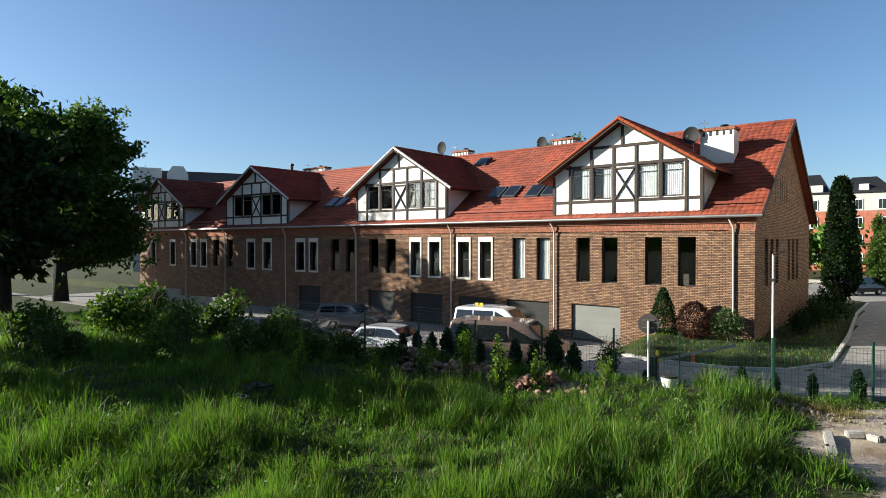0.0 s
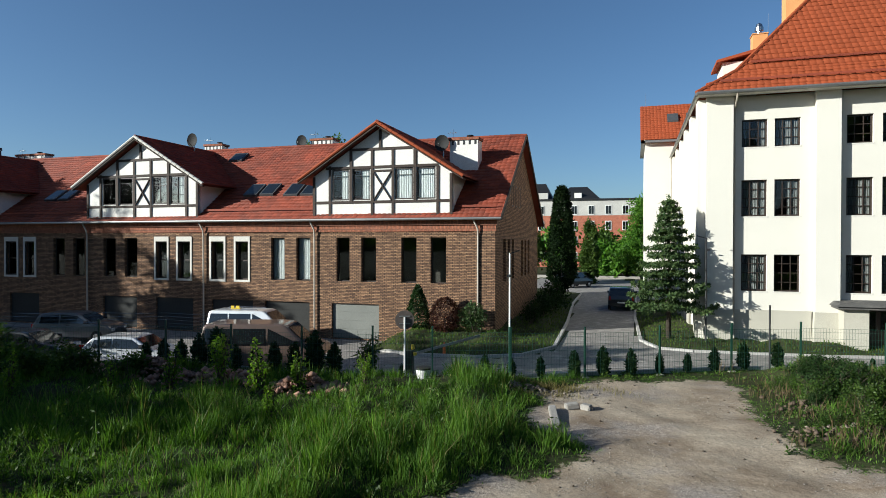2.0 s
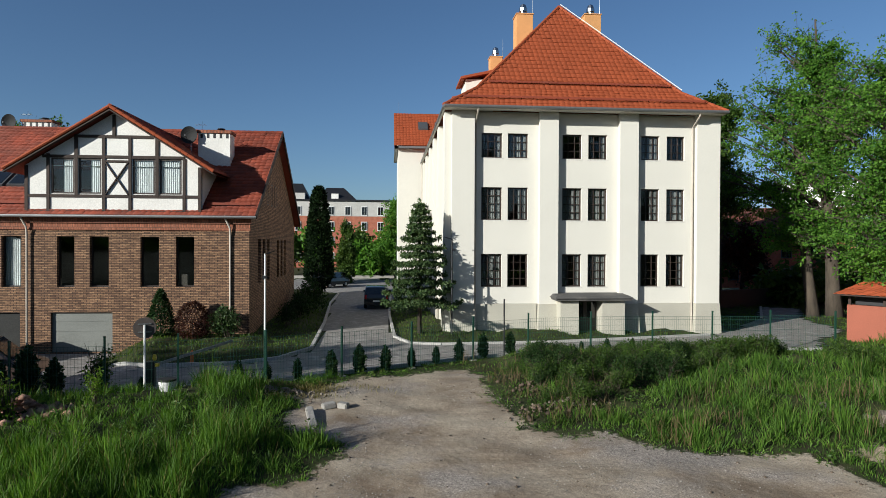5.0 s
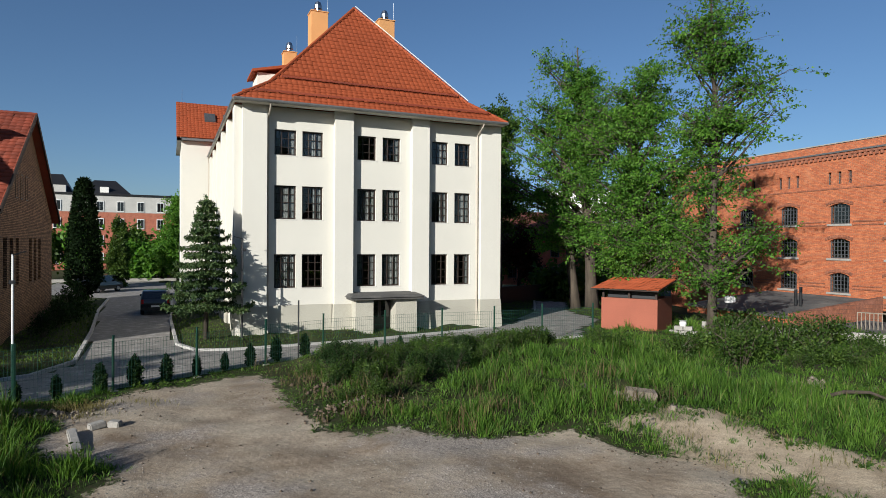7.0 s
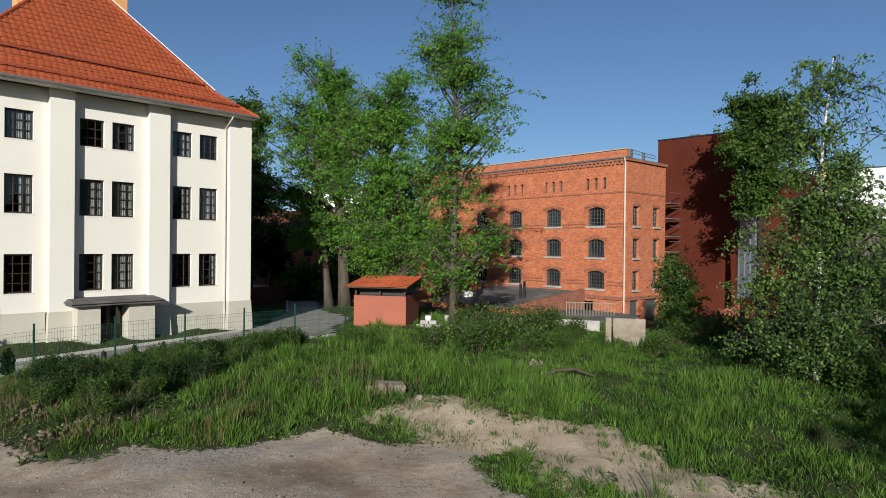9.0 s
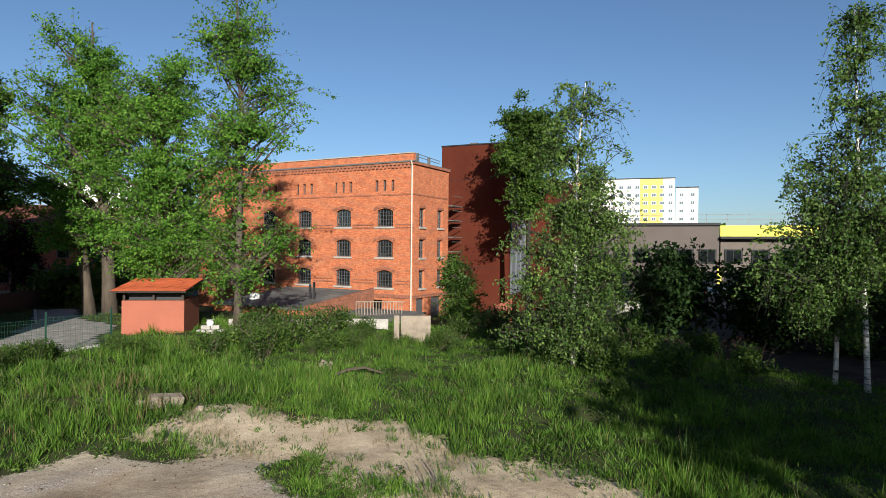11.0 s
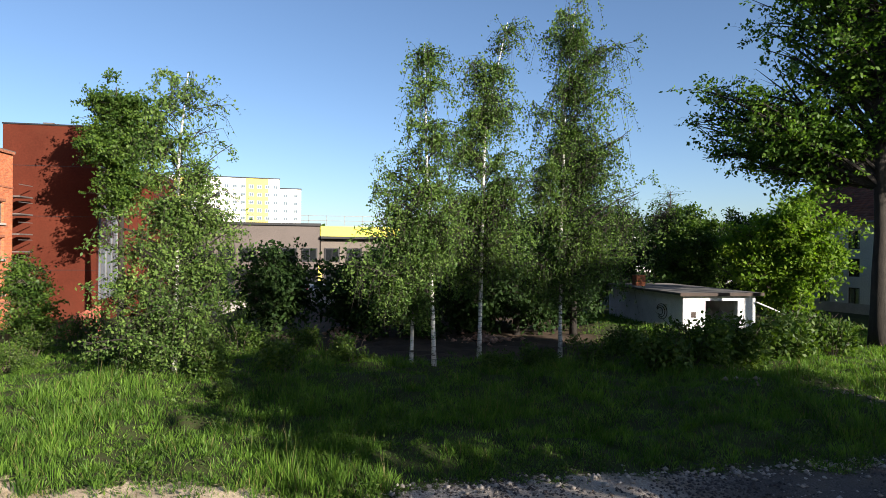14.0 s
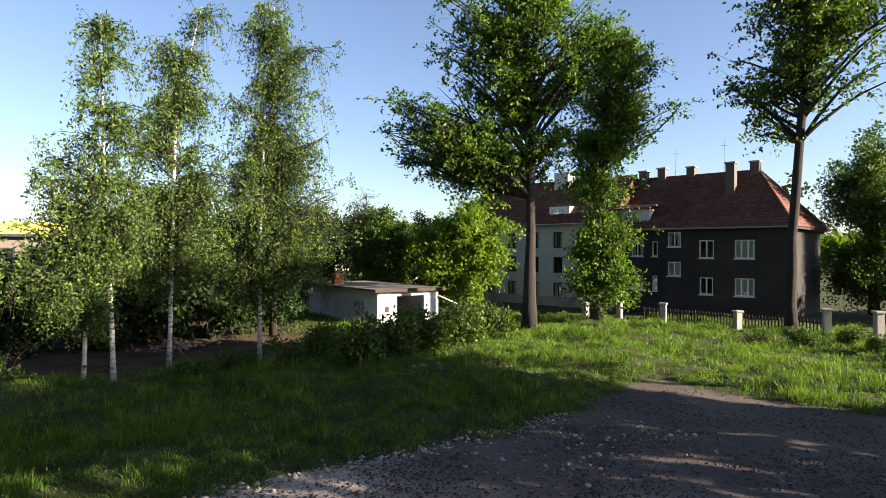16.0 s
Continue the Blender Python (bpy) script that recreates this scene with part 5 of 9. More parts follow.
part("roof_vent", Geo().tube([(-7.0, 2.2, 2.1), (-7.0, 2.2, 2.5), (-7.0, 2.2, 2.6)], [0.4, 0.4, 0.25], 12), FRAME_WHITE, annex)
lowshed = thing("low_felt_roof", "low shed with a grey felt roof beside the wall", "shed", pose(36.0, 23.7, -0.95, 0, 0, -94))
part("wall", Geo().box(-1.2, 0.2, 0, 3.6, 3.6, 1.0), WHITE, lowshed)
part("flat_roof", Geo().hexa([(-1.6, 0, 0.95), (4.0, 0, 0.95), (4.0, 4, 1.25), (-1.6, 4, 1.25), (-1.6, 0, 1.08), (4.0, 0, 1.08), (4.0, 4, 1.38), (-1.6, 4, 1.38)]), FELT, lowshed)

# ---- plants ----
def leaf_mesh(name, centres, rng, size, mat, hang=0.0, width=0.55, vary=0.35):
    """Small pointed leaves, one at each place."""
    n = len(centres)
    d = rng.normal(size=(n, 3))
    d[:, 2] -= hang
    d /= np.linalg.norm(d, axis=1, keepdims=True)
    s = np.cross(d, rng.normal(size=(n, 3)))
    s /= np.linalg.norm(s, axis=1, keepdims=True) + 1e-9
    ln = size * (1 + vary * rng.uniform(-1, 1, (n, 1)))
    m = centres + d * ln * 0.45
    v = np.stack([centres, m + s * ln * width * 0.5, centres + d * ln, m - s * ln * width * 0.5], 1).reshape(-1, 3)
    q = np.arange(4 * n).reshape(n, 4)
    return raw_mesh(name, v, q, None, mat)


def facing(x, y):
    """A frame at a place: x across the view from the middle of the lot, y away from it."""
    return pose(x, y, gh(x, y) - 0.06, 0, 0, math.degrees(math.atan2(y, x)) - 90)


def tree(name, label, x, y, trunk, crown, limbs=40, twigs=6, per=26, size=0.2, spread=0.45, bark=BARK, leaf=LEAF_LIME, seed=1, hang=0.2, droop=0.0, low=0.25, fill=0.0, stems=None, tlen=1.0, clumps=15, twig=None, dense=1.0, group="trees round the lot"):
    """A tapered trunk, limbs that reach into the crown's lobes, twigs on them, and leaves in uneven clumps about the twigs.
    trunk: rows of (across, away, up, radius); crown: lobes of (across, away, up, three radii)."""
    limbs, twigs, per, size, spread = int(limbs * 1.15), twigs * 2, per * 1.55 * dense, size * 0.88, spread * 0.5
    rng = np.random.default_rng(seed)
    t = thing(name, label, "tree", facing(x, y), group)
    for k, tr in enumerate([trunk] + list(stems or [])):
        g = Geo()
        pts, rad = [], []
        for (a, b) in zip(tr, tr[1:]):
            for i in range(3):
                f = i / 3
                p = [a[j] + (b[j] - a[j]) * f for j in range(4)]
                pts.append(Vector(p[:3]) + Vector(rng.normal(0, 0.12 * p[3], 3)))
                rad.append(p[3] * (1 + 0.06 * rng.normal()))
        pts.append(Vector(tr[-1][:3]))
        rad.append(tr[-1][3])
        rad[0] *= 1.25
        g.tube(pts, rad, 9)
        part("trunk", g, bark, t, smooth=True)
    T = np.array(trunk, float)
    C = np.array(crown, float)
    sub = []
    for c in C:                            # each lobe breaks up into uneven clumps
        for k in range(clumps):
            d = rng.normal(size=3)
            d *= rng.uniform(0.35, 1.0) / np.linalg.norm(d)
            f = rng.uniform(0.17, 0.33)
            sub.append((*(c[:3] + d * c[3:6]), *(c[3:6] * f)))
    C = np.array(sub)
    wgt = (C[:, 3] * C[:, 4] * C[:, 5]) ** 0.67
    wgt /= wgt.sum()
    zlo, ztop = T[0, 2] + low * (T[-1, 2] - T[0, 2]), T[-1, 2]
    g = Geo()
    twig_paths = []
    for i in range(limbs):
        c = C[rng.choice(len(C), p=wgt)]
        d = rng.normal(size=3)
        d *= rng.uniform(0.45, 0.95) / np.linalg.norm(d)
        tgt = c[:3] + d * c[3:6]
        hd = math.hypot(tgt[0] - np.interp(tgt[2], T[:, 2], T[:, 0]), tgt[1] - np.interp(tgt[2], T[:, 2], T[:, 1]))
        zs = float(np.clip(tgt[2] - hd * rng.uniform(0.5, 1.3), zlo, ztop * 0.98))
        st = np.array([np.interp(zs, T[:, 2], T[:, j]) for j in range(4)])
        r0 = min(st[3] * 0.55, 0.025 + 0.02 * np.linalg.norm(tgt - st[:3]))
        mid = (st[:3] + tgt) / 2 + np.array([0, 0, 0.12 * np.linalg.norm(tgt - st[:3])]) + rng.normal(0, 0.09 * np.linalg.norm(tgt - st[:3]) + 0.05, 3)
        f = np.linspace(0, 1, 6)[:, None]
        path = (1 - f) ** 2 * st[:3] + 2 * f * (1 - f) * mid + f ** 2 * tgt
        g.tube(path, np.linspace(r0, 0.012, 6), 5, False)
        for k in range(twigs):
            f = rng.uniform(0.3, 1.0)
            a = (1 - f) ** 2 * st[:3] + 2 * f * (1 - f) * mid + f ** 2 * tgt
            u = rng.normal(size=3)
            u[2] = u[2] * 0.55 + 0.15 - droop * 0.6
            u *= rng.uniform(0.5, 1.5) * tlen / np.linalg.norm(u)
            b = a + u
            e = b + np.array([u[0] * 0.45, u[1] * 0.45, 0.25 * u[2] - 0.1 * tlen - droop * rng.uniform(0.5, 2.0)])
            g.tube([a, b, e], [0.014, 0.009, 0.004], 3, False)
            twig_paths.append((a, b, e))
    part("branchwork", g, twig or bark, t)["kind"] = "stuff"
    tw = np.array(twig_paths)
    thick = np.repeat(rng.uniform(0.25, 1.75, limbs), twigs)
    n = rng.poisson(per * thick * rng.uniform(0.3, 1.9, len(tw)))
    k = np.repeat(np.arange(len(tw)), n)
    f = rng.uniform(0.15, 2.05, (len(k), 1))
    cen = np.where(f < 1, tw[k, 0] + (tw[k, 1] - tw[k, 0]) * f, tw[k, 1] + (tw[k, 2] - tw[k, 1]) * (f - 1))
    cen = cen + rng.normal(0, spread, cen.shape) * np.array([1, 1, 0.6])
    if fill:
        m = int(fill * len(cen))
        c = C[rng.choice(len(C), m, p=wgt)]
        d = rng.normal(size=(m, 3))
        d *= rng.uniform(0.2, 1.0, (m, 1)) ** 0.4 / np.linalg.norm(d, axis=1, keepdims=True)
        cen = np.concatenate([cen, c[:, :3] + d * c[:, 3:6]])
    cen = cen[cen[:, 2] > 0.05]
    ob = part("crown", leaf_mesh("crown", cen, rng, size, leaf, hang), None, t)
    ob["kind"] = "stuff"
    return t


BUSHES = {}


def bush_mesh(kind, r, h, n, size, leaf, seed, lobes=6):
    rng = np.random.default_rng(seed)
    c = np.stack([rng.uniform(-0.6, 0.6, lobes) * r, rng.uniform(-0.6, 0.6, lobes) * r, rng.uniform(0.2, 0.72, lobes) * h], 1)
    k = rng.integers(0, lobes, n)
    d = rng.normal(size=(n, 3))
    d *= rng.uniform(0, 1, (n, 1)) ** 0.45 / np.linalg.norm(d, axis=1, keepdims=True)
    p = c[k] + d * np.array([r * 0.55, r * 0.55, h * 0.36])
    p = p[p[:, 2] > 0.02]
    stems = Geo()
    for i in range(lobes):
        stems.tube([(c[i][0] * 0.2, c[i][1] * 0.2, -0.05), c[i] * 0.6, c[i] + np.array([0, 0, h * 0.2])], [0.02, 0.014, 0.005], 4, False)
    for i in range(16):
        a, q = rng.uniform(0, 6.28), rng.uniform(0.5, 1.0)
        e = np.array([math.cos(a) * r * q, math.sin(a) * r * q, h * rng.uniform(0.5, 1.05)])
        stems.tube([(e[0] * 0.2, e[1] * 0.2, -0.05), e * 0.6 + np.array([0, 0, h * 0.15]), e], [0.014, 0.01, 0.004], 3, False)
    return leaf_mesh(kind + "_leaves", p, rng, size, leaf, 0.0), stems.data("stems", BARK)


def bush(kind, label, x, y, r, h, n, size, leaf, seed, group="shrubs on the lot", turn=0.0, scale=1.0):
    key = (kind, r, h, n, leaf.name, seed)
    if key not in BUSHES:
        BUSHES[key] = bush_mesh(kind, r, h, n, size, leaf, seed)
    t = thing(kind, label, "shrub", pose(x, y, gh(x, y) - 0.02, 0, 0, turn) @ Matrix.Scale(scale, 4), group)
    ob = part("foliage", BUSHES[key][0], None, t)
    ob["kind"] = "stuff"
    part("stem", BUSHES[key][1], None, t)["kind"] = "stuff"
    return t


# trees, round the view
tree("ash_tree", "tall green ash with two grey trunks by the drive", 30.0, 39.9, [(0.3, 0, 0, 0.5), (0.0, 0, 5, 0.38), (-0.6, 0, 12, 0.25), (-1.0, 0, 20.5, 0.05)],
     [(-2.2, 0, 18.0, 2.6, 2.6, 2.3), (-3.6, 0, 15.8, 2.99, 3.3, 2.88), (-5.4, 0, 14.2, 2.2, 2.4, 2.2), (-5.6, 0, 11.0, 2.3, 2.4, 2.2), (-4.6, 0, 8.4, 2.3, 2.4, 2.0), (0.8, 0, 16.2, 3.45, 3.3, 3.12), (-3.8, 0, 12, 2.76, 2.75, 2.4), (-0.8, 0, 12.4, 2.99, 3.3, 2.64), (2.8, 0, 13.0, 2.99, 3.3, 3.6), (-3.0, -1, 6.0, 2.99, 2.75, 2.16), (1.8, 0, 9.0, 2.99, 2.86, 2.64)], 128, 7, 15, 0.225, 0.36, BARK, LEAF_ASH, 11, clumps=9, dense=1.15,
     stems=[[(-1.0, 0.2, 0, 0.42), (-1.5, 0.3, 5, 0.32), (-2.0, 0, 11, 0.18), (-2.4, 0, 15, 0.05)]])
tree("ash_tree", "dense bright green ash beside the red shed", 27.7, 32.2, [(0, 0, 0, 0.32), (0.2, 0, 8, 0.22), (0, 0, 15.5, 0.05)],
     [(0.2, 0, 15.6, 2.53, 2.42, 1.92), (-1.2, 0, 13.2, 2.53, 2.42, 2.16), (1.8, 0, 13.0, 2.76, 2.64, 2.4), (-1.0, 0, 10, 2.99, 2.86, 2.4), (2.2, -0.5, 9.6, 2.99, 2.75, 2.4), (0.4, -0.5, 7, 3.68, 3.3, 2.16), (2.4, -0.5, 5.6, 2.99, 2.64, 1.92), (-1.2, 0, 5.2, 2.76, 2.64, 2.04), (1.6, -0.5, 3.4, 2.99, 2.42, 1.44)], 120, 7, 15, 0.21, 0.33, BARK, LEAF_ASH, 12, low=0.12, clumps=8, dense=1.05)
tree("ash_tree", "tall sparse ash rising above the meadow edge", 26.9, 25.0, [(0, 0, 0, 0.24), (0.1, 0, 6, 0.19), (0.1, 0, 13, 0.11), (-0.2, 0, 20.0, 0.03)],
     [(-0.6, 0, 19.4, 1.95, 1.76, 2.16), (0.4, 0, 17.2, 2.53, 2.2, 1.56), (-0.8, 0, 15.4, 2.07, 1.98, 1.68), (1.4, 0, 14.4, 2.3, 2.2, 1.68), (2.6, 0, 12.9, 1.61, 1.54, 1.08), (0.6, 0, 12.2, 2.3, 2.2, 1.56), (-0.2, 0, 10.2, 2.18, 2.09, 1.56), (0.3, 0, 8.0, 2.07, 1.98, 1.44), (-0.6, 0, 5.8, 2.53, 2.2, 1.44), (1.3, 0, 5.2, 2.53, 2.2, 1.44), (0.2, -0.2, 3.4, 2.53, 2.2, 1.2)], 110, 6, 10, 0.2, 0.27, BARK, LEAF_ASH, 13, low=0.1, clumps=6, dense=1.0)
tree("lime_tree", "dark lime tree behind the cream building", 29.9, 54.3, [(0, 0, 0, 0.4), (0, 0, 8, 0.28), (0, 0, 18, 0.06)],
     [(-0.6, 0, 15.2, 3.4, 3.5, 4.4), (0.6, 0, 9.5, 3.0, 3, 3.2)], 60, 6, 18, 0.34, 0.55, BARK_DARK, LEAF_LIME, 14, group="trees behind")
tree("copper_tree", "copper-leaved tree behind the lane", 34.5, 58.0, [(0, 0, 0, 0.2), (0, 0, 6, 0.05)], [(0, 0, 5.0, 2.6, 2.6, 3.2)], 34, 6, 18, 0.3, 0.5, BARK_DARK, LEAF_RED, 15, group="trees behind")
tree("young_maple", "small dark maple in front of the mill yard wall", 34.6, 14.7, [(0, 0, 0, 0.1), (0, 0, 4.2, 0.03)], [(-0.2, 0, 3.7, 0.95, 0.9, 1.0), (0.4, 0, 2.6, 0.8, 0.8, 0.9), (-0.7, 0, 1.8, 0.8, 0.8, 0.9), (0.1, 0, 0.9, 1.0, 0.9, 0.7)], 40, 6, 12, 0.2, 0.3, BARK, LEAF_LIME, 16, tlen=0.5, low=0.1)
tree("birch_tree", "slender birch with white trunk and hanging twigs", 24.4, 5.4, [(-0.1, 0, 0, 0.085), (0, 0, 4, 0.07), (0.0, 0, 8.0, 0.045), (0.3, 0, 11.2, 0.012)],
     [(0.3, 0, 11.0, 0.9, 0.8, 0.9), (-0.3, 0, 9.6, 1.0, 1.0, 0.9), (1.2, 0, 9.4, 1.1, 1.0, 1.0), (-1.0, 0, 8.6, 0.9, 0.8, 0.7), (0.4, 0, 8.0, 1.3, 1.2, 0.9), (1.4, 0, 7.2, 1.0, 1.0, 0.9), (-0.9, 0, 6.6, 1.2, 1.1, 0.9), (0.7, 0, 5.8, 1.4, 1.3, 0.9), (2.0, 0, 5.6, 0.9, 0.9, 0.9), (-1.0, 0, 4.8, 1.2, 1.2, 0.9), (0.6, 0, 4.0, 1.5, 1.4, 0.9), (-0.9, -0.3, 3.0, 1.4, 1.3, 0.8), (0.7, -0.3, 2.2, 1.4, 1.4, 0.7), (-0.8, -0.4, 1.3, 1.5, 1.4, 0.8), (-2.0, 0, 5.2, 1.0, 1.0, 0.9), (-2.2, 0, 3.4, 1.2, 1.1, 0.9), (-2.0, -0.3, 1.6, 1.3, 1.2, 0.8), (2.1, 0, 3.2, 1.1, 1.0, 0.9)], 120, 5, 15, 0.15, 0.2, BARK_BIRCH, LEAF_BIRCH_LIT, 17, twig=BARK_DARK, droop=0.42, low=0.08, tlen=0.6, clumps=7)
tree("lime_tree", "tree reaching past the rust-red tower", 50.3, 15.8, [(0.6, 0, -1, 0.28), (0.6, 0, 9, 0.17), (0.2, 0, 18.4, 0.04)], [(0.0, 0, 17.4, 2.3, 2.3, 1.8), (1.6, 0, 15.0, 2.3, 2.3, 1.8), (-1.0, 0, 14.4, 1.8, 1.8, 1.4), (1.4, 0, 12.0, 2.2, 2.2, 1.8), (0.2, 0, 10.2, 2.0, 2.0, 1.6)], 66, 6, 14, 0.28, 0.36, BARK_DARK, LEAF_LIME, 18, fill=0.3)
tree("birch_tree", "tall birch with leaning white trunk", 25.2, -4.4, [(0, 0, 0, 0.1), (-0.1, 0, 2.5, 0.085), (-0.35, 0, 8, 0.06), (-0.5, 0, 13.4, 0.012)],
     [(-0.5, 0, 13.2, 0.6, 0.6, 0.9), (-0.2, 0, 11.8, 0.8, 0.8, 0.9), (-1.0, 0, 10.8, 0.8, 0.8, 0.9), (0.2, 0, 9.8, 0.9, 0.9, 0.9), (-1.2, 0, 8.8, 1.0, 1.0, 0.9), (-0.2, 0, 7.6, 1.1, 1.1, 0.9), (-1.7, 0, 7.0, 0.9, 0.9, 0.9), (-0.8, 0, 5.8, 1.3, 1.2, 0.8), (-1.9, 0, 4.6, 1.0, 1.0, 0.8), (0.2, 0, 4.8, 0.9, 0.9, 0.8), (-1.5, 0, 3.2, 1.2, 1.1, 0.7), (-2.6, 0, 5.8, 1.0, 1, 0.9), (-3.0, 0, 3.8, 1.2, 1.1, 0.9), (0.8, 0, 6.4, 0.9, 0.9, 0.8), (-2.3, 0, 8.2, 0.8, 0.8, 0.8)], 120, 5, 15, 0.15, 0.2, BARK_BIRCH, LEAF_BIRCH, 19, twig=BARK_DARK, droop=0.55, low=0.2, tlen=0.6, clumps=7, stems=[[(-0.95, 0.2, 0, 0.08), (-0.9, 0.2, 2.5, 0.065), (-1.3, 0.2, 6, 0.03)]])
tree("birch_tree", "tall birch with shaded grey-white trunk", 28.0, -7.0, [(0, 0, 0, 0.1), (0.1, 0, 5, 0.085), (0.2, 0, 11, 0.055), (1.2, 0, 15.6, 0.012)],
     [(1.3, 0, 15.6, 0.8, 0.7, 0.9), (0.8, 0, 14.0, 1.1, 1.0, 1.0), (-0.3, 0, 13.0, 1.0, 1.0, 1.0), (1.3, 0, 12.0, 1.0, 1.0, 0.9), (0.1, 0, 11.2, 1.3, 1.2, 0.9), (-0.9, 0, 9.8, 1.1, 1.1, 0.9), (1.1, 0, 9.4, 1.3, 1.2, 0.9), (0.2, 0, 8.0, 1.5, 1.4, 0.9), (1.7, 0, 7.0, 1.0, 1.0, 0.9), (-1.1, 0, 6.6, 1.2, 1.2, 0.9), (0.5, 0, 5.4, 1.6, 1.5, 0.9), (-0.8, 0, 4.4, 1.3, 1.2, 0.8), (-1.9, 0, 5.0, 1.1, 1, 0.9), (1.9, 0, 4.6, 1.2, 1, 0.9), (-1.7, 0, 8.0, 0.9, 0.9, 0.8), (2.0, 0, 9.0, 0.8, 0.8, 0.8)], 120, 5, 15, 0.15, 0.2, BARK_BIRCH, LEAF_BIRCH, 20, twig=BARK_DARK, droop=0.55, low=0.25, tlen=0.65, clumps=7)
tree("birch_tree", "tallest birch with long hanging twigs", 28.6, -11.2, [(0, 0, 0, 0.095), (0, 0, 6, 0.08), (0.15, 0, 12, 0.055), (0.6, 0, 17.0, 0.012)],
     [(0.5, 0, 17.0, 1.2, 1.0, 0.9), (-0.5, 0, 15.6, 1.1, 1.0, 1.0), (1.4, 0, 15.6, 1.2, 1.1, 1.0), (2.9, 0, 15.4, 0.9, 0.8, 0.8), (2.3, 0, 13.8, 0.9, 0.9, 1.0), (0.5, 0, 13.6, 1.2, 1.1, 1.0), (-0.7, 0, 12.2, 1.0, 1.0, 0.9), (0.9, 0, 11.4, 1.2, 1.2, 0.9), (-0.4, 0, 9.8, 1.3, 1.2, 0.9), (1.4, 0, 8.8, 1.4, 1.3, 0.9), (-0.6, 0, 7.2, 1.3, 1.2, 0.9), (2.6, 0, 6.8, 1.4, 1.3, 0.9), (1.0, 0, 5.8, 1.6, 1.5, 0.9), (3.2, 0, 5.0, 1.2, 1.2, 0.8), (-1.6, 0, 5.2, 1.2, 1.1, 0.9), (0.4, 0, 4.0, 1.4, 1.3, 0.8), (3.0, 0, 8.4, 1.0, 1, 0.9), (-1.8, 0, 8.6, 0.9, 0.9, 0.9), (2.6, 0, 11.0, 0.8, 0.8, 0.9)], 140, 5, 15, 0.15, 0.2, BARK_BIRCH, LEAF_BIRCH, 21, twig=BARK_DARK, droop=0.8, low=0.25, tlen=0.7, clumps=7)
tree("dark_spruce", "narrow dark conifer behind the birches", 36.6, -15.2, [(0, 0, 0, 0.2), (0, 0, 13, 0.03)], [(0, 0, 9.6, 1.1, 1.1, 3.6), (0, 0, 5.5, 1.9, 1.9, 3.0)], 80, 7, 17, 0.22, 0.32, BARK_DARK, THUJA, 22, low=0.1)
# mostly near-black leaves, so the mass behind the birches reads as shaded
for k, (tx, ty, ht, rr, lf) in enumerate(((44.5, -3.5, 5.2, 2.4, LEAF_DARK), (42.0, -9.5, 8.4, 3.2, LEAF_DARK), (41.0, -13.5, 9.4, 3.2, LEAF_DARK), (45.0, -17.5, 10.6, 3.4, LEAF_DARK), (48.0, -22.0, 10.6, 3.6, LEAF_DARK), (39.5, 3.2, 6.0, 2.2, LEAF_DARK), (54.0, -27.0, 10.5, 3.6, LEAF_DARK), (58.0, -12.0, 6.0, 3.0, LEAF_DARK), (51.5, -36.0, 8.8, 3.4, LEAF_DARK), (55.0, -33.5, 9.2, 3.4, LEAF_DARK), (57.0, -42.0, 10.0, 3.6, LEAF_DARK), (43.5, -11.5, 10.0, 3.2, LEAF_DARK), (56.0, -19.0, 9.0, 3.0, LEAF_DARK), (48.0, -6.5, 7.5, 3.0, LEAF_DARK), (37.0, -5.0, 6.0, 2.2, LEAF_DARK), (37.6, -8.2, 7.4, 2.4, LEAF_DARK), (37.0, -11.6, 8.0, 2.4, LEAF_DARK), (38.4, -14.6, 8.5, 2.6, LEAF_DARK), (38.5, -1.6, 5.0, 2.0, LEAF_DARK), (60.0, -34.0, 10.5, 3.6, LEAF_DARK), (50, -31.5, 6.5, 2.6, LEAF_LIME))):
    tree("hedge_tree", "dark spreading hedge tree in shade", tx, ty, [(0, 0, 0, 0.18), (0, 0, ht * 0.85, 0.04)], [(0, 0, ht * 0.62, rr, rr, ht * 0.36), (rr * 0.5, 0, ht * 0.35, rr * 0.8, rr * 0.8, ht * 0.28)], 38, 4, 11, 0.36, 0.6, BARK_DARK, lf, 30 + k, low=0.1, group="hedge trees")
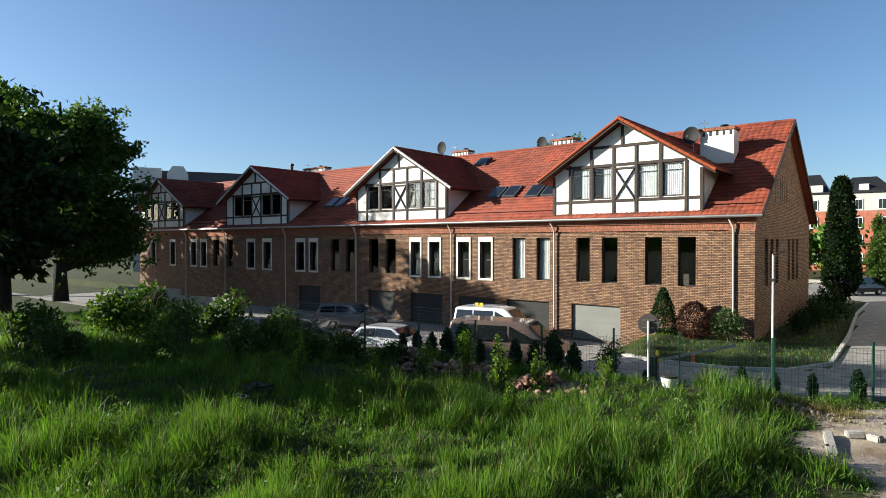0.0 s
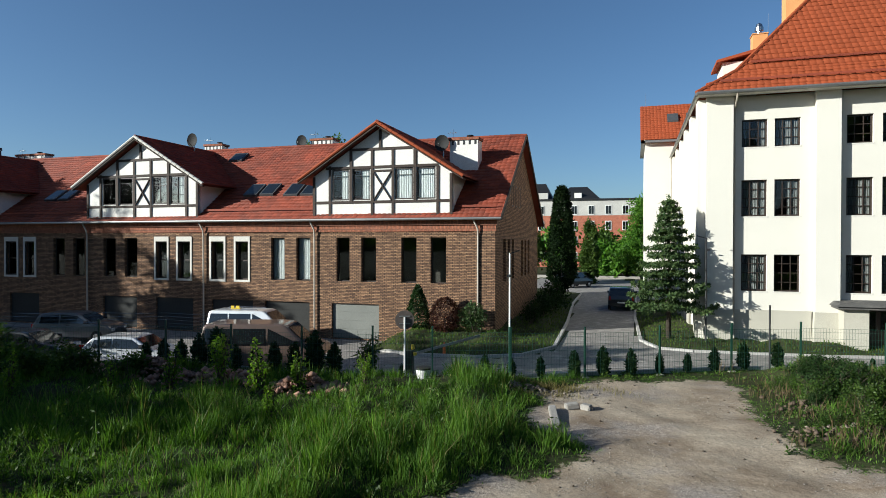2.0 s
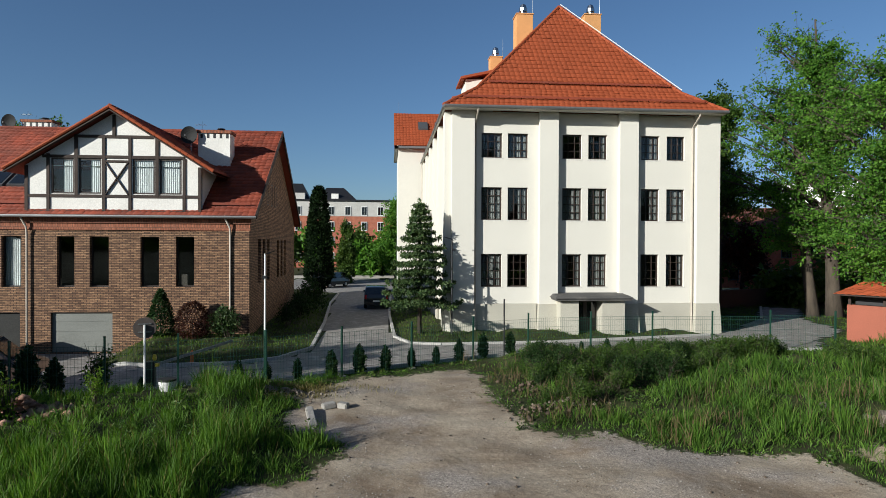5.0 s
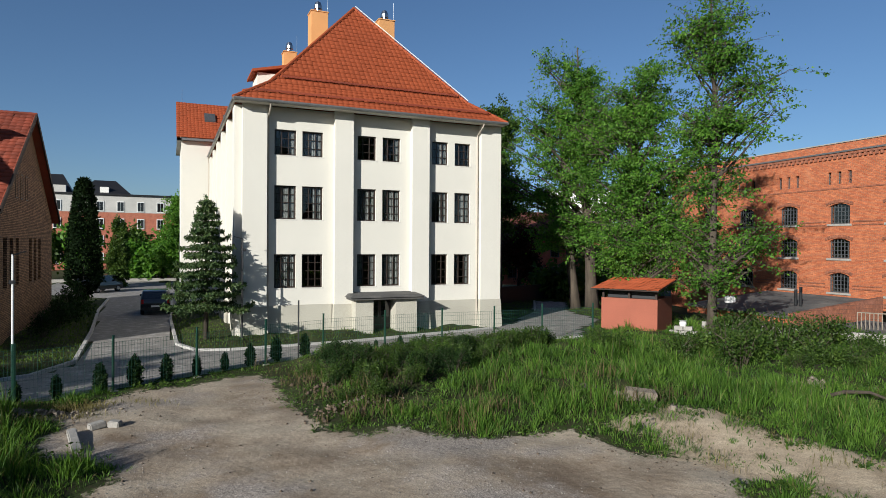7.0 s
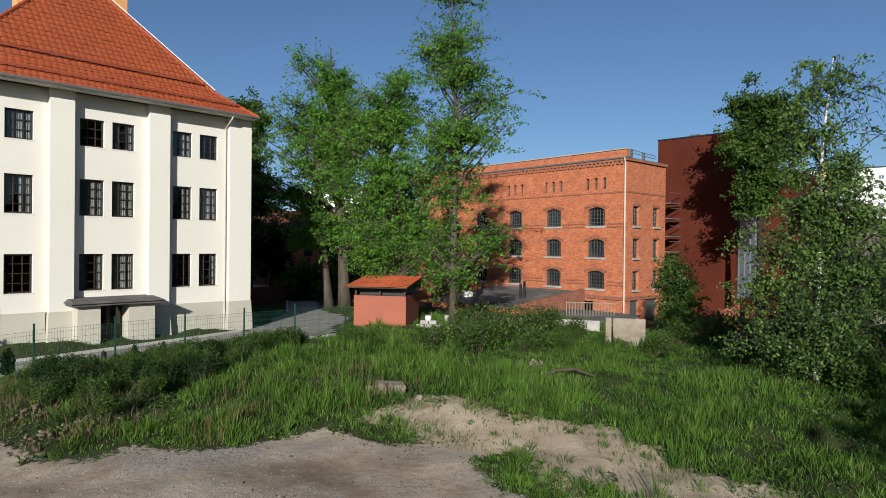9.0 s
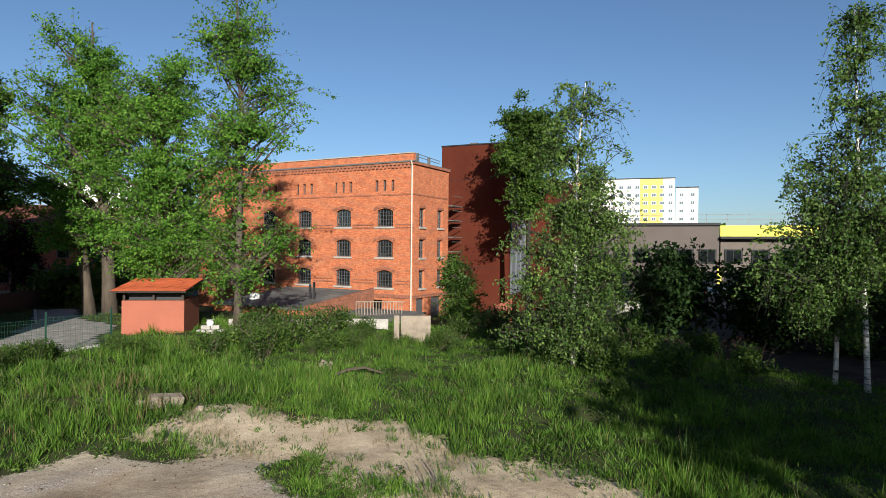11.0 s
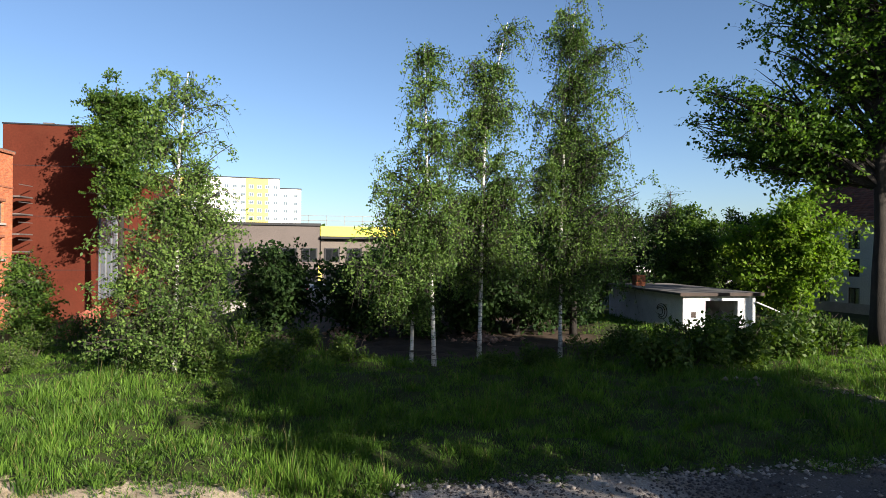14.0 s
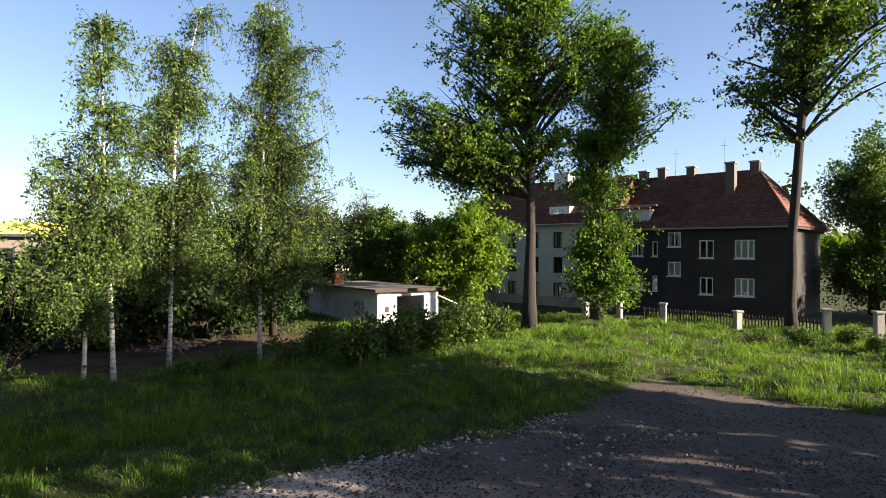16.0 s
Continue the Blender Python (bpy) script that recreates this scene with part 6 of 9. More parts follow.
tree("lime_tree", "large spreading lime with dark straight trunk", 28.0, -28.8, [(0, 0, 0, 0.42), (0, 0, 6, 0.33), (-0.1, 0, 12, 0.25), (0.4, 0, 21, 0.05)],
     [(-9.0, 0, 12.6, 1.8, 2, 1.6), (-6.6, 0, 14.6, 2.6, 2.6, 2.0), (-5.2, 0, 12.0, 2.8, 2.8, 1.8), (-6.2, 0, 16.6, 2, 2, 1.2), (-2.6, 0, 15.8, 2.6, 2.6, 2), (0, 0, 18.8, 3.2, 3, 2.4), (2.8, 0, 16.0, 2.6, 2.6, 2.2), (0.4, 0, 21.6, 3.6, 3.4, 1.8), (-3.2, 0, 20.4, 2.6, 2.6, 1.8), (4.2, 0, 20.6, 2.4, 2.4, 2), (-2.4, 0, 11.4, 2.4, 2.4, 1.4), (1.8, 0, 12.6, 1.8, 1.8, 1.4), (-7.6, 0, 10.6, 2.2, 2.2, 1.5), (-4.6, 0, 9.6, 2.2, 2.2, 1.3), (-8.6, 0, 14.6, 1.8, 1.8, 1.4), (-3.6, 0, 13.4, 2.4, 2.4, 1.6), (-4.8, 0, 18.4, 2.4, 2.4, 1.8), (-5.6, 0, 20.8, 2.0, 2.0, 1.6)], 230, 6, 11, 0.28, 0.36, BARK_DARK, LEAF_SUNNY, 40, low=0.4, clumps=5, dense=0.8)
tree("ivy_clad_tree", "ivy-clad tree with bright green column of leaves", 27.3, -35.2, [(-0.3, 0, 0, 0.4), (-0.2, 0, 8, 0.3), (0.6, 0, 19, 0.06)],
     [(0.5, 0, 3.4, 2.9, 2.6, 2.2), (0.3, 0, 6.2, 2.6, 2.3, 2.2), (-0.2, 0, 9.6, 2.1, 2.0, 2.2), (-1.6, 0, 12.8, 2.0, 2, 1.8), (1.4, 0, 12.6, 2.2, 2, 1.8), (0.2, 0, 15.6, 2.6, 2.5, 2.2), (3.2, 0, 14.6, 2.0, 2, 2.0), (2.6, 0, 17.8, 2.4, 2.4, 2.0), (0.0, 0, 19.4, 2.4, 2.4, 1.8)], 160, 6, 12, 0.28, 0.4, BARK, LEAF_SUNNY, 41, low=0.05, clumps=9, dense=1.0)
tree("lime_tree", "tall lime with leaning bare trunk by the garden wall", 16.5, -39.1, [(0, 0, 0, 0.36), (0, 0, 6, 0.28), (0.5, 0, 13, 0.24), (1.6, 0, 23, 0.06)],
     [(0.4, 0, 18.6, 4.4, 4, 3.2), (5.0, 0, 17.8, 3.4, 3.5, 3.4), (1.9, 0, 13.9, 2.0, 2, 1.1), (-2.2, 0, 15.6, 2.4, 2.4, 1.4), (-1.8, 0, 12.6, 1.1, 1, 0.8), (2.5, 0, 22, 4, 4, 2.5)], 110, 6, 14, 0.29, 0.38, BARK_DARK, LEAF_LIME, 42, low=0.5, clumps=8, dense=0.55)
tree("willow_tree", "drooping willow behind the house corner", 18.2, -58.0, [(0, 0, 0, 0.4), (0, 0, 7, 0.25), (0, 0, 14, 0.05)], [(0, 0, 11.0, 3.8, 3.8, 4.0), (0.6, 0, 5.5, 4.2, 4, 3.6)], 80, 7, 17, 0.3, 0.5, BARK_DARK, LEAF_LIME, 43, droop=0.9, group="trees behind")
tree("maple_tree", "bright yellow-green maple behind the white shed", 41.0, -34.2, [(0, 0, 0, 0.25), (0, 0, 9, 0.05)], [(0.4, 0, 6.6, 3.9, 3.5, 3.6), (-0.5, 0, 3.6, 3.6, 3.2, 2.0), (3.0, 0, 5.4, 2.2, 2, 3.0), (-3.6, 0, 4.8, 2.2, 2, 2.4), (-2.6, 0, 7.6, 2.0, 2, 1.8)], 105, 7, 15, 0.34, 0.45, BARK, LEAF_BRIGHT, 44, low=0.12, dense=0.75)
tree("maple_tree", "green tree behind the white shed", 47.5, -31.0, [(0, 0, 0, 0.2), (0, 0, 8, 0.05)], [(0, 0, 6.0, 3.0, 3, 3.0), (-1.5, 0, 3.6, 2.4, 2, 2)], 50, 6, 17, 0.32, 0.5, BARK_DARK, LEAF_LIME, 45)
tree("bare_tree", "half-bare tree with thin twigs", 50.5, -30.0, [(0, 0, 0, 0.18), (0, 0, 10.5, 0.03)], [(0, 0, 8.2, 1.8, 1.8, 2.8)], 40, 6, 1, 0.2, 0.3, BARK_DARK, LEAF_BIRCH, 46)
tree("chestnut_tree", "broad dark chestnut at the end of the terrace", -58.5, 20.6, [(0, 0, 0, 0.6), (0, 0, 7, 0.45), (0, 0, 17, 0.08)],
     [(0.6, 0, 14.4, 7.0, 5.5, 4.2), (-5.6, 0, 14.0, 4.8, 5, 4.2), (4.6, 0, 10.0, 4.2, 4.5, 3.4), (-1, 0, 8.0, 6.2, 5, 3.4), (5.6, 0, 5.6, 3.2, 3.2, 2.6)], 170, 7, 16, 0.45, 0.55, BARK_DARK, LEAF_LIME, 47, low=0.15, clumps=10)
# two chestnuts added about the left edge of view, to shade the terrace
tree("chestnut_tree", "chestnut added to shade the far end of the terrace", -71.0, 18.0, [(0, 0, 0, 0.5), (0, 0, 20, 0.08)], [(0, 0, 16.5, 6.5, 6.5, 5.0), (0, 0, 10, 6.5, 6, 5)], 90, 4, 9, 0.95, 0.8, BARK_DARK, LEAF_DARK, 48)
tree("chestnut_tree", "chestnut added to shade the far end of the terrace", -85.0, 17.0, [(0, 0, 0, 0.5), (0, 0, 26, 0.08)], [(0, 0, 21.0, 7.5, 7, 6.0), (0, 0, 12, 7, 7, 5)], 90, 4, 9, 0.95, 0.8, BARK_DARK, LEAF_DARK, 49)
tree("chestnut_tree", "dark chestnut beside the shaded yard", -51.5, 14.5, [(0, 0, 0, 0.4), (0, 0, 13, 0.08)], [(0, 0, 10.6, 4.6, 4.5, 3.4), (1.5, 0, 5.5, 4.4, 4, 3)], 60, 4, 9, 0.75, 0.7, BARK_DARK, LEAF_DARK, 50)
# two more chestnuts out of view, there only to shade yard and grass
tree("chestnut_tree", "unseen chestnut added to shade the lot", -41.0, 2.0, [(0, 0, 0, 0.4), (0, 0, 16.5, 0.08)], [(0, 0, 13.0, 4.4, 4.4, 4.2), (0, 0, 7.0, 4, 4, 3)], 50, 3, 8, 1.0, 0.9, BARK_DARK, LEAF_DARK, 51)
tree("chestnut_tree", "unseen chestnut added to shade the lot", -40.0, -4.0, [(0, 0, 0, 0.35), (0, 0, 12, 0.08)], [(0, 0, 8.6, 3.6, 3.6, 3.6), (0, 0, 4.5, 3.4, 3.4, 2.2)], 30, 3, 7, 1.0, 0.9, BARK_DARK, LEAF_DARK, 55)
# unseen trees behind the camera; height and density set by the shade they cast
for k, (tx, ty, ht) in enumerate(((-17.2, -24.3, 19.0), (-13.5, -24.5, 17.0), (-12.5, -29.5, 17.0), (-13.8, -35.8, 24.0), (-21.0, -31.5, 23.0), (-19.5, -38.0, 25.0), (-20.0, -45.0, 27.0))):
    lobes = [(0, 0, ht * 0.7, 4.2, 4.2, ht * 0.26), (0.5, 0, ht * 0.42, 3.6, 3.6, ht * 0.18)] if k < 4 else [(0, 0, ht * 0.79, 4.6, 4.6, ht * 0.2)]
    tree("lime_tree", "unseen lime tree added to shade track and birches", tx, ty, [(0, 0, 0, 0.35), (0, 0, ht, 0.06)], lobes, (24, 10, 44, 80, 14, 46, 46)[k], 3, 6, 0.9, 0.8, BARK, LEAF_LIME, 152 + k, clumps=8, tlen=1.3)
tree("lime_tree", "tree showing above the terrace ridge", -32.6, 62.0, [(0, 0, 0, 0.4), (0, 0, 16.5, 0.06)], [(0.4, 0, 14.9, 2.2, 2.4, 1.9), (-1.9, 0, 14.4, 1.7, 2.0, 1.6), (2.5, 0, 14.3, 1.5, 1.8, 1.4)], 50, 6, 16, 0.38, 0.5, BARK_DARK, LEAF_LIME, 56, group="trees behind")
tree("columnar_cypress", "dark columnar cypress at the car park", -5.2, 77.0, [(0, 0, 0, 0.2), (0, 0, 8, 0.03)], [(0, 0, 4.4, 1.0, 1.0, 3.6), (0, 0, 2.4, 1.1, 1.1, 2.4)], 60, 5, 12, 0.26, 0.28, BARK_DARK, LEAF_SHRUB, 58, low=0.03, tlen=0.45, fill=1.0, clumps=22)
tree("poplar_tree", "green poplar beyond the car park", 1.0, 86.0, [(0, 0, 0, 0.2), (0, 0, 11, 0.03)], [(0, 0, 7.6, 1.7, 1.7, 3.6), (0, 0, 4, 2.6, 2.4, 2.4)], 60, 6, 18, 0.32, 0.45, BARK_DARK, LEAF_ASH, 59, low=0.1, group="trees behind")
for k, (tx, ty, ht, rr) in enumerate(((-10.5, 92.0, 8.0, 3.4), (-5.0, 95.0, 7.2, 3.6), (-1.0, 93.0, 6.4, 3.4), (-16, 99, 9, 4), (4.5, 98, 8, 3.5), (1.5, 90.5, 5.0, 2.8), (-3.2, 91.0, 4.6, 2.6))):
    tree("far_tree", "green tree beyond the car park", tx, ty, [(0, 0, 0, 0.2), (0, 0, ht * 0.9, 0.03)], [(0, 0, ht * 0.55, rr, rr, ht * 0.42)], 30, 3, 9, 0.7, 0.9, BARK_DARK, LEAF_LIME if k % 2 else LEAF_ASH, 60 + k, low=0.1, group="trees behind")
for k, (tx, ty, ht, rr) in enumerate(((36, 66, 8, 3.5), (44, 57, 7.5, 3.5), (33.5, 49, 3.2, 2.2), (38, 50, 4.5, 2.6), (62, 40, 9, 4))):
    tree("far_tree", "green tree beyond the lane", tx, ty, [(0, 0, 0, 0.2), (0, 0, ht * 0.9, 0.03)], [(0, 0, ht * 0.55, rr, rr, ht * 0.4)], 30, 3, 9, 0.7, 0.9, BARK_DARK, LEAF_LIME, 66 + k, low=0.1, group="trees behind")
for k, (tx, ty, ht, rr) in enumerate(((76, 14, 6.0, 2.6), (70, -14, 8, 3.5), (84, -30, 10, 5), (30, -70, 12, 5), (8, -66, 11, 5), (2, -62, 10, 4.5), (60, -60, 12, 6), (75, -45, 12, 6))):
    tree("far_tree", "dark tree in the distance", tx, ty, [(0, 0, 0, 0.2), (0, 0, ht * 0.9, 0.03)], [(0, 0, ht * 0.55, rr, rr, ht * 0.42)], 30, 3, 8, 0.8, 1.0, BARK_DARK, LEAF_DARK, 72 + k, low=0.1, group="trees behind")


def spruce(x, y, h):
    rng = np.random.default_rng(7)
    t = thing("spruce_tree", "blue-green spruce with tiered branches on the lawn", "tree", facing(x, y), "trees round the lot")
    part("trunk", Geo().tube([(0, 0, 0), (0.02, 0, h * 0.5), (0, 0, h)], [0.12, 0.08, 0.012], 8), BARK, t, smooth=True)
    g, cen = Geo(), []
    z = 2.0
    while z < h - 0.25:
        f = (z - 1.2) / (h - 1.2)
        reach = 2.3 * (1 - f) ** 0.85 * (0.72 if z < 1.8 else 1.0) + 0.1
        n = int(9 + 4 * (1 - f))
        for k in range(n):
            a = 2 * math.pi * (k + rng.uniform(-0.3, 0.3)) / n
            r = reach * rng.uniform(0.6, 1.12)
            tip = np.array([math.cos(a) * r, math.sin(a) * r, z - 0.1 * r + rng.normal(0, 0.07)])
            mid = np.array([math.cos(a) * r * 0.55, math.sin(a) * r * 0.55, z - 0.22 * r])
            g.tube([(0, 0, z), mid, tip], [0.025, 0.015, 0.005], 4, False)
            m = int(30 + 135 * r)
            s = rng.uniform(0.02, 1.05, m)[:, None] ** 0.75
            p = (1 - s) ** 2 * np.array([0, 0, z]) + 2 * s * (1 - s) * mid + s ** 2 * tip
            side = np.array([-math.sin(a), math.cos(a), 0])
            p = p + side * rng.normal(0, 0.2, (m, 1)) * (1.1 - s * 0.6) + np.array([0, 0, 1]) * rng.normal(-0.06, 0.04, (m, 1))
            cen.append(p)
        z += 0.56 * (1 - 0.5 * f)
    cen.append(np.stack([rng.normal(0, 0.05, 60), rng.normal(0, 0.05, 60), rng.uniform(h - 0.8, h, 60)], 1))
    part("branchwork", g, BARK, t)["kind"] = "stuff"
    ob = part("needles", leaf_mesh("needles", np.concatenate(cen), rng, 0.17, NEEDLE, 0.15, 0.4), None, t)
    ob["kind"] = "stuff"


spruce(1.65, 33.0, 7.2)

# small clipped thujas along the fence, on one mesh
FENCE = [(-24.5, 17.6), (-19.9, 19.1), (-17.3, 19.75), (-14.6, 20.1), (-11.7, 20.3), (-9.0, 20.6), (-6.9, 21.1), (-4.25, 22.1), (-1.72, 23.3), (0.93, 24.7), (3.6, 26.15), (6.18, 27.05), (9.13, 27.38), (12.07, 27.5), (14.88, 27.4), (17.5, 27.1), (20.3, 26.6)]
rng = np.random.default_rng(3)
th = rng.normal(size=(900, 3))
th /= np.linalg.norm(th, axis=1, keepdims=True)
th = np.stack([th[:, 0] * 0.24 * (1 - 0.45 * (th[:, 2] + 1) / 2), th[:, 1] * 0.24 * (1 - 0.45 * (th[:, 2] + 1) / 2), 0.45 + th[:, 2] * 0.42], 1) * rng.uniform(0.7, 1.05, (900, 1))
th[:, 2] = np.abs(th[:, 2])
THUJA_MESH = leaf_mesh("sprays", th, rng, 0.11, THUJA, -0.7)
THUJA_STEM = Geo().tube([(0, 0, -0.05), (0, 0, 0.6)], [0.025, 0.01], 5).data("stem", BARK)
spots = [(x, y, 0.95) for x, y in ((-5.17, 21.9), (-4.3, 22.5), (-3.3, 22.95), (-2.1, 23.3), (-1.1, 23.8), (-0.1, 24.35), (0.93, 24.95), (1.97, 25.55), (2.99, 26.1), (4.1, 26.75), (5.4, 27.2))]
spots += [(6.5 + 1.15 * i, 27.55 + 0.15 * math.sin(i), 0.6) for i in range(11)]
spots += [(-9.3, 21.0, 1.3), (-8.1, 21.2, 0.7)] + [(-10.6 - 0.82 * i, 20.75 - 0.04 * i, 1.28 + 0.18 * math.sin(i * 2.3)) for i in range(11)]
for i, (x, y, s) in enumerate(spots):
    s *= 1 + 0.22 * math.sin(i * 5.1)
    t = thing("thuja_bush", "small dark green thuja planted along the fence", "shrub", pose(x, y, 0.02, 0, 0, i * 47) @ Matrix.Diagonal((s * 0.95, s * 0.95, s * 1.05, 1)), "thujas along the fence")
    part("sprays", THUJA_MESH, None, t)["kind"] = "stuff"
    part("stem", THUJA_STEM, None, t)

# bushes by the terrace wall
def clipped(kind, label, x, y, r, h, point, n, size, leaf, seed, category="shrub", group="bushes by the terrace"):
    """A dense bush with a round outline, or a pointed one whose taper is given."""
    rng = np.random.default_rng(seed)
    f = rng.uniform(0.02, 1, n)
    prof = np.where(point > 0, np.minimum(1, f * 6) * (1 - f) ** point * 1.15, np.sqrt(np.clip(1 - (2 * f - 0.9) ** 2 / 1.21, 0, 1)))
    a = rng.uniform(0, 6.283, n)
    q = r * prof * rng.uniform(0.55, 1.0, n) ** 0.5 * (1 + 0.09 * np.sin(a * 5 + f * 9))
    cen = np.stack([q * np.cos(a), q * np.sin(a), f * h], 1)
    t = thing(kind, label, category, pose(x, y, gh(x, y) - 0.02), group)
    part("foliage", leaf_mesh(kind, cen, rng, size, leaf, -0.5 if point else 0.0), None, t)["kind"] = "stuff"
    part("stem", Geo().tube([(0, 0, -0.05), (0, 0, h * 0.5)], [0.05, 0.02], 6), BARK_DARK, t)


clipped("columnar_cypress", "columnar cypress beside the drive, darkened for shade", -6.7, 60.5, 1.3, 10.4, 0.34, 11000, 0.26, CYPRESS, 57, "tree", "trees round the lot")
clipped("yew_bush", "pointed dark green yew against the brick wall", -11.1, 31.4, 0.72, 2.35, 0.62, 3600, 0.12, THUJA, 81)
clipped("barberry_bush", "rounded dark purple barberry against the brick wall", -9.6, 31.5, 0.82, 1.75, 0.0, 3400, 0.10, LEAF_RED, 82)
bush("juniper_bush", "spreading blue-green juniper at the house corner", -7.9, 31.6, 1.0, 1.6, 2600, 0.13, NEEDLE, 83, "bushes by the terrace")
bush("young_lilac", "bright green bush beside the fence gate", -9.5, 21.2, 0.45, 1.75, 900, 0.11, LEAF_SHRUB, 84, "bushes by the terrace")
bush("ivy_bush", "dark ivy bush on the gable side", -5.6, 46.0, 1.3, 2.2, 1500, 0.16, LEAF_DARK, 85, "bushes by the terrace")

for i, (x, y, s) in enumerate(((-5.9, 37.0, 0.7), (-5.7, 39.4, 0.85), (-5.9, 41.8, 0.9), (-5.6, 44.0, 1.0))):
    bush("hedge_bush", "dark clipped hedge bush along the shaded gable wall", x, y, 1.0, 1.9, 1300, 0.15, LEAF_DARK, 86, "bushes by the terrace", i * 77, s)

# brambles, elder and weeds on the lot
W3 = "tangled green brambles on the rough lot"
for i, (x, y, s) in enumerate(((4.7, 23.2, 0.42), (6.3, 24.4, 0.42), (8.2, 24.7, 0.5), (9.9, 25.0, 0.5), (11.5, 24.8, 0.52), (13.0, 24.9, 0.5), (5.2, 20.9, 0.6), (6.7, 22.4, 0.5), (8.3, 23.2, 0.6), (10.4, 23.7, 0.6), (6.0, 18.6, 0.55), (7.4, 19.6, 0.5), (5.9, 19.9, 0.4), (14.6, 24.7, 0.5), (16.4, 25.0, 0.55), (19.5, 25.2, 0.7),
                                (21.5, 18.4, 1.15), (22.6, 20.0, 1.25), (23.9, 21.4, 1.3), (25.0, 19.2, 1.35), (26.3, 21.6, 1.3), (27.8, 19.4, 1.2), (28.9, 18.4, 0.9), (20.2, 20.6, 0.9), (30.6, 16.0, 0.8), (29.6, 12.4, 0.9), (32.2, 11.6, 1.2), (30.2, 10.0, 1.0), (28.0, 8.2, 0.9), (34.2, 9.4, 1.2), (27.0, 12.2, 0.75), (17.8, 22.4, 0.7), (24.6, 17.4, 0.85), (25.2, 16.0, 0.75), (25.9, 14.9, 0.62), (26.6, 13.9, 0.42), (24.2, 15.2, 0.5), (26.2, 11.2, 0.6), (22.8, 16.8, 0.55))):
    bush("bramble_bush", W3, x, y, 1.15, 1.45, 1900, 0.115, LEAF_SHRUB, 90 + i % 5, "brambles on the lot", i * 67, s)
rng = np.random.default_rng(88)
for i in range(84):
    u, v = rng.uniform(0, 1), rng.uniform(0, 1) ** 0.8
    x, y = 4.6 + 11.5 * u + rng.normal(0, 0.3), 25.6 - (0.6 + 6.4 * (1 - u) ** 0.7) * v
    if edge_dist(np.array([x]), np.array([y]), YARD)[0] > -0.9 or edge_dist(np.array([x]), np.array([y]), DIRT)[0] > -0.5:
        continue
    bush("bramble_bush", "dark tangled brambles on the bank above the track", x, y, 1.0, 1.5, 1500, 0.12, (LEAF_SHRUB, LEAF_LIME, LEAF_DARK)[i % 3 if i % 4 else 0], 110 + i % 3, "brambles on the bank", i * 83, 0.3 + 0.36 * rng.uniform())
for i, (x, y, s) in enumerate(((23.0, 4.0, 0.9), (24.2, 1.6, 1.0), (25.4, -1.0, 0.9), (23.6, -6.6, 0.7), (24.6, -8.4, 0.8), (23.4, -10.2, 0.9), (22.8, -13.2, 1.4), (23.6, -15.0, 1.6), (23.8, -17.8, 1.7), (24.6, -20.4, 1.6), (24.8, -23.0, 1.4), (27.5, -24.6, 1.3), (26.4, -9.8, 0.6), (27.4, -13.6, 1.0), (16.0, -33.8, 0.7), (14.4, -35.2, 0.8), (12.2, -36.0, 0.8), (10.5, -34.4, 0.7), (31.0, -29.0, 0.7), (27.0, 5.0, 1.0), (31.0, 4.0, 1.1), (33.5, 1.0, 1.0), (20.8, 3.2, 0.5), (36.5, -5.5, 1.0))):
    bush("elder_bush", "leafy green elder bush at the meadow edge", x, y, 1.0, 1.45, 1700, 0.15, LEAF_SHRUB, 95 + i % 3, "elder bushes", i * 71, s)
for i, (x, y, s) in enumerate(((-24.0, 12.5, 1.1), (-22.0, 14.2, 1.2), (-20.2, 15.8, 1.0), (-18.4, 16.8, 0.9), (-16.9, 17.4, 0.8), (-24.5, 17.5, 1.3), (-27.5, 15.0, 1.5), (-30.0, 18.0, 1.7), (-34.0, 15.0, 1.8), (-28.5, 10.0, 1.3), (-33.0, 10.0, 1.6), (-26.5, 20.0, 1.2), (-38.0, 18.0, 1.8))):
    bush("elder_bush", "leafy green elder bush at the shaded end of the lot", x, y, 1.0, 1.45, 1700, 0.15, LEAF_SHRUB if i % 2 else LEAF_LIME, 98 + i % 2, "elder bushes", i * 53, s)
for i, (x, y, s) in enumerate(((-14.4, 16.6, 1.0), (-13.0, 17.3, 1.15), (-11.2, 16.9, 1.2), (-10.2, 17.6, 1.0), (-8.2, 18.2, 0.7), (-15.6, 15.4, 0.9), (-9.4, 14.6, 0.7), (-6.4, 13.6, 0.6), (-18.0, 14.0, 0.9))):
    bush("poplar_shoot", "upright pale green poplar shoots", x, y, 0.34, 1.5, 420, 0.11, LEAF_BRIGHT, 101 + i % 3, "shoots on the lot", i * 37, s)

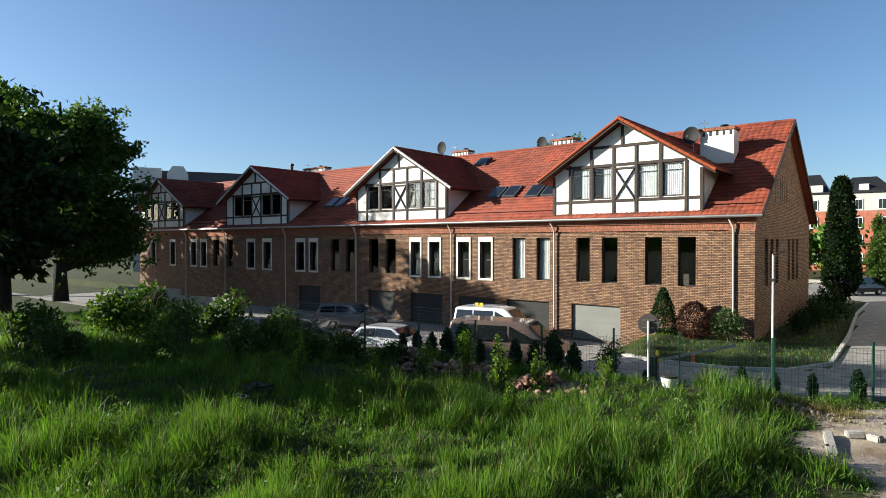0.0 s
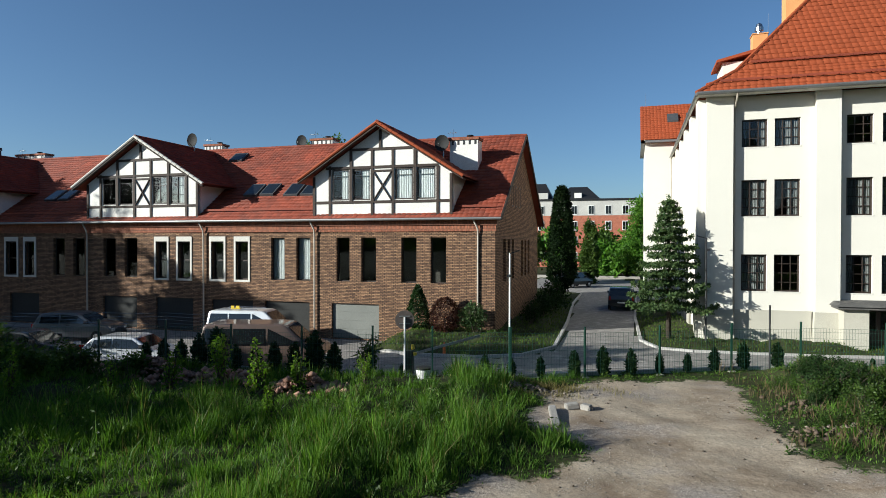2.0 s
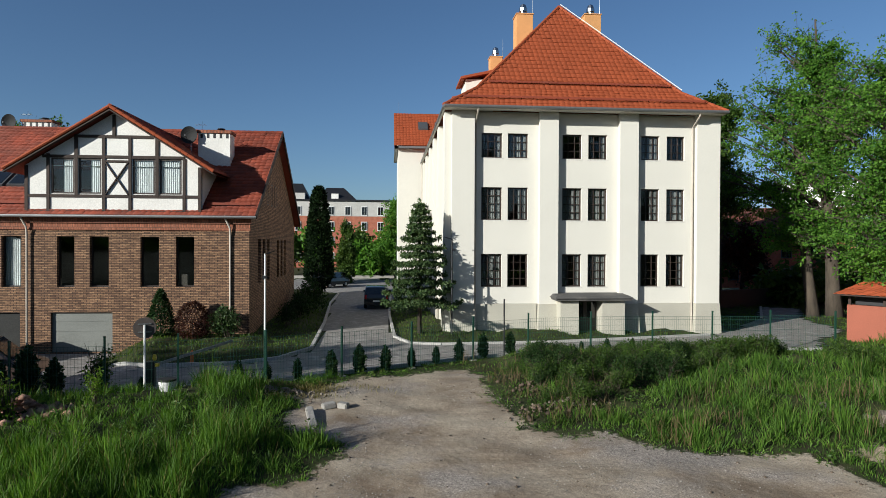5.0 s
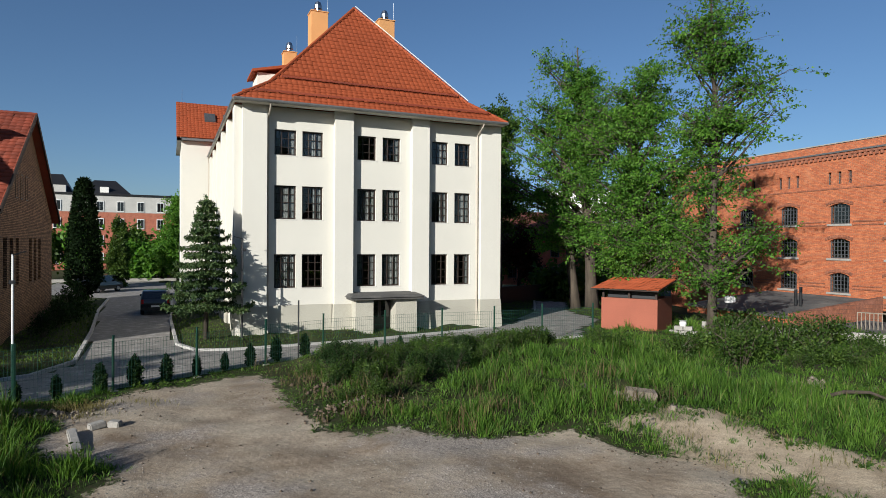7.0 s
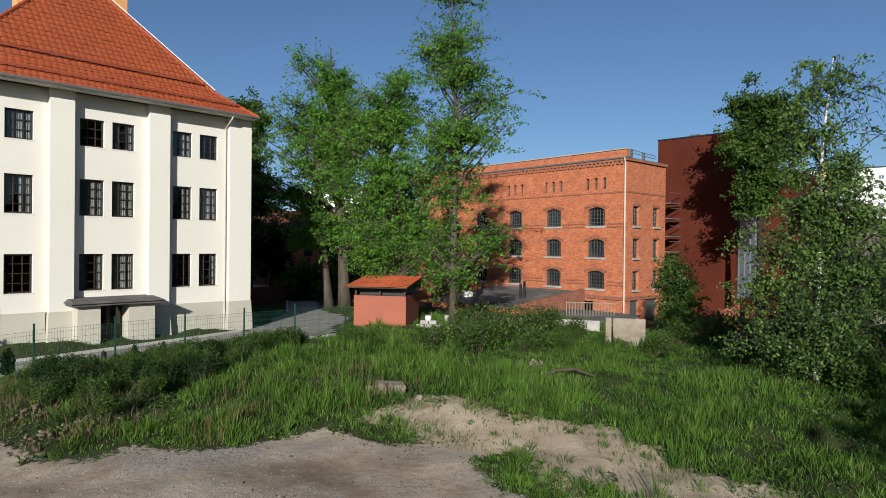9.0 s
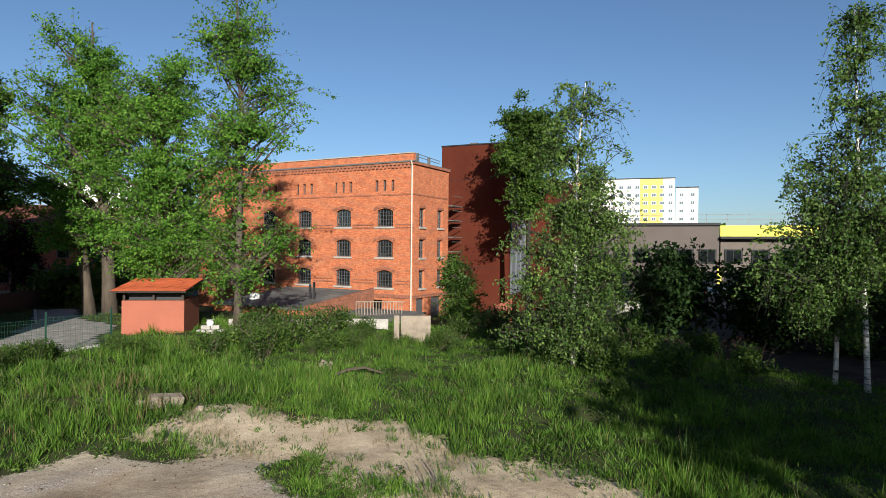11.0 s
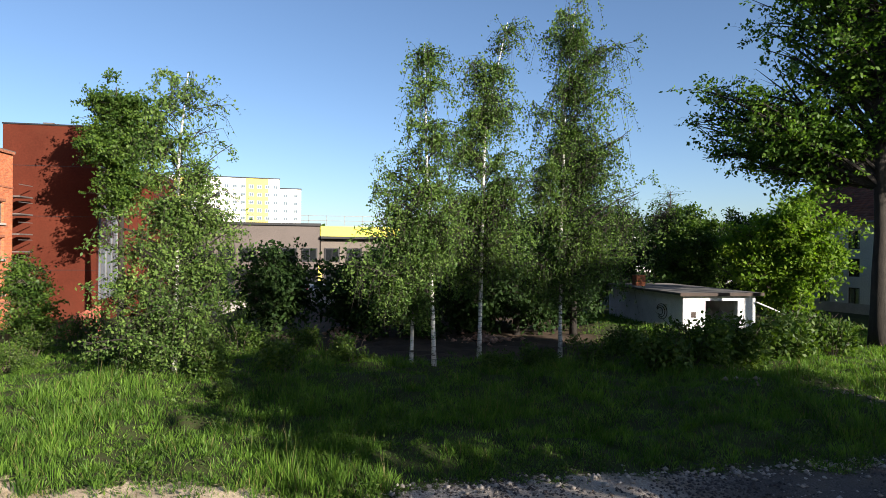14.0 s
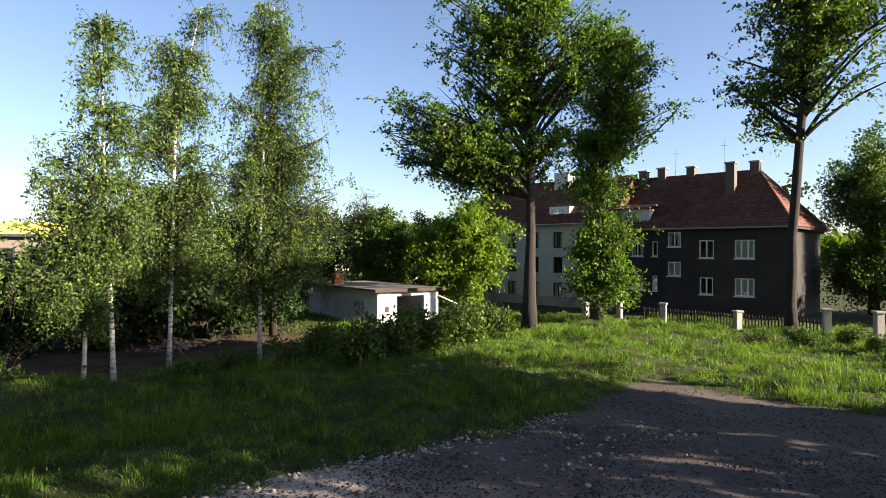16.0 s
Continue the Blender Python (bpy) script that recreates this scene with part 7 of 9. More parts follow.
# grass: thin bent blades
def blades(name, px, py, h, w, mat, seed, label, lean=0.35, out=None):
    rng = np.random.default_rng(seed)
    n = len(px)
    z = height(px, py)
    a = rng.uniform(0, 2 * math.pi, n)
    d = np.stack([np.cos(a), np.sin(a)], 1)
    b = rng.uniform(0, 2 * math.pi, n)
    l = rng.normal(0, lean, n)[:, None] * h[:, None] * np.stack([np.cos(b), np.sin(b)], 1)
    if out is not None:
        l = l + out
    base = np.stack([px, py], 1)
    v = np.zeros((n, 4, 3))                 # foot, two shoulders, tip
    v[:, 0, :2], v[:, 0, 2] = base, z - 0.02
    m = base + l * 0.3
    v[:, 1, :2], v[:, 3, :2] = m + d * w[:, None] * 0.55, m - d * w[:, None] * 0.55
    v[:, 1, 2] = v[:, 3, 2] = z + h * 0.5
    v[:, 2, :2] = base + l
    v[:, 2, 2] = z + h
    me = raw_mesh(name, v.reshape(-1, 3), np.arange(4 * n).reshape(n, 4), None, mat)
    return tagged(new(name, me), label, "grass", kind="stuff")


BANK = [(3.4, 16.6), (5.6, 17.2), (8.0, 19.6), (12.0, 22.0), (16.0, 24.0), (20.0, 25.0), (19.0, 26.8), (3.4, 26.0)]


def meadow(gx, gy, n, rng):
    """Where the rough grass grows, how tall, and the ragged distance to the bare track."""
    dd = np.maximum(edge_dist(gx, gy, DIRT), edge_dist(gx, gy, SAND) - 0.2 - 1.5 * rng.uniform(0, 1, n) ** 3)
    rag = 0.5 * wob(gx, gy, 1.3, 11) + 0.35 * wob(gx, gy, 3.7, 12)
    ok = (dd + rag * 0.7 < rng.normal(-0.1, 0.2, n)) & (edge_dist(gx, gy, YARD) < -0.35) & (edge_dist(gx, gy, SOIL) < rng.normal(-0.5, 1.2, n))
    ok &= ~((gx > 3) & (gx < 19) & (gy > 32.5)) & ~((gx < -7) & (gy > 32.9)) & ~((gx > 36) & (gy > 10)) & (gy < 45)
    ok &= ~(((gy > 25.2) & (gx < -3.4) & (gx > -13.4)) | ((gy > 30) & (gx < 20)) | ((gx > 22) & (gy > 31)))
    ok &= np.hypot(gx + 6.7, gy - 19.5) > 0.9
    ok &= ~((gx > -19.5) & (gx < -9.3) & (np.abs(gy - 18.0) < 0.9) & (rng.uniform(0, 1, n) < 0.85))
    bank = ramp(edge_dist(gx, gy, BANK) + 0.6 * wob(gx, gy, 1.5, 35), -0.6, 0.6)
    ok &= rng.uniform(0, 1, n) > 0.6 * bank
    lump = np.clip(0.5 + 0.7 * wob(gx, gy, 0.7, 33), 0, 1) * 0.35 + np.clip(0.5 + 0.8 * wob(gx, gy, 2.3, 31), 0, 1) * 0.35 + np.clip(0.5 + 0.9 * wob(gx, gy, 5.5, 32), 0, 1) * 0.3
    tallness = ((0.06 + 0.82 * lump ** 1.7) * (1 - 0.4 * ramp(gx - gy * 0.4, 9, 16)) * ramp(-dd - rag * 0.7, -0.2, 1.2) + 0.08) * (0.4 + 0.6 * ramp(-edge_dist(gx, gy, YARD), 0.4, 3.0)) * (1 - 0.6 * bank)
    return ok, tallness, dd + rag * 0.7, lump


def ring(n, rng, far=40.0, power=1.45):
    ang = np.radians(rng.uniform(-78, 168, n))      # from +y, clockwise
    rad = 9.5 + far * rng.uniform(0, 1, n) ** power
    return rad * np.sin(ang), rad * np.cos(ang), rad


rng = np.random.default_rng(21)
N, PER = 36000, 22
gx, gy, rad = ring(N, rng)
ok, grow, dd, lump = meadow(gx, gy, N, rng)
ok &= rng.uniform(0, 1, N) < 0.12 + 1.25 * lump
gx, gy, rad, grow = gx[ok], gy[ok], rad[ok], (grow * rng.uniform(0.6, 1.5, N))[ok]
size = (0.07 + 0.0045 * rad) * rng.uniform(0.7, 1.5, len(gx))
k = np.repeat(np.arange(len(gx)), PER)
u = rng.uniform(0, 2 * math.pi, len(k))
f = np.sqrt(rng.uniform(0, 1, len(k)))
off = np.stack([np.cos(u), np.sin(u)], 1) * (f * size[k])[:, None]
hh = grow[k] * (1.1 - 0.45 * f) * rng.uniform(0.6, 1.2, len(k))
dry = rng.uniform(0, 1, len(k)) < 0.06
for name, sel, mat, tall, thin, label in (("meadow_grass", ~dry, GRASS, 1.0, 1.0, "tall tufted green meadow grass over the rough lot"), ("dry_grass", dry, GRASS_DRY, 1.2, 0.6, "dry pale grass stalks among the green")):
    blades(name, gx[k][sel] + off[sel, 0], gy[k][sel] + off[sel, 1], hh[sel] * tall, (0.008 + 0.00055 * rad[k][sel]) * thin, mat, 22, label, 0.3, off[sel] * 1.1)
N = 260000
gx, gy, rad = ring(N, rng)
ok, grow, dd, lump = meadow(gx, gy, N, rng)
blades("short_grass", gx[ok], gy[ok], (grow * 0.5 * rng.uniform(0.6, 1.3, N))[ok], (0.009 + 0.0007 * rad)[ok], GRASS, 26, "short grass between the tufts", 0.5)

# broad-leaved weeds in low mounds among the grass
N, PER = 3400, 44
gx, gy, rad = ring(N, rng, 26.0, 1.2)
ok, grow, dd, lump = meadow(gx, gy, N, rng)
ok &= (rng.uniform(0, 1, N) < 0.12 + 0.75 * np.clip(0.5 + 0.8 * wob(gx, gy, 0.45, 71), 0, 1)) | (np.abs(dd + 0.5) < 0.3)
gx, gy, grow = gx[ok], gy[ok], grow[ok] * rng.uniform(0.5, 1.35, N)[ok] + 0.05
k = np.repeat(np.arange(len(gx)), PER)
d = rng.normal(size=(len(k), 3))
d *= rng.uniform(0.3, 1, (len(k), 1)) ** 0.5 / np.linalg.norm(d, axis=1, keepdims=True)
wx, wy = gx[k] + d[:, 0] * (0.16 + 0.35 * grow[k]), gy[k] + d[:, 1] * (0.16 + 0.35 * grow[k])
cen = np.stack([wx, wy, height(wx, wy) + np.abs(d[:, 2]) * grow[k] * 1.15], 1)
tagged(new("meadow_weeds", leaf_mesh("meadow_weeds", cen, rng, 0.085, LEAF_SHRUB, -0.2, 0.45, 0.5)), "broad-leaved green weeds among the grass", "weeds", kind="stuff")
N = 60000
lx, ly = rng.uniform(-14, 34, N), rng.uniform(24.5, 56, N)
okl = (edge_dist(lx, ly, YARD) < -0.12) & (((lx < -3.4) & (lx > -13.3) & ((ly < 32.9) | (lx > -7.1))) | ((lx > 0) & (lx < 20) & (ly < 33.2) & (ly > 29)) | ((lx > 0) & (lx < 2.8) & (ly > 30)) | ((lx > 20.5) & (ly > 30)))
lx, ly = lx[okl], ly[okl]
blades("lawn_grass", lx, ly, rng.uniform(0.05, 0.16, len(lx)), np.full(len(lx), 0.035), LAWN, 24, "short mown lawn beside the paving")

N = 9000
sx, sy = rng.uniform(3, 15, N), rng.uniform(14, 26, N)
de = edge_dist(sx, sy, DIRT)
ok = (de < -0.1) & (de > -5) & (edge_dist(sx, sy, YARD) < -0.6) & (sx + sy < 34) & (rng.uniform(0, 1, N) < np.clip(0.1 + 0.9 * wob(sx, sy, 1.6, 91), 0, 1))
blades("dead_stalks", sx[ok], sy[ok], rng.uniform(0.2, 0.75, int(ok.sum())), np.full(int(ok.sum()), 0.016), STALK, 92, "dead brown stalks standing among the brambles", 0.5)
N = 2600
sx, sy = rng.normal(-3.4, 1.3, N), rng.normal(21.0, 0.5, N)
ok = (edge_dist(sx, sy, YARD) < -0.5) & (wob(sx, sy, 2.2, 96) > -0.1)
blades("straw_patch", sx[ok], sy[ok], rng.uniform(0.06, 0.26, int(ok.sum())), np.full(int(ok.sum()), 0.018), GRASS_DRY, 97, "yellow trampled straw at the head of the track", 0.8)
N = 5200
sx, sy = rng.uniform(9, 16, N), rng.uniform(-2, 15, N)
ok = (edge_dist(sx, sy, SAND) > -0.3) & (wob(sx, sy, 2.6, 93) > 0.35)
blades("sand_tufts", sx[ok], sy[ok], rng.uniform(0.08, 0.3, int(ok.sum())), np.full(int(ok.sum()), 0.012), GRASS_DRY, 94, "thin dry tufts on the sandy patches", 0.5)

# stones on the track
rng = np.random.default_rng(41)


def stones(name, px, py, r, mat, label, sink=0.3):
    n = len(px)
    base = np.array([(1, 0, 0), (-1, 0, 0), (0, 1, 0), (0, -1, 0), (0, 0, 0.7), (0, 0, -0.7)], float)
    faces = np.array([(0, 2, 4), (2, 1, 4), (1, 3, 4), (3, 0, 4), (2, 0, 5), (1, 2, 5), (3, 1, 5), (0, 3, 5)])
    v = base[None] * rng.uniform(0.6, 1.3, (n, 6, 1)) * r[:, None, None]
    a = rng.uniform(0, 6.28, n)
    c, s = np.cos(a)[:, None], np.sin(a)[:, None]
    v = np.stack([v[..., 0] * c - v[..., 1] * s, v[..., 0] * s + v[..., 1] * c, v[..., 2]], -1)
    v[..., 0] += px[:, None]
    v[..., 1] += py[:, None]
    v[..., 2] += (height(px, py) + r * sink)[:, None]
    f = (np.arange(n)[:, None, None] * 6 + faces[None]).reshape(-1, 3)
    return tagged(new(name, raw_mesh(name, v.reshape(-1, 3), None, f, mat)), label, "stones", kind="stuff")


N = 60000
ang = np.radians(rng.uniform(-20, 108, N))
rad = 10 + 14 * rng.uniform(0, 1, N)
sx, sy = rad * np.sin(ang), rad * np.cos(ang)
ok = (edge_dist(sx, sy, DIRT) + 0.5 * wob(sx, sy, 1.3, 11) > -0.3) & (rng.uniform(0, 1, N) < np.clip(0.12 + 0.6 * wob(sx, sy, 0.9, 44), 0.05, 1))
blades_n = int(ok.sum())
stones("gravel", sx[ok], sy[ok], 0.007 + 0.018 * rng.uniform(0, 1, blades_n) ** 3, PEBBLE, "loose grey gravel on the dirt track")
cx = np.concatenate([rng.normal(12.7, 0.25, 700), rng.normal(10.3, 1.3, 300)])
cy = np.concatenate([rng.uniform(-15, -0.5, 700), rng.uniform(-16, -9, 300)])
stones("rubble_edge", cx, cy, 0.02 + 0.07 * rng.uniform(0, 1, 1000) ** 3, PEBBLE, "row of broken stones along the track edge")

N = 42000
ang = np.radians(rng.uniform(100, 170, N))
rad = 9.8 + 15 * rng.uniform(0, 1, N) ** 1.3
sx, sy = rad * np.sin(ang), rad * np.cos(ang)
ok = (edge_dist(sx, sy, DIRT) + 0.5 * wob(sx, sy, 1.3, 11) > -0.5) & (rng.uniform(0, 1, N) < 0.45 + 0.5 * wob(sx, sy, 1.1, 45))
stones("grit", sx[ok], sy[ok], 0.022 + 0.035 * rng.uniform(0, 1, int(ok.sum())) ** 2, GRIT, "coarse brown-grey gravel, darkened for the shade on the track", 0.1)

N = 30000
ang = np.radians(rng.uniform(-30, 168, N))
rad = 9.8 + 13 * rng.uniform(0, 1, N)
sx, sy = rad * np.sin(ang), rad * np.cos(ang)
de = edge_dist(sx, sy, DIRT) + 0.5 * wob(sx, sy, 1.3, 11)
ok = (de > -0.6) & (rng.uniform(0, 1, N) < 0.06 + 0.6 * np.exp(-((de - 0.2) / 0.5) ** 2) * np.clip(0.5 + 0.8 * wob(sx, sy, 0.8, 46), 0, 1))
stones("clods", sx[ok], sy[ok], 0.012 + 0.04 * rng.uniform(0, 1, int(ok.sum())) ** 3, CLOD, "dark clods of earth along the track edge", 0.2)

# ---- fence ----
POST = Geo().box(-0.03, -0.03, -0.05, 0.03, 0.03, 1.86).box(-0.035, -0.035, 1.86, 0.035, 0.035, 1.89).data("post", GREEN_METAL)


def mesh_panel(w):
    """A welded wire panel: thin upright wires between a few level ones."""
    g = Geo()
    n = int(w / 0.1)
    for i in range(n + 1):
        x = w * i / n
        g.beam((x, 0, 0.06), (x, 0, 1.66), 0.006, 0.006, (0, 1, 0))
    for z in (0.08, 0.3, 0.5, 0.75, 1.0, 1.25, 1.5, 1.64):
        g.beam((0, 0.006, z), (w, 0.006, z), 0.008, 0.008)
    return g


for i, (a, b) in enumerate(zip(FENCE, FENCE[1:])):
    za, zb = (min(0.12, gh(*p)) for p in (a, b))
    ln, yaw = math.hypot(b[0] - a[0], b[1] - a[1]), math.degrees(math.atan2(b[1] - a[1], b[0] - a[0]))
    t = thing("wire_fence", "dark green welded wire fence panel with post", "fence", pose(*a, za, 0, 0, yaw), "boundary fence")
    part("post", POST, None, t)
    part("wire_mesh", mesh_panel(ln - 0.06), WIRE, t)["kind"] = "stuff"
    part("footing", Geo().box(-0.12, -0.12, -0.2, 0.12, 0.12, 0.05), CONCRETE, t)
t = thing("fence_post", "end post of the dark green fence", "fence post", pose(*FENCE[-1], gh(*FENCE[-1])), "boundary fence")
part("post", POST, None, t)
g = Geo()
for a, b in zip(FENCE[:3], FENCE[1:4]):
    for k in range(5):
        z = 1.75 + 0.13 * k
        g.tube([(*a, z), ((a[0] + b[0]) / 2, (a[1] + b[1]) / 2, z - 0.05), (*b, z)], [0.006] * 3, 3, False)
solid("strung_wire", g, STEEL, "bright wires strung along the shaded fence", "wire")
t = thing("lamp_post", "slim white lamp post rising from a green fence post", "street lamp", pose(-4.3, 22.14, 0))
part("lower_pole", Geo().tube([(0, 0, 0), (0, 0, 1.95)], [0.045, 0.045], 10), GREEN_METAL, t)
part("upper_pole", Geo().tube([(0, 0, 1.95), (0, 0, 4.62)], [0.036, 0.03], 10), FRAME_WHITE, t)
part("lamp_head", Geo().beam((0, 0, 4.6), (0.34, 0.05, 4.72), 0.07, 0.035), BLACK, t)
part("camera_box", Geo().box(-0.09, -0.06, 3.75, 0.06, 0.05, 3.85), BLACK, t)
for x, y, h in ((5.0, 26.55, 2.6), (12.2, 32.95, 1.5)):
    t = thing("marker_pole", "thin dark metal pole by the fence", "pole", pose(x, y, 0), "marker poles")
    part("lower_pole", Geo().tube([(0, 0, 0), (0, 0, h * 0.72)], [0.03, 0.03], 8), BLACK if h > 2 else ZINC, t)
    part("upper_pole", Geo().tube([(0, 0, h * 0.72), (0, 0, h)], [0.036, 0.036], 8), BLACK, t)

t = thing("lamp_post", "slim dark lamp post at the corner of the cream building", "street lamp", pose(3.3, 32.3, 0))
part("pole", Geo().tube([(0, 0, 0), (0, 0, 5.2)], [0.05, 0.035], 10), BLACK, t)
part("lamp_head", Geo().beam((0.05, 0, 5.2), (-0.42, -0.05, 5.34), 0.09, 0.05), BLACK, t)
part("camera_box", Geo().box(0.03, -0.08, 4.6, 0.18, 0.08, 4.72), BLACK, t)
part("base_plate", Geo().box(-0.12, -0.12, 0, 0.12, 0.12, 0.06), ZINC, t)

# ---- gate and small things by the drive ----
t = thing("road_sign", "round traffic sign seen from its grey back", "road sign", pose(-7.77, 20.6, 0, 0, 0, 20))
part("pole", Geo().tube([(0, 0, 0), (0, 0, 2.35)], [0.035, 0.035], 10), FRAME_WHITE, t)
part("disc", Geo().tube([(0, 0.04, 2.25), (0, 0.06, 2.25)], [0.34, 0.34], 24), CLADDING, t, "dark grey back of the sign")
part("bracket", Geo().box(-0.2, 0.02, 2.1, 0.2, 0.039, 2.14).box(-0.2, 0.02, 2.36, 0.2, 0.039, 2.4), ZINC, t)
t = thing("gate_operator", "black gate post with a yellow warning lamp", "gate post", pose(-8.0, 21.75, 0))
part("housing", Geo().box(-0.14, -0.12, 0, 0.14, 0.12, 0.98), BLACK, t, bevel=0.02)
part("warning_lamp", Geo().tube([(0.12, 0, 1.0), (0.12, 0, 1.05), (0.12, 0, 1.2)], [0.04, 0.07, 0.05], 10).tube([(0.2, 0, 0.8), (0.2, 0, 0.9)], [0.08, 0.08], 10), YELLOW_PAINT, t)
part("barrier_arm", Geo().beam((0.15, 0.0, 0.85), (1.9, 3.2, 1.15), 0.07, 0.09), CONCRETE, t, "grey barrier arm")
t = thing("bucket", "white plastic tub with dark rim", "bucket", pose(-6.95, 20.25, gh(-6.95, 20.25) + 0.02))
part("tub", Geo().tube([(0, 0, 0), (0, 0, 0.3), (0, 0, 0.36)], [0.2, 0.26, 0.26], 20), FRAME_WHITE, t)
part("rim", Geo().tube([(0, 0, 0.36), (0, 0, 0.42)], [0.275, 0.275], 20), BLACK, t)
solid("bollard", Geo().tube([(0, 0, 0), (0, 0, 0.5), (0, 0, 0.58)], [0.07, 0.06, 0.02], 12), ORANGE, "orange plastic bollard on the lawn", "bollard", pose(-8.05, 26.3, 0))
solid("drain_grate", Geo().box(-0.5, -0.12, 0, 0.5, 0.12, 0.012), BLACK, "dark drain grate set in the paving", "drain", pose(-5.6, 24.7, 0.04, 0, 0, 5), kind="structure")

# ---- cars ----
PROFILES = {
    "van": ([(-2.42, 0.34), (-2.46, 0.9), (-2.36, 1.15), (-2.26, 1.86), (-2.12, 1.95), (0.75, 1.95), (0.98, 1.88), (1.72, 1.2), (2.32, 1.04), (2.46, 0.8), (2.46, 0.36)],
            [(-2.2, 1.2, 1.78), (-1.15, 1.2, 1.78), (-1.05, 1.2, 1.78), (0.15, 1.2, 1.78), (0.27, 1.18, 1.78), (1.42, 1.18, 1.3)], 1.9, 1.95, (-1.45, 1.55), 0.34),
    "hatch": ([(-2.0, 0.3), (-2.06, 0.75), (-1.95, 0.98), (-1.55, 1.4), (-1.2, 1.48), (0.15, 1.48), (0.45, 1.42), (1.12, 0.98), (1.85, 0.84), (2.04, 0.66), (2.04, 0.3)],
              [(-1.5, 1.0, 1.33), (-0.62, 1.0, 1.39), (-0.52, 1.0, 1.39), (0.3, 1.0, 1.36), (0.3, 1.0, 1.36), (0.86, 1.0, 1.08)], 1.76, 1.48, (-1.25, 1.3), 0.31),
    "suv": ([(-2.2, 0.36), (-2.26, 0.85), (-2.16, 1.08), (-1.9, 1.58), (-1.6, 1.68), (0.1, 1.68), (0.45, 1.6), (1.15, 1.1), (1.98, 0.98), (2.22, 0.78), (2.24, 0.36)],
            [(-1.8, 1.1, 1.5), (-0.72, 1.1, 1.57), (-0.62, 1.1, 1.57), (0.25, 1.1, 1.54), (0.25, 1.1, 1.54), (0.9, 1.1, 1.2)], 1.86, 1.68, (-1.35, 1.42), 0.35),
}


def car(kind, label, paint, x, y, z, yaw, roof_bars=False, size=1.0):
    prof, glass, wd, top, axles, wr = PROFILES[kind]
    name = {"van": "van", "hatch": "hatchback_car", "suv": "off_road_car"}[kind]
    c = thing(name, label, "car", pose(x, y, z, 0, 0, yaw) @ Matrix.Scale(size, 4), "parked cars")
    belt = glass[0][1]

    def half(zz, f=1.0):
        return wd / 2 * f * (1 - 0.13 * max(0.0, (zz - belt) / (top - belt)))
    g = Geo()
    rings = [(-1.0, 0.955), (-0.965, 0.985), (-0.8, 1.0), (0.8, 1.0), (0.965, 0.985), (1.0, 0.955)]
    cx, cz = 0.0, 0.8
    prof_body = prof
    for _ in range(2):                     # round the corners of the outline
        prof_body = [(p[0] + (q[0] - p[0]) * f, p[1] + (q[1] - p[1]) * f) for p, q in zip(prof_body, prof_body[1:] + prof_body[:1]) for f in (0.14, 0.86)]
    n = len(prof_body)
    for f, s in rings:
        g.v += [(cx + (px - cx) * (s if abs(f) > 0.9 else 1), f * half(pz), cz + (pz - cz) * (s if pz > cz else 1)) for px, pz in prof_body]
    for r in range(len(rings) - 1):
        for i in range(n):
            j = (i + 1) % n
            g.f.append((r * n + i, r * n + j, (r + 1) * n + j, (r + 1) * n + i))
    g.f += [tuple(range(n)), tuple(reversed(range((len(rings) - 1) * n, len(rings) * n)))]
    body = part("body", g, paint, c, smooth=False)
    for s in (-1, 1):
        for k in range(0, 6, 2):
            (x0, b0, t0), (x1, b1, t1) = glass[k], glass[k + 1]
            if x1 - x0 < 0.05:
                continue
            off = 0.012
            q = [(x0, s * (half(b0) + off), b0), (x1, s * (half(b1) + off), b1), (x1 - (0.12 if k == 4 else 0), s * (half(t1) + off), t1), (x0 + (0.1 if k == 0 else 0), s * (half(t0) + off), t0)]
            g = Geo()
            g.hexa([(a, b - s * 0.02, d) for a, b, d in q] + q)
            part("side_window", g, CAR_GLASS, c)
        part("door_handle", Geo().box(-0.3, s * half(0.9) - 0.01, belt - 0.12, -0.12, s * half(0.9) + 0.02, belt - 0.09), BLACK, c)
        part("mirror", Geo().box(0.75 if kind != "van" else 1.25, s * (wd / 2), belt, 0.95 if kind != "van" else 1.42, s * (wd / 2 + 0.16), belt + 0.15), BLACK, c)
        part("head_lamp", Geo().box(prof[-2][0] - 0.3, s * wd * 0.36 - 0.17, 0.66, prof[-2][0] + 0.012, s * wd * 0.36 + 0.17, 0.82), LAMP_CLEAR, c)
        part("tail_lamp", Geo().box(prof[1][0] - 0.012, s * wd * 0.43 - 0.07, 0.8, prof[1][0] + 0.2, s * wd * 0.43 + 0.07, 1.1), LAMP_RED, c)
        for ax in axles:
            w = part("wheel", Geo().tube([(ax, s * (wd / 2 - 0.2), wr), (ax, s * (wd / 2 - 0.17), wr), (ax, s * (wd / 2 + 0.0), wr), (ax, s * (wd / 2 + 0.02), wr)], [wr * 0.9, wr, wr, wr * 0.9], 20), RUBBER, c)
            part("rim", Geo().tube([(ax, s * (wd / 2 + 0.0), wr), (ax, s * (wd / 2 + 0.03), wr)], [wr * 0.62, wr * 0.55], 14), STEEL, w)
    # glass in front and behind
    for (p, q, nm) in ((prof[6], prof[7], "windscreen"), (prof[2], prof[3], "rear_window")):
        d = Vector((q[0] - p[0], 0, q[1] - p[1])).normalized()
        nrm = Vector((-d.z, 0, d.x))
        if (nrm.x < 0) == (nm == "windscreen"):
            nrm = -nrm
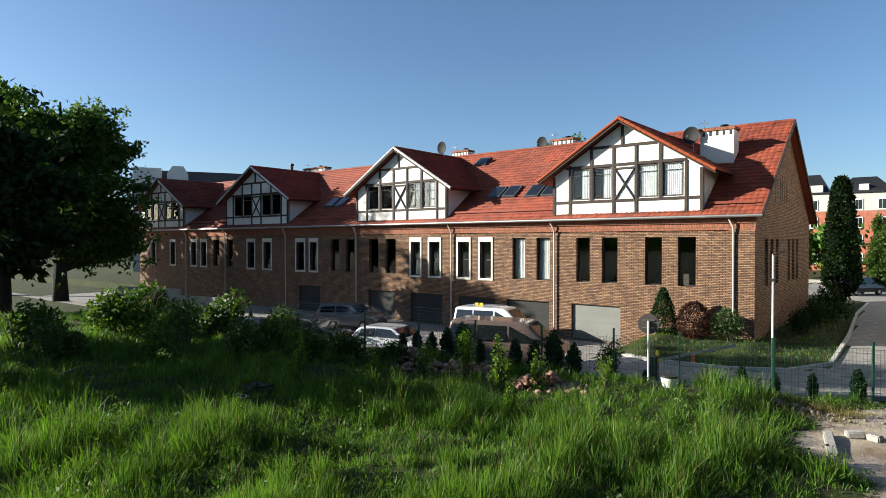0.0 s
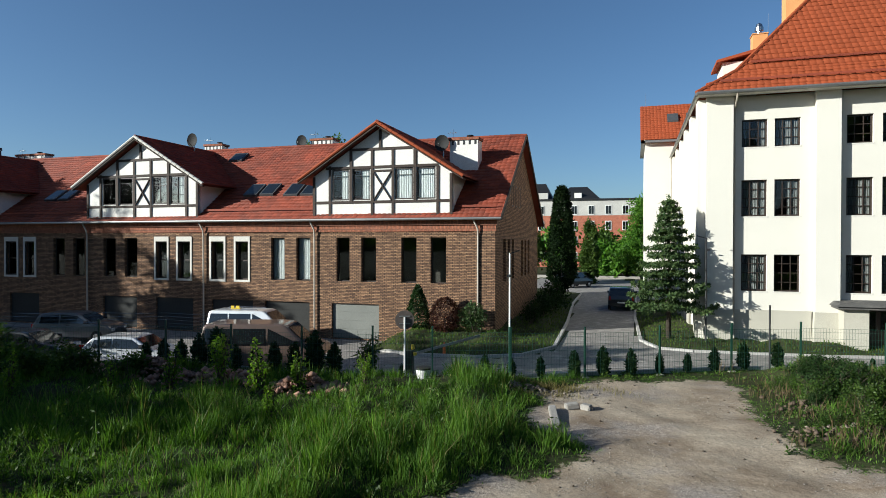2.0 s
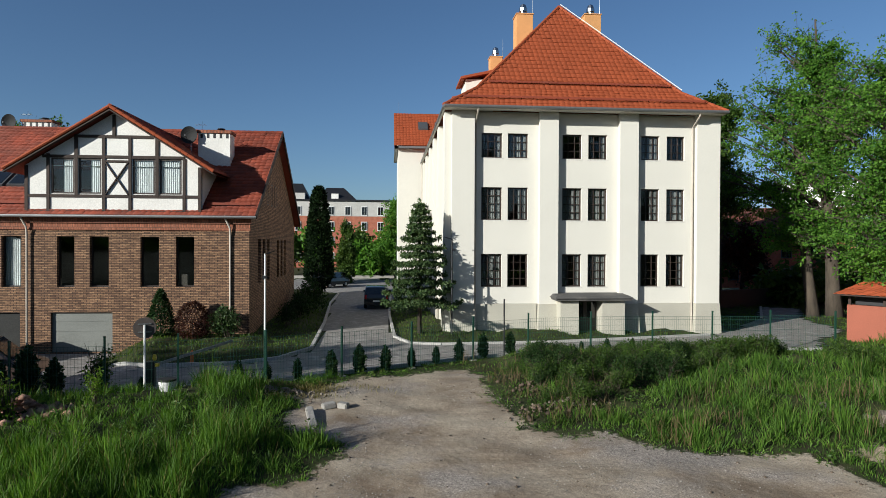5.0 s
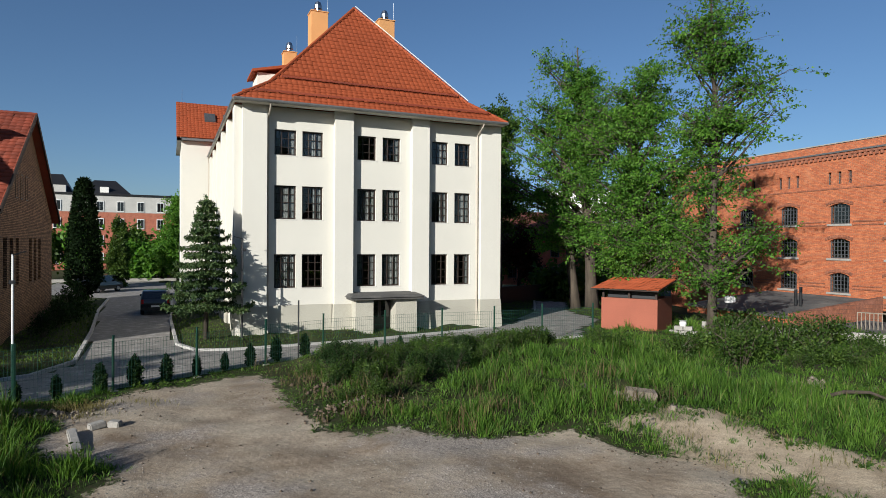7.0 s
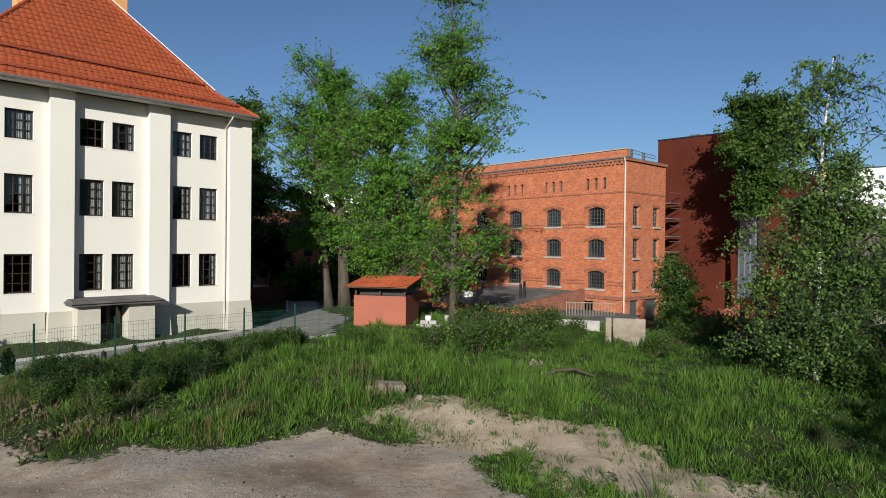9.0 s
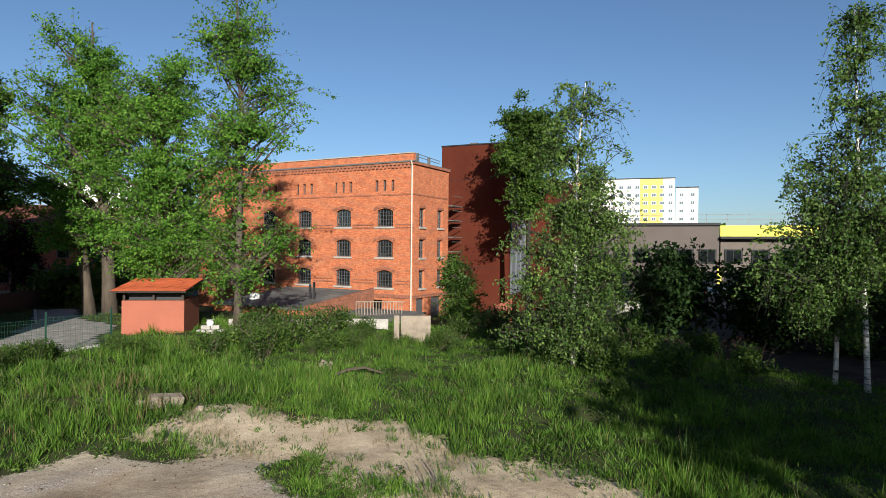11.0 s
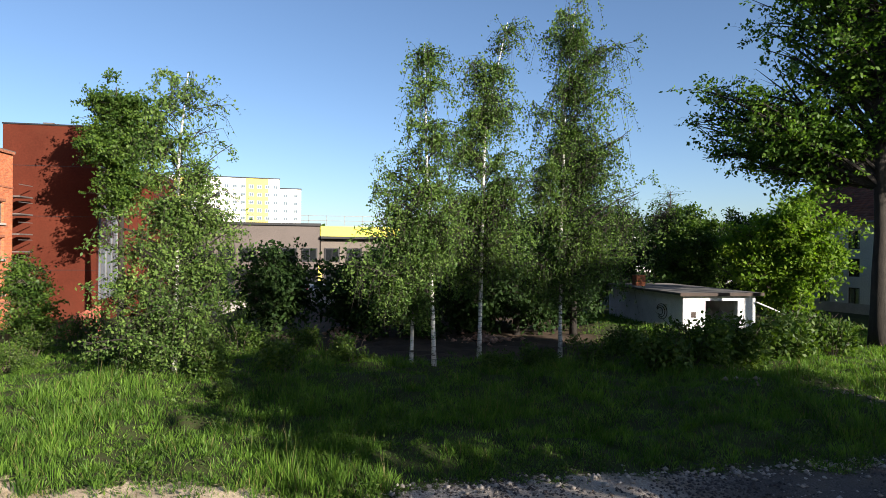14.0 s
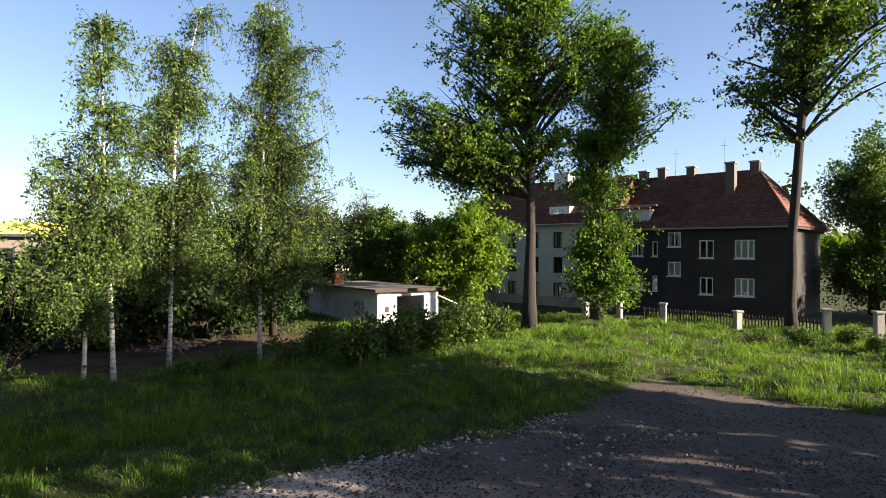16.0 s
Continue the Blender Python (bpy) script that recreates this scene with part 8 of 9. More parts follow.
        a, b = Vector((p[0], 0, p[1])) + d * 0.06, Vector((q[0], 0, q[1])) - d * 0.06
        pts = []
        for o in (0.004, 0.016):
            pts += [a + nrm * o + Vector((0, -half(a.z, 0.88), 0)), a + nrm * o + Vector((0, half(a.z, 0.88), 0)), b + nrm * o + Vector((0, half(b.z, 0.88), 0)), b + nrm * o + Vector((0, -half(b.z, 0.88), 0))]
        part(nm, Geo().hexa(pts), CAR_GLASS, c)
    part("bumper", Geo().box(prof[-1][0] - 0.1, -wd * 0.44, 0.32, prof[-1][0] + 0.03, wd * 0.44, 0.52), BLACK, c, bevel=0.02)
    part("bumper", Geo().box(prof[0][0] - 0.06, -wd * 0.44, 0.34, prof[0][0] + 0.1, wd * 0.44, 0.55), BLACK, c, bevel=0.02)
    part("number_plate", Geo().box(prof[0][0] - 0.075, -0.26, 0.58, prof[0][0] - 0.045, 0.26, 0.69), FRAME_WHITE, c)
    if roof_bars:
        for s in (-1, 1):
            part("roof_rail", Geo().tube([(-1.8, s * 0.62, top - 0.02), (-1.7, s * 0.62, top + 0.05), (0.4, s * 0.62, top + 0.05), (0.5, s * 0.62, top - 0.02)], [0.02] * 4, 6), STEEL, c)
    return c


YZ = gh(-20, 26) + 0.035
car("van", "bronze brown van parked behind the fence", PAINT_BROWN, -15.5, 23.9, YZ, 17, size=1.12)
wv = car("van", "white van with roof rails and a small yellow roof sign", PAINT_WHITE, -20.3, 30.0, YZ, 11, True)
part("roof_sign", Geo().box(-1.3, -0.12, 1.97, -0.75, 0.12, 2.0).box(-1.28, -0.125, 2.0, -1.1, -0.1, 2.14).box(-1.0, -0.125, 2.0, -0.8, -0.1, 2.14), YELLOW_PAINT, wv)
car("hatch", "silver hatchback parked behind the fence", PAINT_SILVER, -21.8, 22.9, YZ, 14)
car("suv", "dark grey off-road car in front of the garages", PAINT_GREY, -30.5, 28.0, YZ, 18)
car("hatch", "black hatchback in the shaded yard", PAINT_BLACK, -27.8, 22.6, YZ, 14)
car("suv", "black off-road car standing on the drive", PAINT_BLACK, -0.9, 48.9, 0.035, 90)
car("suv", "black car parked at the end of the drive", PAINT_BLACK, -6.4, 70.5, 0.035, 55)
car("hatch", "dark grey car parked at the end of the drive", PAINT_GREY, -6.2, 76.5, 0.035, 62)
car("hatch", "white car parked by the dark commercial building", PAINT_WHITE, 71.5, 1.0, gh(71.5, 1.0), -50)
car("hatch", "white car parked in the distance", PAINT_WHITE, 72.5, -10.0, gh(72.5, -10.0), -80)
car("suv", "black car parked in the distance", PAINT_BLACK, 72.0, -3.0, gh(72, -3.0), -60)

# ---- garden house of red render, with its lean-to roof ----
t = thing("bin_shelter", "terracotta rendered shelter with a red tiled lean-to roof", "shed", pose(23.75, 30.3, 0, 0, 0, -58))
part("wall", wall(wall(wall(wall(Geo(), (0, 0), (3.3, 0), 0, 1.92, (), 0.2), (3.3, 0), (3.3, 3.2), 0, 1.92, (), 0.2), (3.3, 3.2), (0, 3.2), 0, 1.92, (), 0.2), (0, 3.2), (0, 0), 0, 1.92, (), 0.2), SHED_RED, t)
# black panel added for the shade in the gap below the roof
part("back_panel", Geo().box(0.25, 0.4, 1.92, 3.1, 0.46, 2.4), BLACK, t)
for x in (0.1, 1.65, 3.2):
    part("roof_post", Geo().box(x - 0.06, 0.04, 1.92, x + 0.06, 0.16, 2.42), TIMBER, t)
part("roof", Geo().hexa([(-0.45, -0.5, 2.4), (3.5, -0.5, 2.4), (3.5, 3.6, 2.9), (-0.45, 3.6, 2.9), (-0.45, -0.5, 2.46), (3.5, -0.5, 2.46), (3.5, 3.6, 2.96), (-0.45, 3.6, 2.96)]), TIMBER, t)
tile_part(t, (-0.45, -0.5, 2.465), (1, 0, 0), (0, 4.1, 0.5), 4.13, lambda s: 0.0, lambda s: 3.95, TILE, lift=0.025)
t = thing("rubble_blocks", "pale stone blocks with a white pot on top", "stones", pose(25.5, 26.6, gh(25.5, 26.6) - 0.03, 0, 0, -55))
for k, (x, y, z) in enumerate(((0, 0, 0), (0.5, 0.1, 0), (1.0, 0, 0), (0.25, 0.05, 0.24), (0.75, 0.05, 0.24))):
    part("block", Geo().box(x, y, z, x + 0.46, y + 0.35, z + 0.22), CONCRETE, t, bevel=0.02)
part("pot", Geo().tube([(0.7, 0.2, 0.46), (0.7, 0.2, 0.6), (0.7, 0.2, 0.72), (0.7, 0.2, 0.76)], [0.16, 0.2, 0.16, 0.22], 12), FRAME_WHITE, t)

# ---- walls and fences round the mill yard ----
def low_wall(name, label, pts, h, th, mat, group="yard walls"):
    for a, b in zip(pts, pts[1:]):
        ln, yaw = math.hypot(b[0] - a[0], b[1] - a[1]), math.degrees(math.atan2(b[1] - a[1], b[0] - a[0]))
        z = min(gh(*a), gh(*b)) - 0.1
        solid(name, Geo().box(0, -th / 2, 0, ln - 0.02, th / 2, h + 0.1), mat, label, "wall", pose(*a, z, 0, 0, yaw), group, bevel=0.015)


low_wall("retaining_wall", "weathered concrete retaining wall in the shaded yard", [(-46.5, 20.2), (-40.5, 21.6), (-35.5, 22.4)], 2.1, 0.25, CONCRETE)
low_wall("concrete_wall", "low pale concrete yard wall", [(28.4, 27.0), (30.2, 23.4), (31.6, 20.4)], 0.62, 0.2, CONCRETE)
low_wall("concrete_wall", "taller stained concrete wall slab", [(31.6, 20.4), (32.5, 18.4)], 0.7, 0.22, CONCRETE)
low_wall("concrete_wall", "tall pale concrete wall slab", [(27.3, 14.75), (27.95, 13.4)], 1.35, 0.2, TAN_STONE)
low_wall("concrete_pillar", "square concrete wall pillar", [(27.1, 15.05), (27.25, 14.8)], 1.42, 0.26, TAN_STONE)
t = thing("palisade_fence", "grey-white metal palisade fence before the mill", "fence", pose(37.0, 23.6, -1.2, 0, 0, -58))
for k in range(17):
    part("pale", Geo().box(k * 0.2, -0.015, 0.5, k * 0.2 + 0.05, 0.015, 2.4), TAN_STONE, t)
for z in (1.15, 2.35):
    part("rail", Geo().box(0, 0.016, z, 3.35, 0.05, z + 0.06), TAN_STONE, t)
t = thing("corrugated_fence", "rusty red corrugated sheet fence", "fence", pose(36.4, 14.3, -0.85, 0, 0, -9))
for k in range(14):
    part("sheet", Geo().hexa([(k * 0.35, 0, 0), (k * 0.35 + 0.19, -0.04, 0), (k * 0.35 + 0.35, 0, 0), (k * 0.35 + 0.19, 0.0, 0)] + [(k * 0.35, 0, 1.75 + 0.05 * k), (k * 0.35 + 0.19, -0.04, 1.75 + 0.05 * k), (k * 0.35 + 0.35, 0, 1.75 + 0.05 * k), (k * 0.35 + 0.19, 0.0, 1.75 + 0.05 * k)]), SHED_RED, t)

# ---- rubble, blocks and wood lying about ----
rng = np.random.default_rng(61)


def heap(name, label, x, y, w, d, h, n, r, mat):
    px, py = rng.normal(0, w, n), rng.normal(0, d, n)
    me_name = stones(name, x + px, y + py, r * (0.5 + rng.uniform(0, 1, n) ** 2), mat, label, 0.5)
    v = np.empty(len(me_name.data.vertices) * 3, np.float32)
    me_name.data.vertices.foreach_get("co", v)
    v = v.reshape(-1, 6, 3)
    v[..., 2] += (h * np.exp(-(px / w) ** 2 - (py / d) ** 2) * rng.uniform(0.4, 1, n))[:, None]
    me_name.data.vertices.foreach_set("co", v.ravel())
    me_name["kind"] = "stuff"


heap("brick_rubble", "heap of broken bricks among weeds", -16.6, 18.1, 1.6, 0.42, 0.65, 520, 0.13, RUBBLE)
heap("brick_rubble", "heap of broken bricks among weeds", -13.4, 18.2, 1.1, 0.38, 0.55, 340, 0.12, RUBBLE)
heap("brick_rubble", "heap of broken bricks among weeds", -10.4, 18.2, 0.8, 0.34, 0.5, 280, 0.12, RUBBLE)
heap("sand_heap", "low pale sand and stone heap at the track edge", -3.6, 20.8, 0.9, 0.25, 0.16, 260, 0.06, TAN_STONE)
heap("stone_heap", "small heap of stones in the shrubs", 5.6, 18.6, 0.6, 0.4, 0.15, 60, 0.07, TAN_STONE)
for hx, hy in ((4.9, 20.6), (6.4, 21.6), (4.4, 17.7), (7.4, 20.6), (5.6, 22.8)):
    heap("stone_heap", "scattered rubble and clods on the bank", hx, hy, 0.55, 0.45, 0.12, 70, 0.075, CLOD)
heap("stone_heap", "pale stones in the bushes", 20.8, 14.8, 0.5, 0.25, 0.3, 45, 0.13, TAN_STONE)
heap("stone_heap", "pale rubble in the grass", 17.6, -17.0, 0.8, 0.35, 0.05, 110, 0.06, TAN_STONE)
heap("stone_heap", "pale rubble in the grass", 20.4, -15.0, 0.45, 0.3, 0.1, 40, 0.10, TAN_STONE)
heap("brick_rubble", "red brick rubble on the shaded soil", 38.0, -1.0, 1.6, 0.5, 0.5, 260, 0.13, RUBBLE)
heap("sand_heap", "pale earth heap on the shaded soil", 34.5, -9.0, 1.1, 0.8, 0.35, 200, 0.13, RUBBLE)
for x, y, z, ln, w, h, yaw, pit in ((-1.97, 16.75, -0.03, 1.9, 0.22, 0.17, 101, -1), (-1.95, 18.8, -0.02, 0.4, 0.28, 0.17, 25, -6), (-1.5, 18.95, 0.0, 0.3, 0.25, 0.18, -20, 5)):
    solid("concrete_block", Geo().box(0, -w / 2, 0, ln, w / 2, h), CONCRETE, "fallen concrete block on the dirt track", "concrete block", pose(x, y, z + gh(x, y), 0, pit, yaw), "fallen blocks", bevel=0.025)
for x, y, ln, w, h, yaw in ((12.1, 15.9, 0.75, 0.4, 0.32, -36), (13.0, 14.75, 0.9, 0.4, 0.42, -28), (12.6, 15.3, 0.3, 0.25, 0.3, 60), (13.3, 13.7, 0.3, 0.22, 0.22, 40)):
    solid("concrete_block", Geo().box(-ln / 2, -w / 2, -0.1, ln / 2, w / 2, h), TAN_STONE, "broken tan stone block in the grass", "stone block", pose(x, y, gh(x, y) - 0.12, 9, 6, yaw), "fallen blocks", bevel=0.03)
z = gh(19.1, 12.1)
solid("fallen_branch", Geo().tube([(18.6, 12.9, z + 0.05), (18.9, 12.4, z + 0.3), (19.3, 11.9, z + 0.36), (19.6, 11.3, z + 0.16)], [0.05, 0.06, 0.05, 0.03], 7), BARK, "curved fallen branch in the grass", "branch")
z = gh(-16.6, 11.3)
t = thing("scrap_heap", "dark scrap timber and white sheet in the grass", "scrap", pose(-16.6, 11.3, z))
for k in range(7):
    a = rng.uniform(0, 6.28)
    part("board", Geo().beam((0.5 * math.cos(a), 0.4 * math.sin(a), 0.04 + 0.05 * k), (-0.6 * math.cos(a + 0.6), -0.5 * math.sin(a + 0.6), 0.12 + 0.05 * k), 0.14, 0.05), BARK_DARK, t)
part("sheet", Geo().hexa([(-0.6, -0.5, 0.05), (0.1, -0.6, 0.05), (0.2, -0.4, 0.12), (-0.5, -0.3, 0.1), (-0.6, -0.5, 0.08), (0.1, -0.6, 0.08), (0.2, -0.4, 0.15), (-0.5, -0.3, 0.13)]), FRAME_WHITE, t)

# ---- white shed ----
t = thing("white_shed", "whitewashed flat-roofed shed with dark open front", "shed", pose(35.0, -21.7, gh(35, -21.7) - 0.1, 0, 0, -92))
g = Geo()
wall(g, (0, 0), (4.9, 0), 0, 2.35, [(1.5, 3.7, 0.0, 2.0)], 0.25)
wall(g, (4.9, 0), (4.9, 11), 0, 2.35, (), 0.25), wall(g, (4.9, 11), (0, 11), 0, 2.35, (), 0.25), wall(g, (0, 11), (0, 0), 0, 2.35, [(8.6, 9.1, 1.2, 1.6), (4.4, 4.8, 1.25, 1.6)], 0.25)
part("wall", g, WHITEWASH, t)
part("roof", Geo().box(-0.35, -0.35, 2.35, 5.25, 11.3, 2.5), FELT, t)
part("fascia", Geo().box(-0.37, -0.37, 2.3, 5.27, -0.352, 2.52), TIMBER, t)
part("chimney", Geo().box(0.6, 7.5, 2.5, 1.3, 8.2, 3.3), BRICK_MILL, t)
part("vent_grille", Geo().box(0.55, -0.03, 0.95, 0.85, -0.003, 1.3), TIMBER, t)
g = Geo()
for k, r in enumerate((0.5, 0.36, 0.24)):
    pts = [(-0.012, 2.6 + r * math.cos(a) * 1.4 + 0.1 * k, 1.1 + r * math.sin(a)) for a in np.linspace(0.3, 5.4, 14)]
    g.tube(pts, [0.028] * 14, 4)
part("painted_scrawl", g, BLACK, t, "dark unreadable painted scrawl")
part("pipe", Geo().tube([(4.9, -0.1, 1.9), (6.6, -1.3, 1.0)], [0.05, 0.05], 8), FRAME_WHITE, t, "slanting white pipe")

# ---- garden posts ----
for i, (x, y, h) in enumerate(((30.9, -37.8, 1.15), (28.4, -38.6, 1.2), (24.5, -38.2, 1.3), (15.0, -40.2, 1.5), (11.9, -38.6, 1.7), (20.0, -39.6, 1.2))):
    t = thing("gate_pillar", "pale concrete garden pillar with flat cap", "pillar", pose(x, y, gh(x, y) - 0.05, 0, 0, 12 * i), "garden pillars")
    part("shaft", Geo().box(-0.2, -0.2, 0, 0.2, 0.2, h), CONCRETE, t, bevel=0.02)
    part("cap", Geo().box(-0.27, -0.27, h, 0.27, 0.27, h + 0.12), CONCRETE, t, bevel=0.02)
t = thing("garden_fence", "dark picket fence in front of the dark house", "fence", pose(27.5, -40.3, 0, 0, 0, -172))
for k in range(60):
    part("picket", Geo().box(k * 0.2, -0.02, 0, k * 0.2 + 0.08, 0.02, 0.95), BARK_DARK, t)
part("rail", Geo().box(0, 0.021, 0.7, 12, 0.06, 0.78), BARK_DARK, t)

# ---- the shade-darkened house and its pale neighbour ----
def dwelling(label, x, y, yaw, ln, depth, eave, ridge, mat, wins, hip_right, seed_name="apartment_house", frame_mat=FRAME_WHITE):
    h = thing(seed_name, label, "house", pose(x, y, 0, 0, 0, yaw))
    g = Geo()
    wall(g, (0, 0), (ln, 0), 0, eave, [(a, b, c, d) for a, b, c, d in wins], 0.35)
    wall(g, (ln, 0), (ln, depth), 0, eave), wall(g, (ln, depth), (0, depth), 0, eave), wall(g, (0, depth), (0, 0), 0, eave)
    part("wall", g, mat, h)
    part("inner_wall", Geo().box(0.4, 2.0, 0, ln - 0.4, 2.1, eave), DARK_ROOM, h)
    part("plinth", Geo().box(-0.03, -0.06, 0, ln + 0.05, -0.003, 0.9), RENDER_SHADED if mat is RENDER_SHADED else CONCRETE, h)
    part("eave_board", Geo().box(-0.3, -0.55, eave - 0.14, ln + 0.55, 0.0, eave - 0.003).box(ln + 0.003, 0.0, eave - 0.14, ln + 0.55, depth + 0.5, eave - 0.003), TIMBER if mat is RENDER_SHADED else RENDER_GREY, h)
    rx = ln - 3.4 if hip_right else ln
    a, b, c, d = (-0.3, -0.6, eave), (ln + 0.6, -0.6, eave), (ln + 0.6, depth + 0.6, eave), (-0.3, depth + 0.6, eave)
    r0, r1 = (-0.3, depth / 2, ridge), (rx, depth / 2, ridge)
    part("roof", Geo().face(a, b, r1, r0).face(b, c, r1).face(c, d, r0, r1), TILE_OLD, h)
    hip_tiles(h, a, b, (r0, r1), TILE_OLD)
    hip_tiles(h, b, c, (r1, r1), TILE_OLD)
    part("ridge_tiles", caps(caps(caps(Geo(), r0, r1, 0.12), b, r1, 0.12), c, r1, 0.12), TILE_OLD, h)
    part("gutter", Geo().tube([(-0.3, -0.68, eave - 0.03), (ln + 0.6, -0.68, eave - 0.03)], [0.07, 0.07], 8), ZINC, h)
    for i, (p, q, s, u) in enumerate(wins):
        window(h, p, 0.1, s, q - p, u - s, 3 if q - p > 1.2 else (2 if q - p > 0.6 else 1), 1, frame_mat, sill=STONE_PALE if mat is RENDER_SHADED else None, curtain=("full", "", "both")[i % 3], edge=0.1, bar=0.1)
    return h


HL = 13.6
wins = [(HL - b, HL - a, c, d) for a, b, c, d in ((2.3, 3.75, 4.6, 6.05), (5.3, 6.45, 4.6, 6.05), (7.9, 9.0, 5.5, 6.75), (7.9, 9.0, 3.1, 4.3), (9.85, 10.35, 4.7, 6.0), (11.1, 12.2, 4.7, 6.0), (2.3, 3.75, 1.7, 3.1), (5.35, 6.4, 1.7, 3.1), (11.1, 12.2, 1.8, 3.1), (9.85, 10.35, 1.8, 3.1))]
hy = radians(-170)
house = dwelling("rendered house with old red tiled roof, darkened for shade", 20.4 - HL * math.cos(hy), -47.8 - HL * math.sin(hy), -170, HL, 10.5, 7.0, 11.9, RENDER_SHADED, wins, True)
for i, (x, y, zt) in enumerate(((2.0, 5.2, 12.7), (4.6, 5.3, 12.6), (8.6, 3.2, 12.4), (9.9, 5.2, 12.6), (0.4, 4.8, 12.5))):
    c = part("chimney", Geo().box(x - 0.35, y - 0.35, 9.0, x + 0.35, y + 0.35, zt), CLADDING, house)
    part("chimney_cap", Geo().box(x - 0.43, y - 0.43, zt, x + 0.43, y + 0.43, zt + 0.12), CONCRETE, c)
part("roof_dormer", Geo().box(0.0, 0.2, 7.2, 2.9, 3.0, 8.75), STONE_PALE, house)
part("dormer_roof", Geo().hexa([(-0.2, -0.1, 8.75), (3.1, -0.1, 8.75), (3.1, 4.0, 9.6), (-0.2, 4.0, 9.6), (-0.2, -0.1, 8.87), (3.1, -0.1, 8.87), (3.1, 4.0, 9.75), (-0.2, 4.0, 9.75)]), TILE_OLD, house)
window(house, 0.6, 0.12, 7.45, 1.6, 1.15, 2, 1, FRAME_WHITE, edge=0.12, bar=0.1)
part("aerial", Geo().tube([(7.4, 5.2, 11.8), (7.4, 5.2, 14.8)], [0.03, 0.015], 5).beam((7.1, 5.2, 14.3), (7.7, 5.2, 14.3), 0.03, 0.03), STEEL, house)
part("aerial", Geo().tube([(3.2, 5.2, 11.8), (3.2, 5.2, 14.4)], [0.03, 0.015], 5).beam((2.9, 5.2, 14.0), (3.5, 5.2, 14.0), 0.03, 0.03), STEEL, house)
wins = [(x, x + 1.0, z, z + 1.5) for x in (1.0, 3.6, 6.2, 8.8, 11.4, 14.0) for z in (0.7, 3.1, 5.4)]
nb = dwelling("pale grey rendered apartment house with red roof", 20.4 - (HL + 17.2) * math.cos(hy), -47.0 - (HL + 17.2) * math.sin(hy), -170, 17.0, 10.5, 7.6, 12.2, RENDER_GREY, wins, False, frame_mat=FRAME_BROWN)
part("chimney", Geo().box(9.0, 4.0, 10, 10.6, 5.2, 13.0), STONE_PALE, nb)
part("chimney", Geo().box(3.0, 4.0, 10, 4.2, 5.2, 13.0), TILE_OLD, nb)
part("roof_dormer", Geo().box(10.6, 0.6, 7.9, 12.8, 3.0, 9.3), RENDER_WHITE, nb)
window(nb, 10.9, 0.5, 8.1, 1.6, 1.05, 2, 1, FRAME_WHITE, edge=0.1, bar=0.08)

# ---- buildings farther off ----
def block(name, label, x, y, z, yaw, ln, depth, h, mat, rows, cols, ww, wh, z0, step, frame_mat=FRAME_WHITE, bands=(), pane=CAR_GLASS):
    """A far building: walls with set-in windows, and its roof."""
    b = thing(name, label, "building", pose(x, y, z, 0, 0, yaw), "far buildings")
    part("wall", Geo().box(0, 0, 0, ln, depth, h), mat, b)
    for za, zb, m in bands:
        part("storey_band", Geo().box(-0.01, -0.03, za, ln + 0.01, -0.003, zb), m, b)
    w = Geo().box(0, -0.12, 0, ww, -0.035, wh).data("frame", frame_mat)
    p = [Geo().box(ww * (0.1 + 0.42 * k), -0.135, wh * 0.08, ww * (0.48 + 0.42 * k), -0.123, wh * 0.92).data("pane", pane) for k in (0, 1)]
    for i in range(cols):
        for j in range(rows):
            o = new("window", w)
            o.parent = b
            o.matrix_local = pose(ln * (i + 0.5) / cols - ww / 2, 0, z0 + j * step)
            for d in p:
                part("pane", d, None, o)
    part("roof_edge", Geo().box(-0.15, -0.3, h, ln + 0.15, depth, h + 0.3), BLACK, b)
    return b


eb = block("barracks_building", "long red brick and grey building with black roof edge", -40, 127.0, 0, 3, 90, 12, 13.6, BRICK_FAR, 4, 27, 1.25, 1.9, 1.2, 3.15, bands=((10.5, 13.6, RENDER_GREY),))
for x0, w, h in ((18.0, 6.0, 3.6), (24.5, 9.0, 2.8), (10.0, 7.0, 2.4)):
    rf = part("roof", Geo().hexa([(x0, 1, 13.9), (x0 + w, 1, 13.9), (x0 + w, 10, 13.9), (x0, 10, 13.9), (x0 + w * 0.3, 5, 13.9 + h), (x0 + w * 0.7, 5, 13.9 + h), (x0 + w * 0.7, 6, 13.9 + h), (x0 + w * 0.3, 6, 13.9 + h)]), BLACK, eb)
    part("dormer_window", Geo().box(x0 + w * 0.42, 1.4, 14.1, x0 + w * 0.58, 4, 15.2), RENDER_WHITE, rf)
part("roof_penthouse", Geo().box(19.5, 0.4, 13.9, 23.0, 3, 15.2), RENDER_GREY, eb)
lb = block("far_mansion", "pale mansion with a dark mansard roof and white gable", -110, 50, 0, 62, 24, 10, 14.5, RENDER_GREY, 3, 8, 1.2, 1.8, 3, 3.6)
part("roof", Geo().hexa([(0, 0, 14.8), (24, 0, 14.8), (24, 10, 14.8), (0, 10, 14.8), (0.5, 2.5, 18.0), (23.5, 2.5, 18.0), (23.5, 7.5, 18.0), (0.5, 7.5, 18.0)]), CLADDING, lb)
part("gable", Geo().extrude([(5.5, 14.8), (9.0, 14.8), (9.0, 17.2), (8.2, 18.6), (6.4, 18.6), (5.5, 17.2)], -0.2, 2), RENDER_WHITE, lb)
